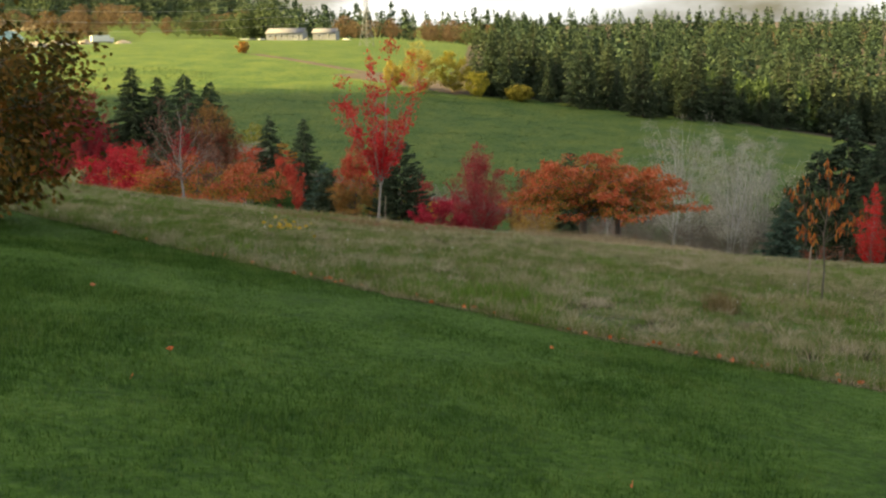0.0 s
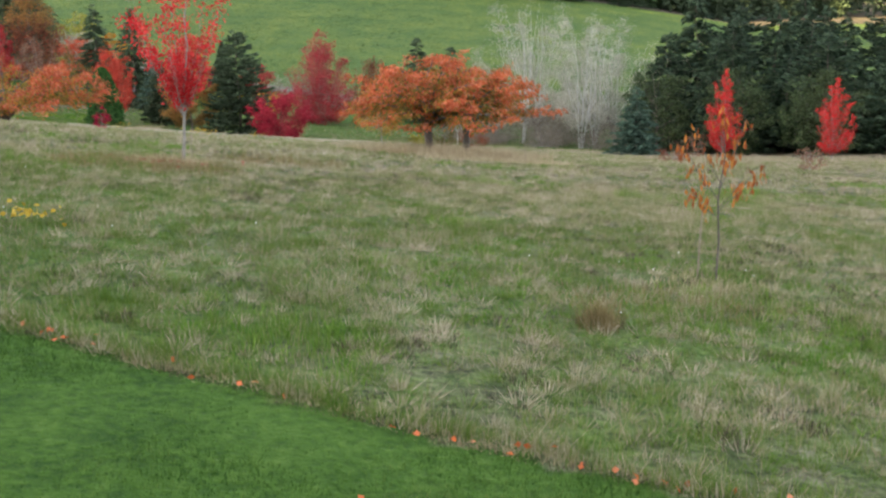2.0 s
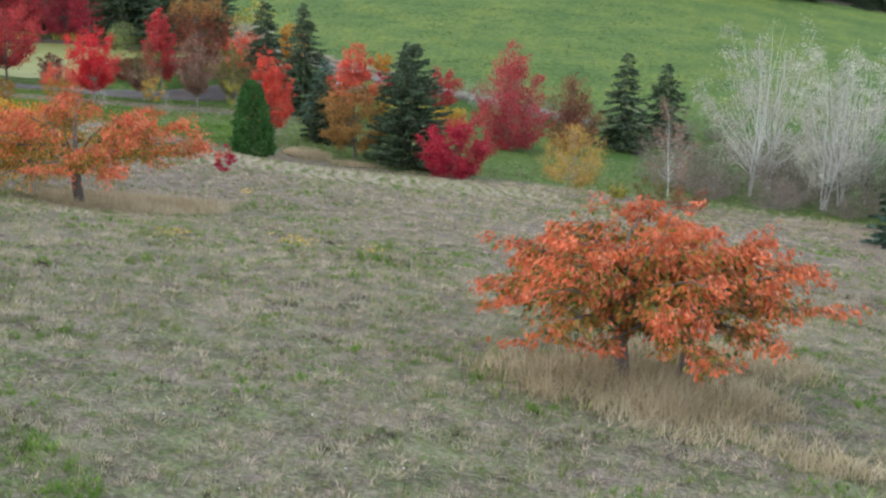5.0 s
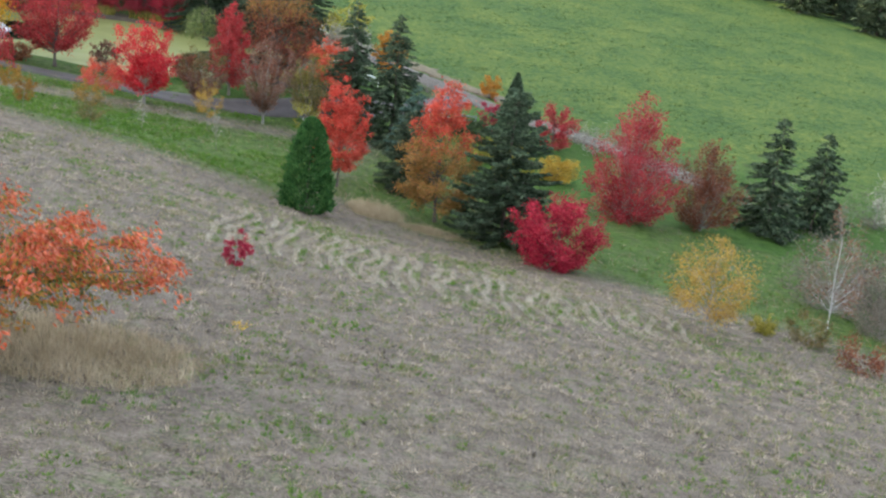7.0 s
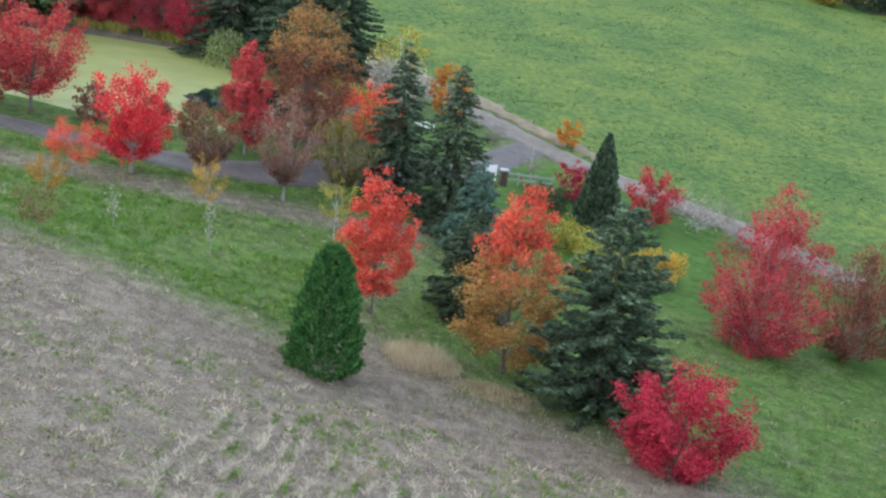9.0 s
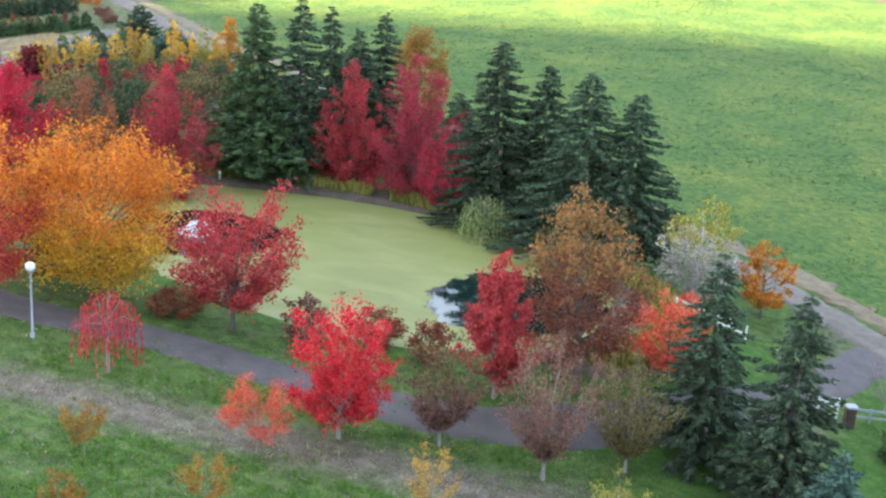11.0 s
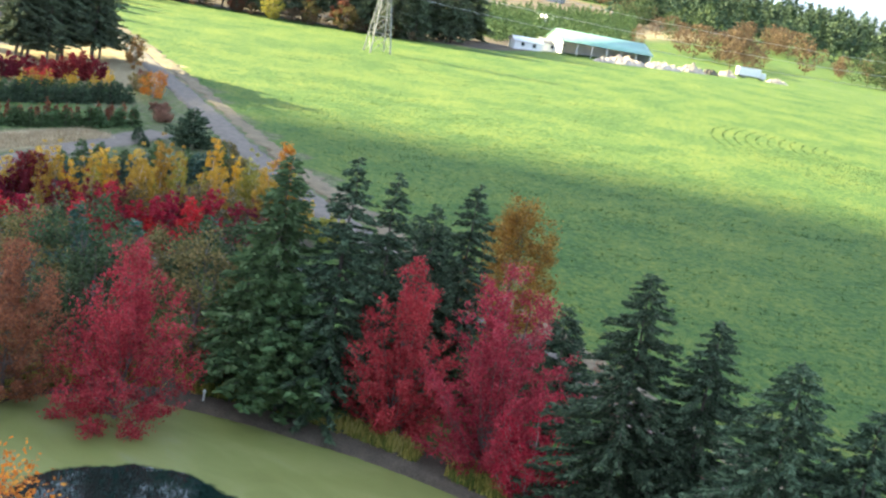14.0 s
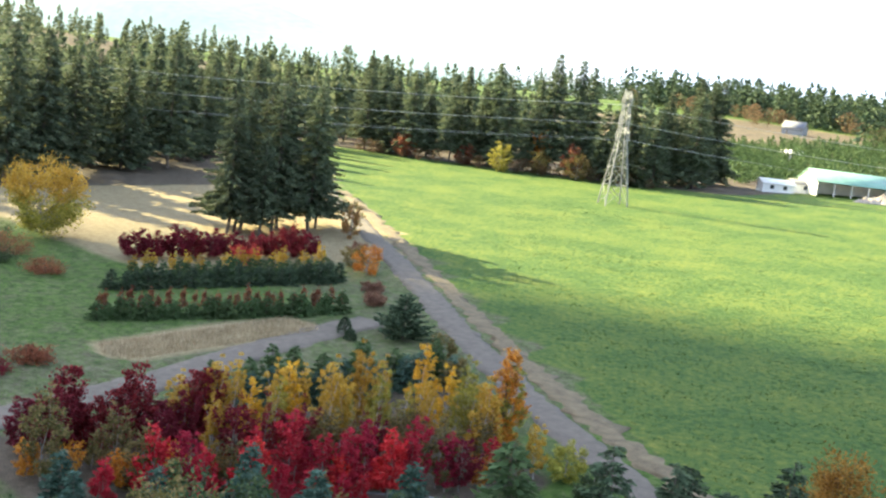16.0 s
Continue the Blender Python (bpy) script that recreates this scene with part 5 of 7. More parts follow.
def fountain():
    """A ring of leaping water round a low float."""
    ob = thing("fountain", -63.4, 160.4, "small white fountain spraying in the pond", "fountain", z=WATER)
    rng = np.random.default_rng(7)
    z = np.linspace(0, 1, 7)
    part("float", mesh_of("float", *tubes([(np.column_stack([z * 0, z * 0, -0.1 + 0.35 * z]), 0.05 + 0.55 * np.sqrt(np.clip(1 - z ** 2, 0, 1)))], 14), RUBBER, True), ob)
    P, S = [], []
    for i in range(70):
        az = i * 6.283 / 70 + rng.normal(0, 0.03)
        t = np.linspace(0.05, 1, 16)
        r = 0.15 + 0.75 * t
        P.append(np.column_stack([np.cos(az) * r, np.sin(az) * r, 0.2 + 1.9 * t * (1 - t) * rng.uniform(0.85, 1.1)]) + rng.normal(0, 0.035, (16, 3)))
        S.append(0.06 + 0.07 * t)
    P, S = np.concatenate(P), np.concatenate(S)
    P[:, 2] = np.maximum(P[:, 2], 0.05)
    part("spray", mesh_of("spray", *blades(P, rng.normal(size=(len(P), 3)), S, S * 0.8, rng, 0.2), FOAM), ob, "white leaping water")
    n = 420
    az, r = rng.uniform(0, 6.283, n), rng.uniform(1.0, 1.45, n)
    C = np.column_stack([np.cos(az) * r, np.sin(az) * r, np.full(n, 0.03) + rng.uniform(0, 0.05, n)])
    part("foam", mesh_of("foam", *blades(C, np.column_stack([rng.normal(size=(n, 2)), np.zeros(n)]), 0.24, 0.2, rng), FOAM), ob, "ring of white foam")


fountain()


def rail_fence(ax, ay, bx, by, n, paint=WHITE_PAINT, label="low white wooden rail fence beside the road"):
    """White post and rail fence."""
    ob = thing("rail_fence", ax, ay, label, "fence")
    for i in range(n + 1):
        t = i / n
        x, y = (bx - ax) * t, (by - ay) * t
        z = ground(ax + x, ay + y) - ground(ax, ay)
        p = part("post", box_mesh("post", [(0, 0, 0.45, 0.12, 0.12, 1.1)], paint, 0.015), ob)
        p.matrix_basis = pose(x, y, z)
    turn = math.degrees(math.atan2(by - ay, bx - ax))
    L = math.hypot(bx - ax, by - ay)
    drop = math.degrees(math.atan2(ground(bx, by) - ground(ax, ay), L))
    for z in (0.4, 0.85):
        r = part("rail", box_mesh("rail", [(L / 2, 0, 0, L + 0.1, 0.05, 0.14)], paint, 0.01), ob)
        r.matrix_basis = pose(0, 0, z, 0, -drop, turn)


rail_fence(-15.6, 160.0, -11.6, 162.4, 3, GREY_WALL, "low grey wooden rail fence beside the road")
rail_fence(-27.5, 164.5, -23.2, 167.4, 4)


def notice_board():
    ob = thing("notice_board", -16.6, 159.8, "small white board on posts by the road", "board", rot=25)
    part("board", box_mesh("board", [(0, 0, 0.95, 1.3, 0.05, 0.6)], WHITE_PAINT, 0.01), ob)
    for x in (-0.6, 0.6):
        part("post", box_mesh("post", [(x, 0.06, 0.55, 0.09, 0.09, 1.4)], WHITE_PAINT, 0.01), ob)


notice_board()


def gate_pillar(x, y):
    """A square brown brick pillar with a flat cap."""
    ob = thing("gate_pillar", x, y, "square brown brick gate pillar beside the drive", "pillar", rot=25)
    part("shaft", box_mesh("shaft", [(0, 0, 0.55, 0.55, 0.55, 1.4)], SOIL, 0.02), ob)
    part("cap", box_mesh("cap", [(0, 0, 1.3, 0.7, 0.7, 0.12)], GREY_WALL, 0.02), ob, "pale flat cap")


gate_pillar(-15.3, 159.4)


# ---- the nursery beyond the pond ----
def young(name, seed, h, w, shape, leaf, label, leaves=1100, size=0.22, base=0.12, bark=BARK_GREY, up=0.75, limbs=20):
    """The first of a row, built at the row's head."""
    return broadleaf(seed, h, w, h * base, shape, limbs, 7, leaves, size, 0.95, 0.05, up), bark, leaf, label


def row(name, made, ax, ay, bx, by, n, group, category="tree", rng_seed=0, wild=0.35, vary=0.2, mix=()):
    """Trees in a row from a to b, each a little different in size."""
    rng = np.random.default_rng(rng_seed)
    geo, bark, leaf, label = made
    first = plant(name, ax, ay, geo, bark, leaf, label, category, group)
    for i in range(1, n):
        t = i / (n - 1)
        s = 1 + rng.normal(0, vary)
        kind_ = mix[rng.integers(0, len(mix))] if mix and rng.random() < 0.42 else first
        again(kind_, ax + (bx - ax) * t + rng.normal(0, wild), ay + (by - ay) * t + rng.normal(0, wild), max(0.55, s), rng.uniform(0, 360), rng.uniform(0.85, 1.15))
    return first


gold_a = row("aspen_tree", young("aspen_tree", 205, 6.4, 2.0, "egg", GOLD, "young golden aspen with pale stem", 2400, 0.17, 0.15, BARK_PALE), -115.0, 193.0, -108.5, 209.5, 11, "golden nursery row", "tree", 5, 0.6)
lime_a = row("birch_sapling", young("birch_sapling", 206, 6.0, 2.2, "egg", LIME, "young yellow-green birch with pale stem", 1800, 0.17, 0.15, BARK_PALE), -110.0, 199.0, -100.5, 214.0, 12, "yellow-green nursery row", "tree", 6, 1.0, 0.2, (gold_a,))
olive_a = row("birch_sapling", young("birch_sapling", 207, 4.8, 2.4, "egg", OLIVE, "young olive tree in a nursery row", 1700, 0.18), -105.5, 199.0, -95.0, 213.0, 10, "olive nursery row", "tree", 7, 1.0, 0.2, (gold_a, lime_a))
row("aspen_tree", young("aspen_tree", 215, 5.6, 1.9, "egg", BUTTER, "young golden aspen with pale stem", 2200, 0.17, 0.15, BARK_PALE), -112.0, 198.0, -104.5, 213.5, 9, "second golden nursery row", "tree", 16, 0.9, 0.25, (lime_a,))
green_a = row("nursery_fir", (conifer(208, 3.6, 2.4, 0.04, 16, 7, 0.15, 0.3), BARK, GREENFIR, "young green fir in a nursery row"), -121.5, 201.0, -117.0, 224.0, 14, "green fir nursery row", "fir", 8, 0.5)
row("nursery_fir", (conifer(218, 3.2, 2.2, 0.04, 16, 7, 0.15, 0.3), BARK, BLUEFIR, "young blue-green fir in a nursery row"), -118.5, 203.0, -114.0, 223.0, 12, "second fir nursery row", "fir", 18, 0.5)
blue_a = row("nursery_fir", (conifer(209, 4.4, 2.8, 0.04, 18, 7, 0.15, 0.34), BARK, BLUEFIR, "young blue-green fir in a nursery row"), -107.5, 179.5, -92.5, 195.5, 9, "blue fir nursery row", "fir", 9, 1.4)
amber_a = row("amber_maple", young("amber_maple", 203, 2.8, 2.0, "round", AMBER, "young amber maple in a nursery row", 1200, 0.2), -114.5, 181.0, -107.0, 191.5, 12, "amber nursery row", "tree", 3, 0.8, 0.25, (olive_a,))
wine_a = row("red_maple", young("red_maple", 221, 4.4, 2.3, "vase", PURPLE, "young wine red maple in a nursery row", 2000, 0.18), -113.0, 190.5, -103.0, 203.0, 12, "wine red nursery row", "tree", 21, 0.9, 0.25, (olive_a, gold_a))
crimson_a = row("red_maple", young("red_maple", 201, 4.6, 1.9, "egg", CRIMSON, "young narrow crimson maple in a nursery row", 2000, 0.17), -107.0, 188.2, -94.6, 207.2, 21, "crimson nursery row", "tree", 1, 0.6, 0.25, (wine_a, olive_a, amber_a))
row("red_maple", young("red_maple", 202, 3.2, 1.8, "egg", RED, "young scarlet maple in a nursery row", 1700, 0.17), -108.0, 183.0, -97.0, 199.0, 20, "scarlet nursery row", "tree", 2, 0.9, 0.25, (crimson_a, amber_a, green_a, olive_a))
row("plum_tree", young("plum_tree", 204, 4.4, 2.6, "egg", PURPLE, "young dark purple plum in a nursery row", 2300, 0.2, limbs=30), -119.5, 183.0, -113.5, 196.0, 20, "purple nursery row", "tree", 4, 0.6)
ribbon("lane", [(-104, 194.5), (-100, 197), (-97, 200), (-92, 202), (-86, 203.5)], 2.6, GRAVEL, 0.08, "short grey gravel lane between the nursery beds", "lane", 7)
ribbon("kerb", [(-103, 196.6), (-99.6, 198.8), (-96.6, 201.6), (-92, 203.6), (-87, 205)], 0.35, GREY_WALL, 0.16, "pale kerb along the nursery lane", "kerb", 71, 0.03)
ribbon("kerb", [(-102, 193.2), (-98.6, 195.4), (-95.6, 198.2), (-91, 200.2), (-86, 201.6)], 0.3, GREY_WALL, 0.14, "pale kerb along the nursery lane", "kerb", 72, 0.03)
plant("aspen_tree", -98.8, 210.6, broadleaf(210, 7.2, 2.9, 0.6, "egg", 26, 7, 3000, 0.24, 0.85, 0.07, 0.7), BARK_PALE, GOLD, "slim golden aspen beside the farm road", "tree")
plant("hornbeam", -100.2, 214.8, broadleaf(211, 8.6, 3.6, 0.8, "egg", 28, 7, 3600, 0.24, 0.85, 0.08, 0.7), BARK, AMBER, "upright amber hornbeam beside the farm road", "tree")
plant("pine_tree", -128.8, 231.5, conifer(212, 4.9, 5.2, 0.05, 18, 8, 0.05, 0.36, 0.55, ragged=0.3, rise=0.15), BARK, FIR, "round dark pine where the roads meet", "pine")
for i, (x, y, h, w, m) in enumerate(((-133.5, 227.2, 1.8, 2.0, FIR), (-131.0, 225.8, 1.3, 1.6, FIR))):
    plant("yew_shrub", x, y, scales(213 + i, h, w, 700, 0.2, 0.45), BARK, m, "small rounded dark yew where the roads meet", "shrub")
for i, (x, y, h, w, m) in enumerate(((-155.0, 250.2, 4.2, 4.2, AMBER), (-159.5, 252.0, 3.2, 3.6, OLIVE), (-165.0, 257.6, 2.2, 3.0, BROWN_PINK), (-176.5, 266.5, 5.2, 3.0, BRONZE), (-182.0, 271.5, 6.0, 4.0, OLIVE), (-147.0, 243.8, 1.4, 2.8, BROWN_PINK), (-141.5, 239.0, 1.6, 3.0, BROWN_PINK), (-113.0, 222.8, 3.2, 3.2, OLIVE), (-106.5, 219.0, 3.0, 3.4, LIME), (-119.5, 228.0, 3.4, 2.6, OLIVE), (-92.5, 213.5, 3.0, 3.0, LIME), (-87.5, 210.0, 3.4, 3.0, DARKLEAF), (-82.0, 205.5, 4.2, 3.4, FIR), (-78.0, 204.0, 3.0, 3.6, LIME))):
    plant("shrub", x, y, broadleaf(220 + i, h, w, 0.2, "round", 22, 7, 1800, 0.22), BARK_GREY, m, "autumn shrub on the farm road's verge", "shrub", "shrubs along the farm road")
plant("cottonwood", -190.7, 222.6, broadleaf(240, 11.0, 11.0, 1.5, "round", 40, 8, 9000, 0.36, 0.9, 0.2, 0.6, 0.0, 3), BARK_GREY, (GOLD, LIME, 0.45), "broad golden cottonwood in the hollow", "tree")
row("plum_tree", young("plum_tree", 241, 3.8, 4.2, "round", PURPLE, "dark purple plum in a nursery row", 3200, 0.27), -175.2, 227.0, -168.3, 250.5, 10, "far purple nursery row", "tree", 10, 0.3, 0.08)
plant("amber_maple", -166.6, 238.5, broadleaf(242, 2.8, 4.0, 0.2, "round", 22, 7, 1500, 0.24), BARK, CORAL, "low orange maple before the purple row", "tree")
row("nursery_fir", (conifer(243, 2.4, 1.9, 0.04, 12, 7, 0.12, 0.26), BARK, FIR, "small dark fir in a nursery bed"), -161.0, 215.0, -153.5, 244.0, 22, "far fir bed", "fir", 11, 0.25, 0.1)
row("nursery_fir", (conifer(244, 2.2, 1.9, 0.04, 12, 7, 0.12, 0.26), BARK, GREENFIR, "small green fir in a nursery bed"), -164.5, 220.0, -158.5, 246.0, 20, "far green bed", "fir", 12, 0.25, 0.1)
row("aspen_tree", young("aspen_tree", 245, 2.4, 1.5, "egg", GOLD, "small golden tree in a nursery bed", 500, 0.2), -167.5, 222.0, -162.0, 247.5, 12, "far golden bed", "tree", 13, 0.4)
row("birch_sapling", young("birch_sapling", 246, 2.3, 1.2, "cone", RUSSET, "small russet tree in a nursery bed", 500, 0.18), -152.5, 208.5, -143.5, 235.0, 26, "far russet bed", "tree", 14, 0.3, 0.1)
row("nursery_fir", (conifer(247, 2.0, 1.7, 0.04, 12, 7, 0.12, 0.26), BARK, GREENFIR, "small green fir in a nursery bed"), -149.5, 206.5, -140.8, 232.5, 24, "near green bed", "fir", 15, 0.25, 0.12)
for i, (x, y, h, w, m) in enumerate(((-137.5, 189.0, 1.4, 4.0, PURPLE), (-139.0, 194.0, 1.3, 4.0, RUSSET), (-176.0, 205.0, 1.8, 6.0, OLIVE), (-183.0, 213.0, 2.4, 7.0, RUSSET), (-171.0, 212.0, 1.6, 5.0, RUSSET), (-150.0, 190.0, 1.6, 6.0, OLIVE), (-186.0, 208.0, 2.2, 7.0, DARKLEAF), (-179.0, 209.0, 1.6, 6.0, DARKLEAF), (-191.0, 214.0, 2.6, 7.0, DARKLEAF), (-144.0, 187.0, 1.2, 6.0, RUSSET), (-139.5, 185.0, 1.2, 5.0, DULL_BROWN))):
    plant("scrub", x, y, broadleaf(250 + i, h, w, 0.1, "round", 24, 7, 1500, 0.22), BARK, m, "low dark scrub on the hollow's rim", "shrub")

# tall firs by the road and the woods
tall_a = plant("fir_tree", -186.5, 250.0, conifer(260, 21.5, 7.4, 0.14, 44, 7, 0.3, 0.5, 0.66, ragged=0.42, thick=1.8), BARK, HAZEFIR, "tall fir with bare lower trunk beside the farm road", "fir", "tall firs by the road")
for i, (x, y, s) in enumerate(((-188.5, 254.0, 1.05), (-185.0, 257.5, 1.08), (-188.0, 261.0, 1.15), (-184.5, 264.5, 1.12), (-189.5, 268.5, 0.92), (-191.0, 260.0, 1.1), (-187.5, 252.0, 0.85), (-183.0, 253.5, 0.75), (-186.0, 267.5, 0.8))):
    again(tall_a, x, y, s, i * 57)
wood_a = plant("fir_tree", -238.0, 246.0, conifer(261, 27.0, 9.6, 0.08, 42, 8, 0.3, 0.72, 0.74, ragged=0.32, thick=1.4), BARK, HAZEFIR, "tall dark fir at the wood's edge", "fir", "firs of the wood's edge")
wood_b = plant("fir_tree", -252.0, 282.0, conifer(262, 28.0, 8.6, 0.16, 42, 8, 0.26, 0.7, 0.66, ragged=0.42, thick=1.4), BARK, HAZEFIR, "tall thin fir at the wood's edge", "fir", "firs of the wood's edge")
wood_c = plant("fir_tree", 14.0, 306.0, conifer(263, 17.0, 6.4, 0.05, 34, 8, 0.28, 0.55, 0.74, ragged=0.3, thick=1.4), BARK, FIR, "dark fir at the foot of the far slope", "fir", "firs of the wood's edge")


def wood_front(points, rows, gap, tall, seed, which=(0, 1), span=(0.72, 1.14)):
    """A wood's edge: ranks of trees behind a line."""
    r = np.random.default_rng(seed)
    line = smooth_line(points, gap)
    way = unit(np.gradient(line, axis=0))
    for k in range(rows):
        for (x, y), (wx, wy) in zip(line, way):
            px, py = x - wy * (k * gap * 1.0) + r.normal(0, gap * 0.35), y + wx * (k * gap * 1.0) + r.normal(0, gap * 0.35)
            again((wood_a, wood_b, wood_c)[which[r.integers(0, len(which))]], px, py, tall * r.uniform(*span), r.uniform(0, 360), r.uniform(0.85, 1.1))


wood_front([(-262, 205), (-240, 232), (-236, 248), (-246, 266), (-262, 288), (-276, 312), (-292, 336), (-308, 366)], 2, 9.0, 0.88, 5)
wood_front([(-298, 374), (-272, 384), (-252, 393), (-232, 397), (-214, 400), (-206, 412), (-214, 440)], 2, 7.5, 0.98, 6)
wood_front([(14, 306), (34, 296), (58, 289), (78, 297), (96, 308), (120, 318), (150, 322)], 3, 6.5, 1.0, 7, (2,), (0.45, 1.2))
for i, (x, y, h, w, m) in enumerate(((-5.1, 303.0, 12.5, 9.5, PALE_GOLD), (4.0, 308, 10.5, 8.0, LIME), (10.0, 300.5, 6.5, 6.0, LIME), (20.5, 296, 4.0, 6.0, LIME), (-12.0, 310, 7.0, 5.0, PALE_GOLD))):
    plant("cottonwood", x, y, broadleaf(270 + i, h, w, 0.8, "round", 34, 7, 5000, 0.4, 0.95), BARK_GREY, m, "golden tree where the field meets the wood", "tree", "golden trees at the wood's foot")
for i, (x, y, h, w, m) in enumerate(((-246.0, 383, 8, 6, LIME), (-238, 390, 7, 5, OLIVE), (-229, 393, 9, 6, RUSSET), (-243, 396, 13, 6, AMBER), (-226.0, 391, 7, 7, OLIVE), (-279.0, 379, 7, 7, RUSSET), (-262, 386, 6, 6, RUSSET), (-68.0, 408.0, 4.2, 4.4, BRONZE))):
    plant("maple_tree", x, y, broadleaf(280 + i, h, w, 0.6, "round", 28, 7, 2600, 0.36, 0.95), BARK_GREY, m, "small autumn tree standing at the field's edge", "tree", "autumn trees at the field's edge")


def far_wood(name, spots, mat, label, tall, seed, wide=0.19, shape="cone", per=70, fine=1.0):
    """Woods too far to count: ragged sprays round each stem, joined."""
    r = np.random.default_rng(seed)
    m = len(spots)
    per = int(per * (1.7 if shape == "round" else fine))
    xy = np.array(spots)
    z0 = np.array([ground(x, y) for x, y in spots])
    h = tall * r.uniform(0.65, 1.15, m) * r.uniform(0.85, 1.1, m)
    who = np.repeat(np.arange(m), per)
    n = len(who)
    t = r.random(n) ** 0.9
    az = r.uniform(0, 6.283, n)
    if shape == "cone":
        span = wide * h[who] * (1 - t) ** 0.75 * r.uniform(0.35, 1.05, n) + 0.15
        z = h[who] * (0.06 + 0.92 * t)
        D = np.column_stack([np.cos(az), np.sin(az), -0.35 + 1.6 * t ** 4]) + r.normal(0, 0.3, (n, 3))
        size = h[who] * (0.16 - 0.07 * t) * r.uniform(0.7, 1.2, n) / fine ** 0.7
    else:
        u = 2 * t - 1
        lobe = 1 + 0.3 * np.sin(az * 2 + who) * np.cos(3 * u + who * 1.7)
        span = wide * h[who] * np.sqrt(np.clip(1 - u * u, 0, 1)) * r.uniform(0.5, 1.05, n) * lobe
        z = h[who] * (0.12 + 0.86 * t)
        D = r.normal(0, 1, (n, 3))
        size = h[who] * 0.085 * r.uniform(0.6, 1.2, n)
    C = np.column_stack([xy[who, 0] + np.cos(az) * span, xy[who, 1] + np.sin(az) * span, z0[who] + z])
    stems = [(np.array([(x, y, z - 0.3), (x, y, z + k * 0.9)]), np.array([0.012 * k + 0.05, 0.03])) for (x, y), z, k in zip(spots, z0, h)]
    V, Q = blades(C, D, size * 1.35, size * 0.62, r, 0.12)
    W, R = tubes(stems, 4)
    return tagged(new(name, mesh_of(name, np.concatenate([V, W]), np.concatenate([Q, R + len(V)]), mat)), label, "woods", kind="stuff")


def scatter(n, seed, x0, x1, y0, y1, keep):
    r = np.random.default_rng(seed)
    out = []
    while len(out) < n:
        x, y = r.uniform(x0, x1), r.uniform(y0, y1)
        if keep(x, y):
            out.append((x, y))
    return out


DARK_WOOD, BROWN_WOOD = "dark fir wood on the rising ground", "brown autumn trees between far fields"
far_wood("far_woods", scatter(520, 1, -520, -235, 190, 560, lambda x, y: x < -262 - 0.05 * (y - 250) and (y < 290 or x < -318 or y > 412) and line_gap(x, y, -310, 380, -206, 416) > 6 - 400 * (y < 380)), HAZEFIR, DARK_WOOD, 21, 2, 0.18, per=90)
far_wood("far_woods", scatter(420, 21, -1000, -480, 150, 760, lambda x, y: y < 620 or x < -560), HAZEFIR, DARK_WOOD, 21, 22, 0.18)
far_wood("far_woods", scatter(1250, 3, 0, 460, 300, 760, lambda x, y: y > 322 + 0.05 * x and x > 0.05 * y), DEEPFIR, "dark fir wood on the far slope", 19, 4, 0.2, per=80, fine=1.8)
far_wood("far_woods", scatter(110, 31, 10, 170, 300, 345, lambda x, y: y > 306 and not 58 < x < 100), FIR, "sunlit firs along the field's edge", 17, 32, 0.17, per=110, fine=2.5)
far_wood("far_woods", scatter(170, 5, 58, 102, 306, 335, lambda x, y: True), GREENFIR, "young green plantation on the far slope", 11, 6, 0.13, per=80, fine=2.0)
far_wood("far_woods", scatter(900, 7, -1500, 1300, 1050, 1700, lambda x, y: x > -430 or y > 1150), DEEPFIR, "dark woods along the far ridge", 25, 8, 0.2, per=50)
far_wood("far_woods", scatter(620, 9, -620, -120, 930, 1100, lambda x, y: y > 930 + 0.12 * abs(x + 320)), FIR, "dark woods along the far ridge", 27, 10, 0.22, per=60)
far_wood("far_woods", scatter(850, 11, -330, -205, 454, 830, lambda x, y: line_gap(x, y, -214, 454, -236, 624) > 0 and line_gap(x, y, -236, 624, -325, 830) > 0 and line_gap(x, y, -214, 454, -318, 618) < 0 and x > -322), GREENFIR, "young green plantation behind the barn", 7.5, 12, 0.2, per=60)
far_wood("far_woods", scatter(70, 13, -420, 40, 690, 860, lambda x, y: math.sin(x / 25.0) + math.sin(y / 33.0) > 1.0 and not -420 < x < -250), DARKLEAF, "scattered dark trees between far fields", 13, 14, 0.42, "round", 150)
far_wood("far_woods", scatter(60, 15, -270, 120, 690, 900, lambda x, y: math.sin(x / 21.0 + 2) + math.sin(y / 27.0) > 0.9), DULL_BROWN, BROWN_WOOD, 11, 16, 0.45, "round", 150)
far_wood("far_woods", scatter(20, 17, -232, -165, 600, 690, lambda x, y: True), DULL_BROWN, BROWN_WOOD, 13, 18, 0.42, "round", 180)
far_wood("far_woods", scatter(26, 19, -560, -330, 880, 960, lambda x, y: True), DULL_BROWN, BROWN_WOOD, 14, 20, 0.42, "round", 130)
far_wood("far_woods", scatter(14, 23, -112, -95, 660, 690, lambda x, y: True), DARKLEAF, "dark trees behind the farmhouse", 17, 24, 0.4, "round", 220)
far_wood("far_woods", scatter(40, 25, -320, -205, 372, 402, lambda x, y: 0 < line_gap(x, y, -306, 366, -204, 396) < 6), DULL_BROWN, "brown undergrowth along the wood's edge", 4, 26, 0.5, "round", 120)

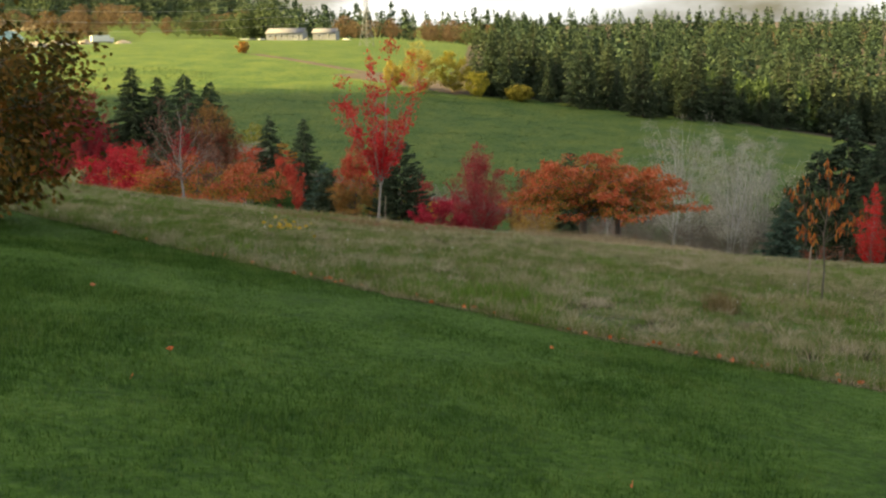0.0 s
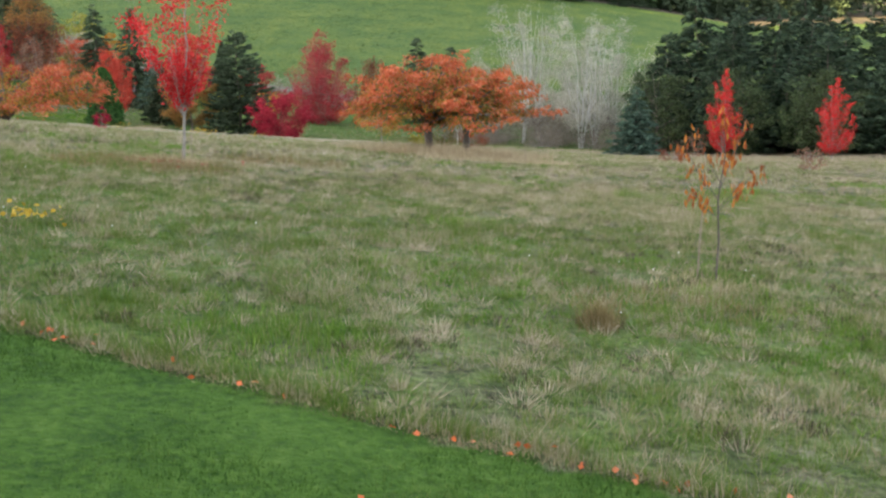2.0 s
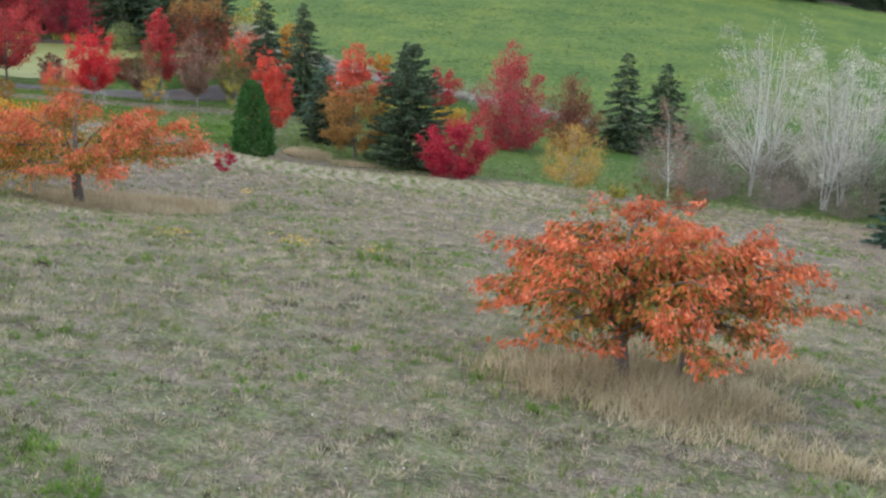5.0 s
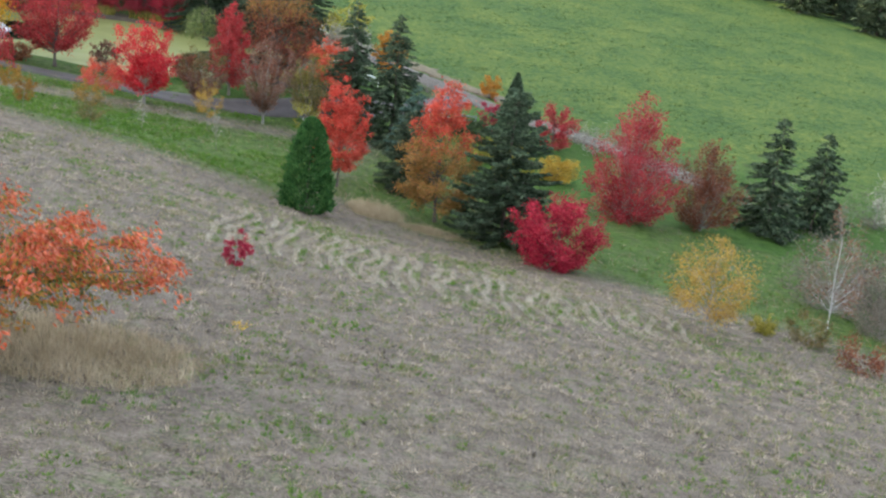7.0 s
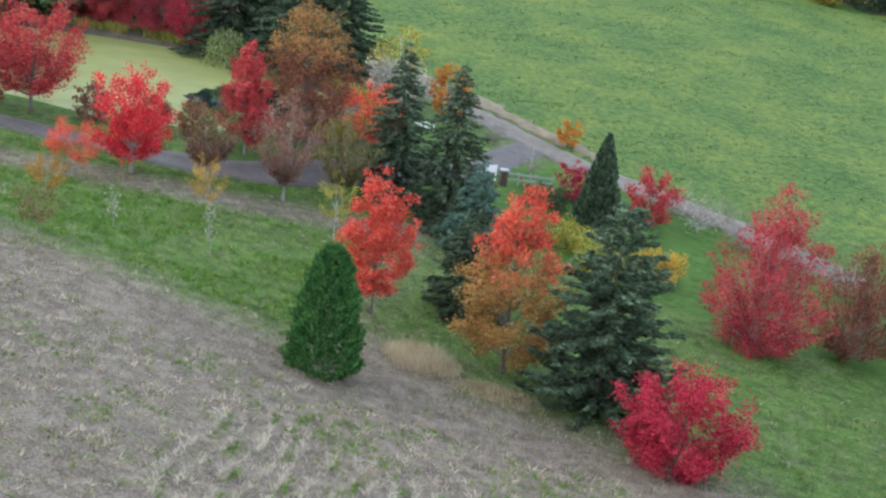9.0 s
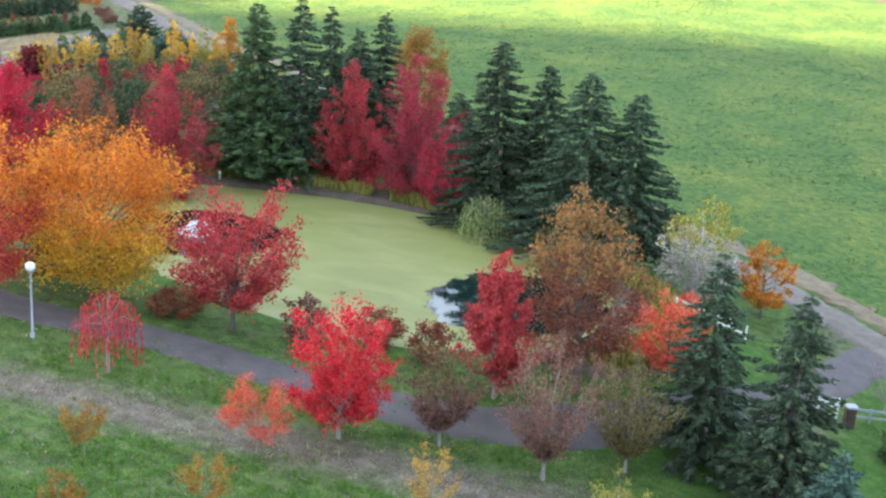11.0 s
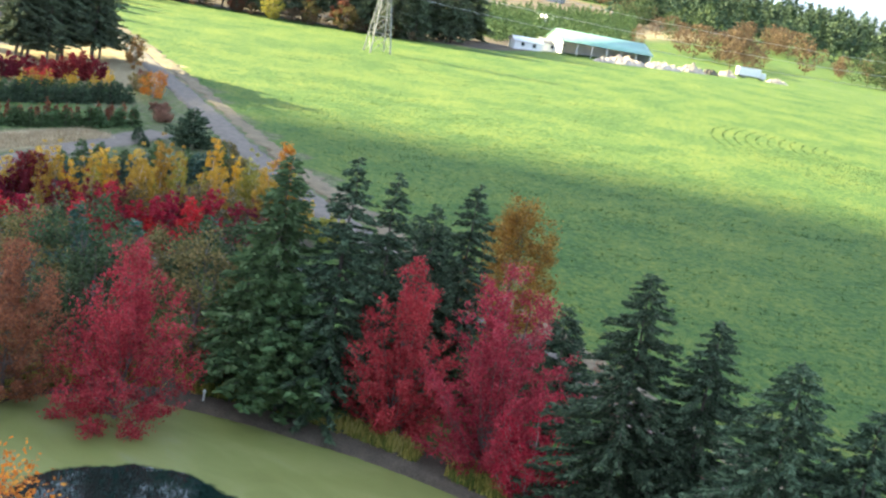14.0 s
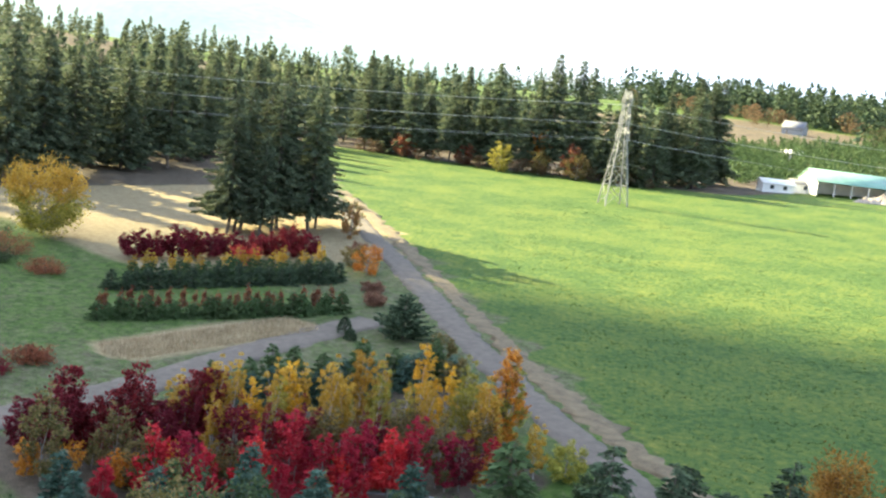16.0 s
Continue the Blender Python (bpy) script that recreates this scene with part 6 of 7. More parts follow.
far_wood("far_woods", scatter(760, 57, -950, -180, 1050, 1420, lambda x, y: y > 1060 + 0.15 * abs(x + 420)), FIR, "dark woods along the far ridge", 27, 58, 0.24, per=45)
far_wood("far_woods", scatter(190, 51, -340, 320, 800, 900, lambda x, y: y > 815 + 25 * math.sin(x / 41.0)), DEEPFIR, "dark woods behind the far fields", 23, 52, 0.2, per=90)
far_wood("far_woods", scatter(90, 53, -330, 300, 770, 830, lambda x, y: math.sin(x / 33.0 + 1) + math.sin(x / 13.0) > -0.1), DULL_BROWN, BROWN_WOOD, 15, 54, 0.42, "round", 150)
far_wood("far_woods", scatter(50, 55, -330, 300, 760, 830, lambda x, y: math.sin(x / 27.0) > 0.1), DARKLEAF, "dark trees behind the far fields", 17, 56, 0.4, "round", 170)


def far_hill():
    """The hill on the horizon, distance haze painted into its blue colour."""
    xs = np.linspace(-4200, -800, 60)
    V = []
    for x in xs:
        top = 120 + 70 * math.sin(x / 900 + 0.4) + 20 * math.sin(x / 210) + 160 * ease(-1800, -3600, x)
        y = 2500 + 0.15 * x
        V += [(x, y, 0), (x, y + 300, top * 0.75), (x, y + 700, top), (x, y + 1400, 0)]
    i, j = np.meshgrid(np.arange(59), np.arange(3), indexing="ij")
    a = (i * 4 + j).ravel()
    tagged(new("backdrop", mesh_of("backdrop", V, np.stack([a, a + 4, a + 5, a + 1], 1), HAZED_HILL, True)), "wooded hill on the horizon, distance haze painted pale blue", "hill", kind="structure")


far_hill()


# ---- power line, barn and houses ----
def pylon(x, y, rot, h=25.0):
    """A steel lattice tower with three pairs of short arms."""
    ob = thing("pylon", x, y, "grey steel lattice power pylon standing in the green field", "pylon", "pylons of the power line", rot=rot)
    zs = (0.0, 4.5, 8.5, 12.0, 15.0, 17.5, 20.0, 22.5, h)

    def half(z):
        return 2.6 + (0.85 - 2.6) * min(1.0, z / 15.0) if z < 15 else 0.85 - 0.03 * (z - 15)

    for sx, sy in ((1, 1), (1, -1), (-1, 1), (-1, -1)):
        pts = np.array([(sx * half(z), sy * half(z), z - (0.5 if z == 0 else 0)) for z in zs])
        part("leg", mesh_of("leg", *tubes([(pts, np.linspace(0.16, 0.09, len(zs)))], 4), STEEL), ob)
    braces = []
    for a, b in zip(zs, zs[1:]):
        for s in (1, -1):
            for p, q in (((half(a), s * half(a), a), (-half(b), s * half(b), b)), ((-half(a), s * half(a), a), (half(b), s * half(b), b)),
                         ((s * half(a), half(a), a), (s * half(b), -half(b), b)), ((s * half(a), -half(a), a), (s * half(b), half(b), b)),
                         ((half(b), s * half(b), b), (-half(b), s * half(b), b)), ((s * half(b), half(b), b), (s * half(b), -half(b), b))):
                braces.append((np.array([p, q]), np.array([0.05, 0.05])))
    part("lattice", mesh_of("lattice", *tubes(braces, 4), STEEL), ob)
    for z, reach in ((16.0, 3.4), (19.5, 2.6), (23.5, 2.6)):
        for s in (1, -1):
            w = half(z)
            arm = [(np.array([(s * w, d * w, z + e), (s * (w + reach), 0, z)]), np.array([0.08, 0.06])) for d in (1, -1) for e in (0, 1.0)]
            a = part("arm", mesh_of("arm", *tubes(arm, 4), STEEL), ob)
            pts = np.array([(s * (w + reach), 0, z - 0.05 - 0.14 * k) for k in range(11)])
            part("insulator", mesh_of("insulator", *tubes([(pts, np.where(np.arange(11) % 2, 0.13, 0.05))], 8), GREY_WALL), a)
    return ob


P1, P2 = (-187.9, 354.0), (-34.6, 569.3)
LINE_ROT = math.degrees(math.atan2(P2[1] - P1[1], P2[0] - P1[0])) - 90
pylon(*P1, LINE_ROT)
pylon(*P2, LINE_ROT)


def cable(a, b, side, z, sag):
    """One conductor between two pylons, hanging in a curve."""
    turn = radians(LINE_ROT)
    off = np.array([math.cos(turn), math.sin(turn)]) * side
    t = np.linspace(0, 1, 40)
    za, zb = ground(*a) + z, ground(*b) + z
    pts = np.column_stack([a[0] + (b[0] - a[0]) * t + off[0], a[1] + (b[1] - a[1]) * t + off[1], za + (zb - za) * t - 4 * sag * t * (1 - t)])
    ob = new("power_cable", mesh_of("power_cable", *tubes([(pts, np.full(40, 0.022))], 5), CABLE, True))
    tagged(ob, "thin sagging power cable between pylons", "cable", "cables of the power line")


P0, P3 = (P1[0] * 2 - P2[0], P1[1] * 2 - P2[1] + 40), (P2[0] * 2 - P1[0], P2[1] * 2 - P1[1])
for z, reach in ((14.5, 4.2), (18.0, 3.4), (22.0, 3.4)):
    for s in (1, -1):
        cable(P0, P1, s * reach, z, 4.0)
        cable(P1, P2, s * reach, z, 5.0)
pylon(*P0, LINE_ROT)


def gable(name, L, W, H, rise, mat, over=0.5):
    """A pitched roof with thickness, ridge along x."""
    x, y = L / 2 + over, W / 2 + over
    drop = rise * over / (W / 2)
    P = [(-x, -y, H - drop), (-x, 0, H + rise), (-x, y, H - drop), (x, -y, H - drop), (x, 0, H + rise), (x, y, H - drop)]
    P += [(a, b, c - 0.2) for a, b, c in P]
    Q = [(0, 3, 4, 1), (1, 4, 5, 2), (6, 7, 10, 9), (7, 8, 11, 10), (0, 6, 9, 3), (2, 5, 11, 8), (0, 1, 7, 6), (1, 2, 8, 7), (3, 9, 10, 4), (4, 10, 11, 5)]
    return mesh_of(name, P, np.array(Q), mat)


def gable_walls(L, W, H, rise, mat, thick=0.25, open_front=False):
    """Four walls with gable ends, of real thickness."""
    bm = bmesh.new()
    for s in (1, -1):
        x0, x1 = s * L / 2, s * (L / 2 - thick)
        ring = [(-W / 2, -0.4), (W / 2, -0.4), (W / 2, H), (0, H + rise), (-W / 2, H)]
        a = [bm.verts.new((x0, y, z)) for y, z in ring]
        b = [bm.verts.new((x1, y, z)) for y, z in ring]
        bm.faces.new(a)
        bm.faces.new(b[::-1])
        for i in range(5):
            bm.faces.new((a[i], b[i], b[(i + 1) % 5], a[(i + 1) % 5]))
    for s in (1,) if open_front else (1, -1):
        made = bmesh.ops.create_cube(bm, size=1.0)["verts"]
        bmesh.ops.scale(bm, vec=(L - 2 * thick, thick, H + 0.4), verts=made)
        bmesh.ops.translate(bm, vec=(0, s * (W / 2 - thick / 2), H / 2 - 0.2), verts=made)
    bmesh.ops.recalc_face_normals(bm, faces=bm.faces[:])
    me = bpy.data.meshes.new("wall")
    bm.to_mesh(me)
    bm.free()
    me.materials.append(mat)
    return me


def building(name, x, y, rot, L, W, H, rise, wall, roof, label, category, windows=0, open_front=False, doors=0):
    ob = thing(name, x, y, label, category, rot=rot)
    part("wall", gable_walls(L, W, H, rise, wall, 0.25, open_front), ob)
    part("roof", gable("roof", L, W, H, rise, roof), ob)
    for i in range(windows):
        px = -L / 2 + L * (i + 0.7) / (windows + 0.4)
        w = part("window", box_mesh("window", [(px, -W / 2 - 0.02, H * 0.55, 1.3, 0.12, 1.3)], WHITE_PAINT, 0.02), ob)
        part("pane", box_mesh("pane", [(px, -W / 2 - 0.07, H * 0.55, 1.1, 0.06, 1.1)], DARK_GLASS, 0), w)
    for i in range(doors):
        px = -L / 2 + L * (i + 0.3) / (doors + 0.2)
        part("door", box_mesh("door", [(px, -W / 2 - 0.03, 1.05, 1.0, 0.1, 2.1)], WOOD, 0.02), ob)
    if open_front:
        n = int(L / 5)
        for i in range(n + 1):
            part("post", box_mesh("post", [(-L / 2 + 0.2 + (L - 0.4) * i / n, -W / 2 + 0.15, H / 2 - 0.2, 0.25, 0.25, H + 0.4)], WHITE_PAINT, 0.02), ob)
    return ob


BX, BY = -180.0, 462.0
building("barn", BX, BY, 48, 30, 14, 3.8, 3.0, WHITE_PAINT, GREEN_ROOF, "long white open-fronted barn with green metal roof", "barn", 0, True)
building("shed", BX - 15, BY - 20, 48, 9, 5, 2.6, 1.0, WHITE_PAINT, WHITE_PAINT, "low white shed beside the barn", "shed", 2)
building("shed", BX - 12, BY - 10, 48, 7, 5, 2.8, 1.0, WHITE_PAINT, GREY_ROOF, "low white shed beside the barn", "shed", 1)
building("house", -290.0, 640.0, 20, 9, 6, 3.0, 1.6, WHITE_PAINT, WHITE_PAINT, "white house among far trees", "house", 4, False, 1)
building("house", -395.0, 850.0, 10, 14, 10, 4.5, 4.0, GREY_WALL, GREY_ROOF, "large grey house on the far hill", "house", 6, False, 1)
building("farmhouse", -82.0, 640.0, -8, 20, 11, 4.0, 2.4, GREY_WALL, GREY_ROOF, "grey farmhouse among far fields", "house", 6, False, 1)
building("shed", -62.0, 652.0, -8, 13, 9, 4.2, 2.0, GREY_WALL, GREY_ROOF, "grey shed beside the farmhouse", "shed", 2)


def heap(x, y, w, d, h, mat, label, seed, rot=45):
    """A rough heap, its skirt sunk in the land."""
    bm = bmesh.new()
    bmesh.ops.create_grid(bm, x_segments=22, y_segments=12, size=0.5)
    for v in bm.verts:
        r = min(1.0, 2 * math.hypot(v.co.x, v.co.y))
        bumps = noise.fractal(Vector((v.co.x * 9 + seed, v.co.y * 5, seed)), 0.8, 2.0, 4)
        v.co = Vector((v.co.x * w, v.co.y * d, h * max(0.0, (1 - r * r)) * (0.8 + 0.6 * bumps) - 0.25))
    me = bpy.data.meshes.new("heap")
    bm.to_mesh(me)
    bm.free()
    me.materials.append(mat)
    ob = new("mound", me)
    ob.matrix_basis = pose(x, y, ground(x, y), 0, 0, rot)
    tagged(ob, label, "mound", "mounds before the barn")


for i, (x, y, w, d, h, m) in enumerate(((-166, 452, 16, 8, 2.8, STRAW), (-158, 462, 14, 8, 2.6, STRAW), (-153, 474, 11, 6, 2.6, STRAW), (-150, 483, 8, 5, 1.8, DARK_SOIL), (-148, 494, 8, 5, 2.0, STRAW), (-140, 524, 10, 5, 1.8, STRAW), (-170, 446, 8, 5, 1.6, STRAW))):
    heap(x, y, w, d, h, m, "pale heap of straw and soil near the barn" if m is STRAW else "dark heap of soil near the barn", i * 3.1)


def wheels(ob, spots, r, wide):
    for x, y in spots:
        t = np.array([(x, y - wide / 2, r), (x, y - wide / 2 + 0.02, r), (x, y + wide / 2 - 0.02, r), (x, y + wide / 2, r)])
        w = part("wheel", mesh_of("wheel", *tubes([(t, np.array([r * 0.9, r, r, r * 0.9]))], 14), RUBBER, False), ob)
        s = 1 if y > 0 else -1
        c = np.array([(x, y + s * (wide / 2 - 0.03), r), (x, y + s * wide / 2, r), (x, y + s * (wide / 2 + 0.02), r)])
        part("rim", mesh_of("rim", *tubes([(c, np.array([r * 0.6, r * 0.55, 0.02]))], 12), STEEL, False), w)


def box_truck(x, y, rot):
    ob = thing("box_truck", x, y, "white box truck parked on the field's far edge", "truck", rot=rot)
    part("box", box_mesh("box", [(-1.2, 0, 2.3, 8.0, 2.5, 2.7)], WHITE_PAINT, 0.05), ob)
    part("cab", box_mesh("cab", [(3.9, 0, 1.6, 1.9, 2.3, 2.0)], WHITE_PAINT, 0.2), ob)
    part("windscreen", box_mesh("windscreen", [(4.75, 0, 2.0, 0.25, 2.0, 0.8)], DARK_GLASS, 0.03), ob)
    part("chassis", box_mesh("chassis", [(0, 0, 0.75, 9.6, 1.0, 0.3)], RUBBER, 0.03), ob)
    wheels(ob, [(px, s * 1.05) for px in (-3.6, -2.5, 3.6) for s in (1, -1)], 0.5, 0.35)


box_truck(-146.5, 514.5, 38)


def car(x, y, rot, paint, label):
    """A parked car: body, glazed cabin, lamps, four wheels."""
    ob = thing("car", x, y, label, "car", "parked cars by the farmhouse", rot=rot)
    bm = bmesh.new()
    prof = [(-2.1, 0.4), (-2.15, 0.85), (-1.6, 0.95), (1.0, 0.95), (2.0, 0.8), (2.1, 0.4)]
    a = [bm.verts.new((px, -0.85, pz)) for px, pz in prof]
    b = [bm.verts.new((px, 0.85, pz)) for px, pz in prof]
    bm.faces.new(a)
    bm.faces.new(b[::-1])
    for i in range(6):
        bm.faces.new((a[i], b[i], b[(i + 1) % 6], a[(i + 1) % 6]))
    bmesh.ops.recalc_face_normals(bm, faces=bm.faces[:])
    bmesh.ops.bevel(bm, geom=bm.edges[:], offset=0.06, segments=1, affect="EDGES")
    me = bpy.data.meshes.new("body")
    bm.to_mesh(me)
    bm.free()
    me.materials.append(paint)
    part("body", me, ob)
    part("cabin", box_mesh("cabin", [(-0.4, 0, 1.2, 2.2, 1.5, 0.55)], DARK_GLASS, 0.15), ob)
    for s in (1, -1):
        part("headlight", box_mesh("headlight", [(2.06, s * 0.6, 0.68, 0.08, 0.3, 0.14)], WHITE_PAINT, 0.01), ob)
    wheels(ob, [(px, s * 0.8) for px in (-1.35, 1.35) for s in (1, -1)], 0.32, 0.2)


for i, (x, y) in enumerate(((-104, 632), (-99, 628), (-94, 627), (-76, 628), (-70, 630), (-50, 640))):
    car(x, y, 30 * i, (WHITE_PAINT, GREY_WALL, WHITE_PAINT)[i % 3], "parked pale car beside the farmhouse" if i % 3 != 1 else "parked grey car beside the farmhouse")


# ---- clouds between the sun and the near land ----
def cloud():
    """A bank of cumulus up the sun's way: billows on a rough raft."""
    r = np.random.default_rng(9)
    spots = [(-170, 184, 34), (-85, 224, 38), (-25, 260, 42), (-70, 248, 36), (60, 250, 38), (150, 240, 40), (240, 236, 40), (-60, 236, 34)]
    spots += [(x + r.normal(0, 10), y + r.normal(0, 5), r.uniform(38, 48)) for y in range(-120, 230, 42) for x in range(-190, 300, 80) if x > -120 or y < 160]
    ball = bmesh.new()
    bmesh.ops.create_icosphere(ball, subdivisions=3, radius=1.0)
    base = np.array([v.co[:] for v in ball.verts])
    tri = np.array([[v.index for v in f.verts] for f in ball.faces])
    ball.free()
    V, T = [], []
    for n, (x, y, rad) in enumerate(spots):
        centre = Vector((x, y, -8)) + sun_way * (2400 + r.uniform(-60, 60))
        bumps = np.array([1 + 0.22 * noise.fractal(Vector(p) * 1.6 + Vector((n * 3.7, 0, 0)), 0.9, 2.1, 4) for p in base])
        V.append(np.array(centre) + base * bumps[:, None] * rad * np.array([1.0, 1.0, 0.95]))
        T.append(tri + n * len(base))
    tagged(new("cloud", mesh_of("cloud", np.concatenate(V), np.concatenate(T), CLOUD, True)), "bank of white cumulus cloud before the low sun", "cloud", kind="structure")


cloud()


# ---- grass ----
def turf(name, spots, per, height, wide, mat, label, seed, splay=0.35, dryness=None):
    """Tufts of single blades at the given places, one sheet of stuff."""
    r = np.random.default_rng(seed)
    spots = np.asarray(spots)
    n = len(spots) * per
    foot = np.repeat(spots[:, :3], per, axis=0)
    foot[:, :2] += r.normal(0, 0.035 + 0.1 * height, (n, 2))
    az = r.uniform(0, 6.283, n)
    lean = np.abs(r.normal(0, splay, n))
    tall = height * np.repeat(spots[:, 3], per) * r.uniform(0.5, 1.2, n)
    tip = foot + np.column_stack([np.cos(az) * lean * tall, np.sin(az) * lean * tall, tall])
    turn = r.uniform(0, 6.283, n)
    side = np.column_stack([np.cos(turn), np.sin(turn), np.zeros(n)]) * wide / 2
    foot[:, 2] -= 0.03
    V = np.stack([foot - side, foot + side, tip], 1).reshape(-1, 3)
    me = mesh_of(name, V, np.arange(3 * n).reshape(-1, 3), mat)
    if dryness is not None:
        me.attributes.new("dry", "FLOAT", "POINT").data.foreach_set("value", np.repeat(dryness, 3 * per).astype(np.float32))
    return tagged(new(name, me), label, "grass", kind="stuff")


def sown(n, seed, y0, y1, cx, slope, pad, keep, lo=0.6, hi=1.3):
    """Places in a wedge that widens with y, with a height factor and the dryness there."""
    r = np.random.default_rng(seed)
    y = np.sqrt(r.uniform(y0 * y0, y1 * y1, n))
    x = cx + r.uniform(-1, 1, n) * (pad + slope * y)
    c = lay(x, y, LAND["c"])
    clump = 0.65 + 0.55 * ripple(x, y, 0.9, 1) + 0.35 * ripple(x, y, 0.25, 2)
    out = np.column_stack([x, y, lay(x, y, LAND["z"]), np.maximum(0.25, clump) * r.uniform(lo, hi, n)])
    ok = keep(x, y, c)
    return out[ok], c[ok, 1] + 0.35 * ripple(x, y, 0.45, 3)[ok]


s, d = sown(110000, 1, 3.5, 19, 0.2, 0.36, 2.2, lambda x, y, c: c[:, 0] > 0.5)
turf("lawn_grass", s, 4, 0.055, 0.010, LAWN_BLADE, "short mown green lawn", 1, 0.6, d * 0)
s, d = sown(58000, 2, 9, 34, 1.5, 0.42, 3.0, lambda x, y, c: c[:, 0] < 0.5)
turf("meadow_grass", s, 6, 0.13, 0.009, MEADOW_BLADE, "rough meadow of green and dry grass", 2, 0.55, d)
s, d = sown(38000, 3, 33, 80, 2.5, 0.46, 4.0, lambda x, y, c: c[:, 0] < 0.5)
turf("meadow_grass", s, 4, 0.17, 0.018, MEADOW_BLADE, "rough meadow of green and dry grass", 3, 0.55, d)
s, d = sown(16000, 45, 56, 112, 32, 0.1, 8.0, lambda x, y, c: (c[:, 0] < 0.5) & (x > 22))
turf("meadow_grass", s, 4, 0.2, 0.03, MEADOW_BLADE, "dry grass before the dark firs", 45, 0.55, d + 0.2)
s, d = sown(34000, 4, 78, 140, -14, 0.28, 6.0, lambda x, y, c: (x < -14) | (y < 125))
turf("meadow_grass", s, 4, 0.17, 0.035, MEADOW_BLADE, "pale dry grass of the lower meadow", 4, 0.6, d)


for n, seed, y0, y1, cx, slope, pad, per, tall, wide in ((9000, 14, 9, 34, 1.5, 0.42, 3.0, 12, 0.13, 0.009), (15000, 15, 33, 80, 1.5, 0.46, 4.0, 8, 0.2, 0.02), (8000, 16, 78, 140, -14, 0.28, 6.0, 6, 0.24, 0.05)):
    s, d = sown(n, seed, y0, y1, cx, slope, pad, lambda x, y, c: c[:, 0] < 0.5)
    q = np.random.default_rng(seed)
    turf("tussocks", s, per, tall, wide, MEADOW_BLADE, "splayed tussocks of green and dry meadow grass", seed, 1.0, d + q.normal(0, 0.55, len(d)))
for n, seed, y0, y1, cx, slope, pad, per, tall, wide in ((4600, 24, 10, 40, 1.5, 0.42, 3.0, 12, 0.15, 0.017), (6500, 25, 38, 112, -6, 0.34, 4.0, 8, 0.15, 0.05)):
    s, d = sown(n * 4, seed, y0, y1, cx, slope, pad, lambda x, y, c: (c[:, 0] < 0.5) & (ripple(x, y, 0.3, 8) + 0.6 * ripple(x, y, 0.9, 9) > 0.25))
    turf("weeds", s, per, tall, wide, WEED_BLADE, "fresh green weeds between the dry grass", seed, 0.9, d * 0)


def domes(name, count, seed, y0, y1, cx, slope, pad, per, tall, wide, round_, label):
    """Low domes of splayed blades, each dome of one tone, with dark hollows between."""
    q = np.random.default_rng(seed)
    at, d = sown(count, seed, y0, y1, cx, slope, pad, lambda x, y, c: c[:, 0] < 0.5)
    n = len(at)
    big = q.uniform(0.5, 1.3, n)
    foot = np.repeat(at[:, :3], per, axis=0)
    az, rr = q.uniform(0, 6.283, n * per), np.sqrt(q.random(n * per)) * round_ * np.repeat(big, per)
    foot[:, 0] += np.cos(az) * rr * 0.5
    foot[:, 1] += np.sin(az) * rr * 0.5
    up = tall * np.repeat(big, per) * q.uniform(0.6, 1.1, n * per) * (1.1 - 0.5 * rr / (round_ * 1.3))
    tip = foot + np.column_stack([np.cos(az) * rr * 1.3, np.sin(az) * rr * 1.3, up])
    turn = q.uniform(0, 6.283, n * per)
    side = np.column_stack([np.cos(turn), np.sin(turn), np.zeros(n * per)]) * wide / 2
    foot[:, 2] -= 0.03
    me = mesh_of(name, np.stack([foot - side, foot + side, tip], 1).reshape(-1, 3), np.arange(3 * n * per).reshape(-1, 3), MEADOW_BLADE)
    tone = d + q.normal(0.02, 0.75, n)
    me.attributes.new("dry", "FLOAT", "POINT").data.foreach_set("value", np.repeat(tone, 3 * per).astype(np.float32))
    return tagged(new(name, me), label, "grass", kind="stuff")


domes("tussocks", 4200, 41, 9, 30, 1.5, 0.40, 3.0, 40, 0.14, 0.011, 0.15, "rounded tussocks of green and dry meadow grass")
domes("tussocks", 6000, 42, 29, 62, 1.0, 0.40, 3.0, 22, 0.15, 0.02, 0.2, "rounded tussocks of green and dry meadow grass")
domes("tussocks", 5200, 43, 60, 112, -8, 0.30, 5.0, 12, 0.17, 0.05, 0.26, "rounded tussocks of pale dry meadow grass")


# withered stems coloured dark to stand in for shade between tussocks
THATCH_SHADE_BLADE = grass_mat("thatch_shade_blades", ((0.03, 0.028, 0.016), (0.055, 0.046, 0.03)), (0.09, 0.072, 0.052), (0.15, 0.12, 0.09), 1.2, 0.5)
for n, seed, y0, y1, per, tall, wide in ((17000, 61, 10, 32, 10, 0.1, 0.016), (28000, 62, 31, 72, 8, 0.12, 0.028), (12000, 63, 70, 112, 6, 0.1, 0.05)):
    s, d = sown(n, seed, y0, y1, 1.0 if y0 < 60 else -7, 0.42, 3.0, lambda x, y, c: (c[:, 0] < 0.5) & (ripple(x, y, 1.4, 17) + 0.7 * ripple(x, y, 0.45, 18) > 0.42))
    turf("dead_stems", s, per, tall, wide, THATCH_SHADE_BLADE, "dark withered stems imitating shade between the tussocks", seed, 1.1, d * 0)


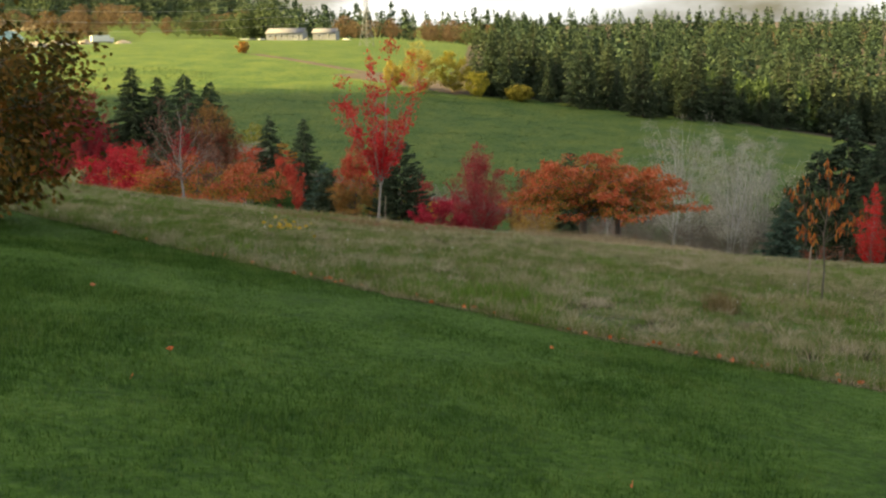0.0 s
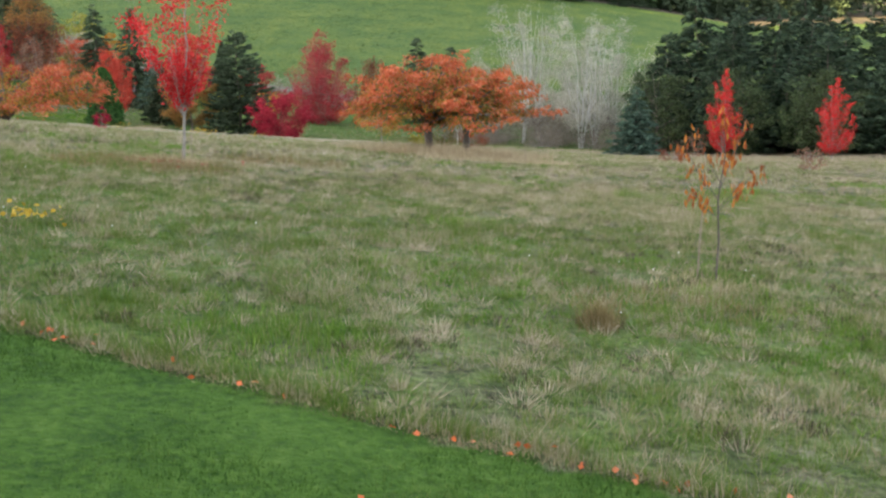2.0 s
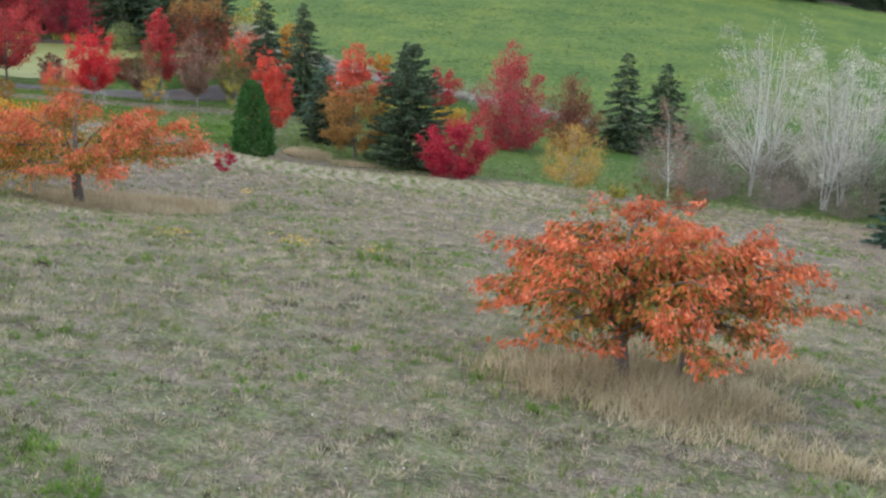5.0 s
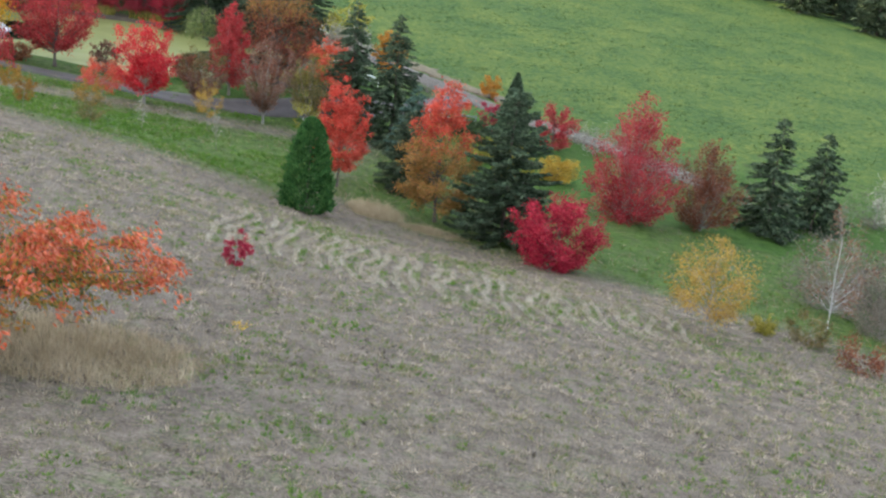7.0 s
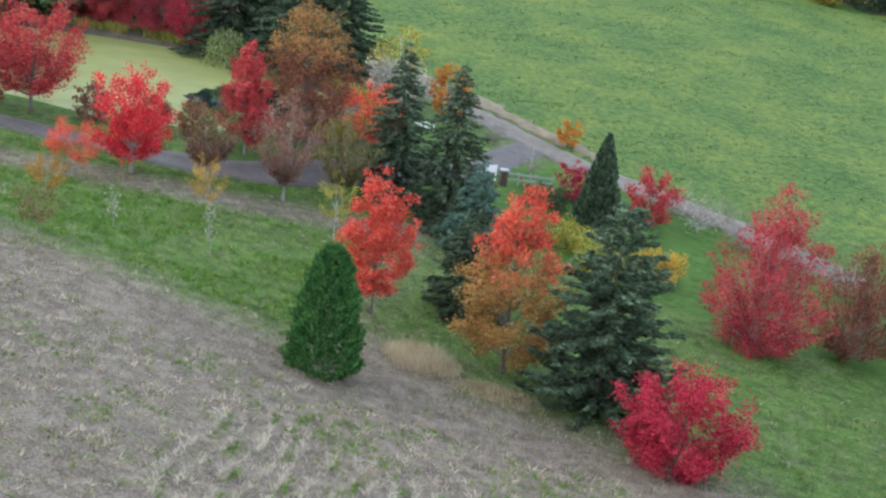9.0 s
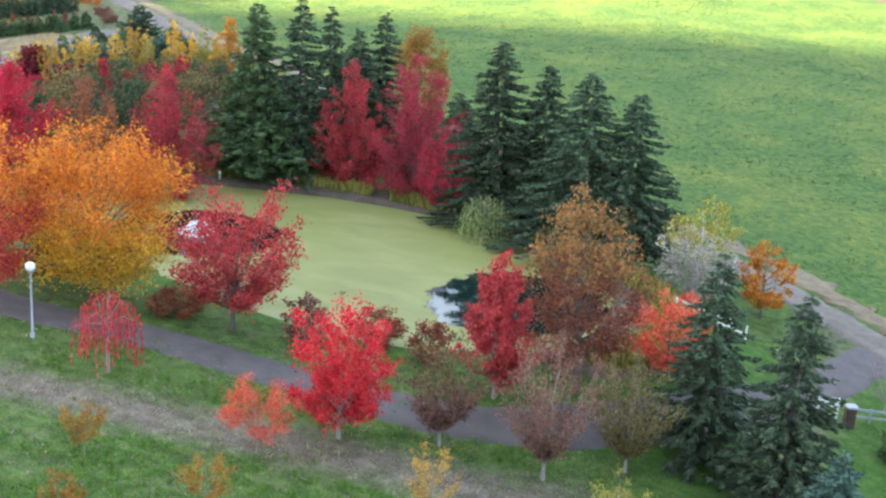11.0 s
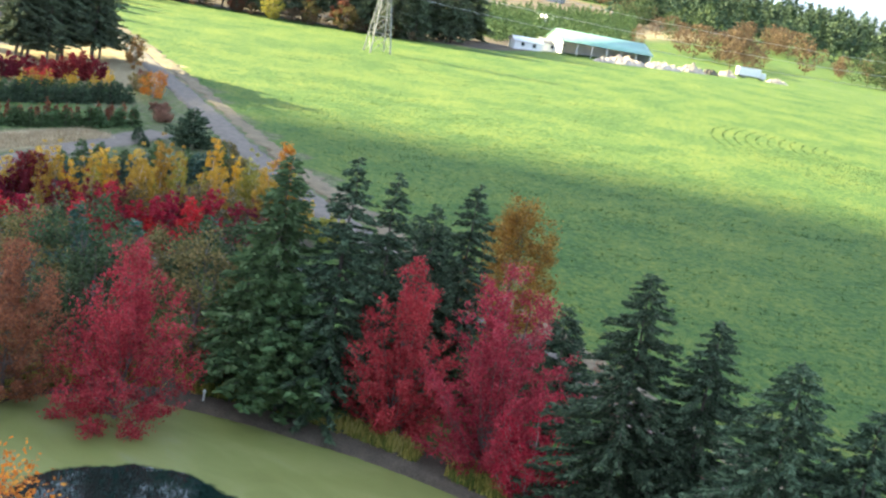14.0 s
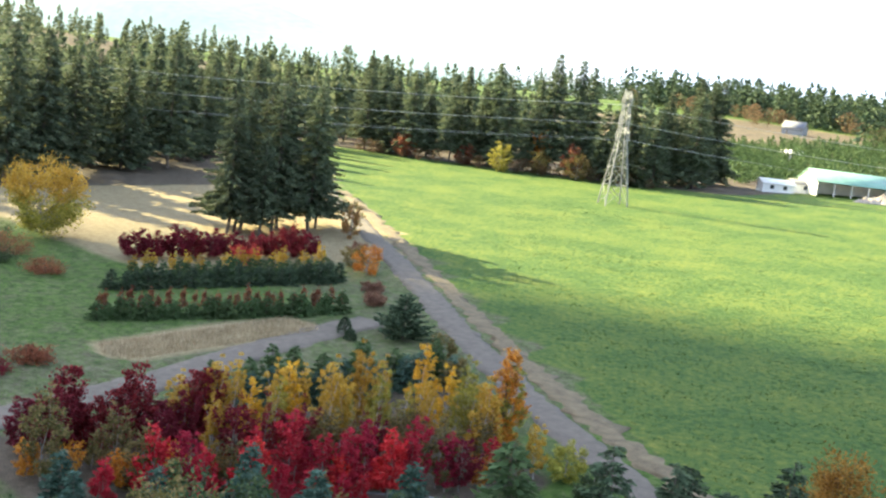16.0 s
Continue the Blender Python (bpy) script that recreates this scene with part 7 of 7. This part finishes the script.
def dry_patch(x, y, rx, ry, n, seed, tall=0.55):
    r = np.random.default_rng(seed)
    a, q = r.uniform(0, 6.283, n), np.sqrt(r.uniform(0, 1, n))
    px, py = x + np.cos(a) * q * rx, y + np.sin(a) * q * ry
    return [(u, v, ground(u, v), tall * (1.2 - 0.5 * w)) for u, v, w in zip(px, py, q)]


s = dry_patch(6.6, 48.6, 3.6, 2.6, 900, 1, 0.5) + dry_patch(8.9, 52.5, 3.2, 2.0, 500, 2, 0.45) + dry_patch(-13.6, 76.6, 4.6, 3.4, 1300, 3, 0.55)
s += dry_patch(10.0, 44.4, 1.0, 0.6, 110, 4, 0.3) + dry_patch(8.0, 45.6, 2.4, 1.0, 130, 5, 0.28) + dry_patch(-1.9, 31.5, 0.9, 0.7, 90, 6, 0.28)
s += dry_patch(-12.8, 120.5, 1.9, 1.6, 420, 7, 0.8) + dry_patch(-8.6, 119.4, 2.4, 1.0, 300, 8, 0.4) + dry_patch(6.4, 18.6, 0.9, 0.5, 40, 9, 0.13)
turf("dry_grass", s, 6, 1.0, 0.026, STRAW_BLADE, "tall straw-coloured grass under the trees", 5, 0.75, np.zeros(len(s)))
r = np.random.default_rng(21)
s = dry_patch(-2.4, 30.1, 2.2, 1.6, 260, 30, 0.30) + dry_patch(0.6, 35.0, 1.8, 1.2, 120, 31, 0.26) + dry_patch(5.5, 17.2, 1.6, 0.9, 90, 32, 0.15)
turf("seed_heads", s, 7, 1.0, 0.016, RUSH_BLADE, "brown seeding grass round the maple", 33, 0.6, np.ones(len(s)) * 0.5)
s = [(4.2 + r.normal(0, 0.09), 15.8 + r.normal(0, 0.09)) for _ in range(60)]
s = [(x, y, ground(x, y), 0.9) for x, y in s]
turf("rush_tuft", s, 8, 0.36, 0.012, RUSH_BLADE, "brown tuft of rushes in the meadow", 6, 0.35, np.zeros(len(s)))

# mown lines left on the lower meadow: bowed swaths side by side, with green between
s, g = [], []
for k in range(29):
    x0 = -15.5 + 0.86 * k + r.normal(0, 0.12)
    y0 = 95.0 + 0.34 * max(0.0, x0 + 6.0) + r.normal(0, 0.4)
    bow, run = r.uniform(0.35, 0.6), 11.0 - 0.16 * k
    for t in np.arange(0, 1, 0.10 / run):
        if math.sin(23 * t + 5 * k) + math.sin(61 * t + k * k) < -0.55:
            continue
        x = x0 - 1.9 * t + bow * (0.7 * math.sin(2 * math.pi * t + 2.6) + 0.25 * math.sin(9 * t + k)) + r.normal(0, 0.045)
        y = y0 + run * t
        s.append((x, y, ground(x, y), r.uniform(0.6, 1.15)))
        if math.sin(9 * t + 2.4 * k) > 0.25 and r.random() < 0.8:
            gx = x + r.uniform(0.14, 0.42)
            g.append((gx, y, ground(gx, y), r.uniform(0.5, 1.0)))
turf("hay_lines", s, 9, 0.25, 0.034, HAY_BLADE, "pale curved lines of mown hay", 7, 1.0, np.zeros(len(s)))
turf("weeds", g, 7, 0.2, 0.045, WEED_BLADE, "fresh green weeds between the hay lines", 27, 0.9, np.zeros(len(g)))
# lush tufts on the strip of young trees
x, y = r.uniform(-52, -16, 14000), r.uniform(113, 142, 14000)
ok = (lay(x, y, LAND["c"])[:, 1] < 0.35) & (ripple(x, y, 0.3, 12) + 0.7 * ripple(x, y, 1.1, 13) > -0.1)
s = np.column_stack([x, y, lay(x, y, LAND["z"]), r.uniform(0.5, 1.1, len(x))])[ok]
turf("weeds", s, 6, 0.2, 0.06, WEED_BLADE, "lush green grass round the young trees", 29, 0.9, np.zeros(len(s)))

# cut stalks in rows on the tan plot beside the side road
s = []
for k in range(20):
    for t in np.arange(0, 27, 0.16):
        x, y = -145.6 + 0.62 * k + r.normal(0, 0.06), 200.5 + t
        if lay(np.array([x]), np.array([y]), LAND["c"])[0, 3] > 0.6:
            s.append((x, y, ground(x, y), r.uniform(0.5, 1.2)))
turf("stubble", s, 3, 0.55, 0.09, STRAW_BLADE, "rows of dry reddish tan cut stalks", 44, 0.35, np.zeros(len(s)) - 0.2)
# reeds on the pond's far bank, and the young crop
s = []
for _ in range(4200):
    a, q = r.uniform(-0.35, 3.5), r.uniform(1.03, 1.13)
    u, v = q * PA * math.cos(a), q * PB * math.sin(a)
    x, y = PX + u * PC - v * PS, PY + u * PS + v * PC
    if math.sin(a * 9) + math.sin(a * 23) > -1.3:
        s.append((x, y, ground(x, y), r.uniform(0.5, 1.1)))
REED = grass_mat("reeds", ((0.10, 0.14, 0.03), (0.20, 0.20, 0.04)), (0.38, 0.32, 0.07), (0.45, 0.38, 0.14), 0.35, 0.5)
turf("reeds", s, 6, 1.0, 0.15, REED, "yellow-green reeds along the pond's edge", 8, 0.35, np.zeros(len(s)))
x, y = r.uniform(-150, 40, 42000), r.uniform(172, 300, 42000)
ok = (lay(x, y, LAND["c"])[:, 2] > 0.9) & (ripple(0.8 * x + 0.6 * y, 4 * (0.8 * y - 0.6 * x), 0.3, 5) > 0.1)
x, y = x[ok], y[ok]
s = np.column_stack([x, y, lay(x, y, LAND["z"]), r.uniform(0.5, 1.1, len(x))])
turf("young_crop", s, 3, 0.2, 0.11, CROP_BLADE, "tufts of the young green crop", 9, 0.6, np.zeros(len(s)))


def rut(radius, a0, a1, seed):
    """One curved wheel mark pressed into the crop: dark torn tufts along an arc."""
    q = np.random.default_rng(seed)
    out = []
    for a in np.arange(a0, a1, 0.45 / radius):
        if q.random() < 0.35:
            continue
        x, y = -66.0 + radius * math.cos(a) + q.normal(0, 0.08), 350.0 + radius * math.sin(a) + q.normal(0, 0.08)
        out.append((x, y, ground(x, y), q.uniform(0.4, 0.9)))
    return out


RUTS = [p for k in range(11) for p in rut(13.0 + 2.1 * k, 3.05, 4.9, k)]
DARKCROP = grass_mat("torn_crop", ((0.03, 0.06, 0.02), (0.045, 0.085, 0.028)), (0.07, 0.11, 0.04), (0.10, 0.13, 0.05), 0.2, 0.6)
x, y = r.uniform(-200, 30, 130000), r.uniform(174, 345, 130000)
ok = (lay(x, y, LAND["c"])[:, 2] > 0.9) & (ripple(0.8 * x + 0.6 * y, 4 * (0.8 * y - 0.6 * x), 0.35, 15) + 0.35 * ripple(x, y, 0.05, 16) > 0.46)
s = np.column_stack([x, y, lay(x, y, LAND["z"]), r.uniform(0.5, 1.1, len(x))])[ok]
turf("torn_crop", s, 3, 0.13, 0.1, DARKCROP, "dark torn tufts along the crop's rows", 34, 1.0, np.zeros(len(s)))
turf("wheel_marks", RUTS, 3, 0.26, 0.2, DARKCROP, "curved dark wheel marks in the green crop", 12, 0.7, np.zeros(len(RUTS)))


def litter(name, spots, mat, size, label, category, seed):
    r = np.random.default_rng(seed)
    n = len(spots)
    C = np.array([(x, y, ground(x, y) + z) for x, y, z in spots])
    D = np.column_stack([r.normal(size=(n, 2)), r.normal(0, 0.25, n)])
    tagged(new(name, mesh_of(name, *blades(C, D, size, size * 0.75, r, 0.2), mat)), label, category, kind="stuff")


s = [(x, lawn_edge(x) + 0.10 + 0.07 * math.sin(x * 3.1) + abs(r.normal(0, 0.16))) for x in r.uniform(-9, 13, 1500)]
turf("edge_grass", [(x, y, ground(x, y), r.uniform(0.5, 1.3)) for x, y in s], 9, 0.17, 0.009, MEADOW_BLADE, "longer uncut grass along the lawn's edge", 46, 0.7, r.normal(0.25, 0.5, len(s)))
# dark blades imitate the shade under the taller grass at the lawn's edge
s = [(x, lawn_edge(x) + r.normal(-0.02, 0.05)) for x in r.uniform(-9, 13, 900)]
turf("dead_stems", [(x, y, ground(x, y), 0.7) for x, y in s], 5, 0.05, 0.014, THATCH_SHADE_BLADE, "dark blades painted as the meadow's shade where the mowing ends", 47, 1.4, np.zeros(len(s)))
s = [(x, lawn_edge(x) + 0.06 * math.sin(x * 2.3) + abs(r.normal(0, 0.1))) for x in r.uniform(-8, 11, 800)]
turf("clippings", [(x, y, ground(x, y), 0.8) for x, y in s], 5, 0.06, 0.016, STRAW_BLADE, "thin line of dry clippings along the lawn's edge", 28, 1.6, np.zeros(len(s)) - 0.3)
s = [(x, lawn_edge(x) + r.normal(0.05, 0.12), 0.05) for x in r.uniform(-5, 6, 60)] + [(r.uniform(-5, 5), r.uniform(4, 12), 0.05) for _ in range(10)]
litter("fallen_leaves", s, CHERRY_OUT, 0.07, "fallen orange leaves along the lawn's edge", "leaves", 3)
s = [(r.normal(-1.9, 0.6), r.normal(31.4, 0.6), 0.10) for _ in range(60)]
litter("fallen_leaves", s, CRIMSON, 0.08, "fallen red leaves under the maple", "leaves", 4)
s = [(r.normal(cx, sx), r.normal(cy, sx), 0.2 + r.uniform(0, 0.25)) for cx, cy, sx, n in ((-3.5, 63.1, 0.35, 70), (-7.2, 61.0, 0.4, 40), (-0.9, 63.5, 0.3, 25), (-2.6, 19.2, 0.2, 30), (-9.6, 82.5, 0.25, 50)) for _ in range(n)]
litter("ragwort", s, GOLD, 0.09, "yellow flower heads in the meadow", "flowers", 5)
s = [(r.uniform(-8, 9), r.uniform(15, 60), 0.18) for _ in range(120)] + [(r.normal(1.5, 0.6), r.normal(40, 0.8), 0.15) for _ in range(20)]
litter("daisies", s, WHITE_PAINT, 0.035, "small white flowers in the meadow", "flowers", 6)
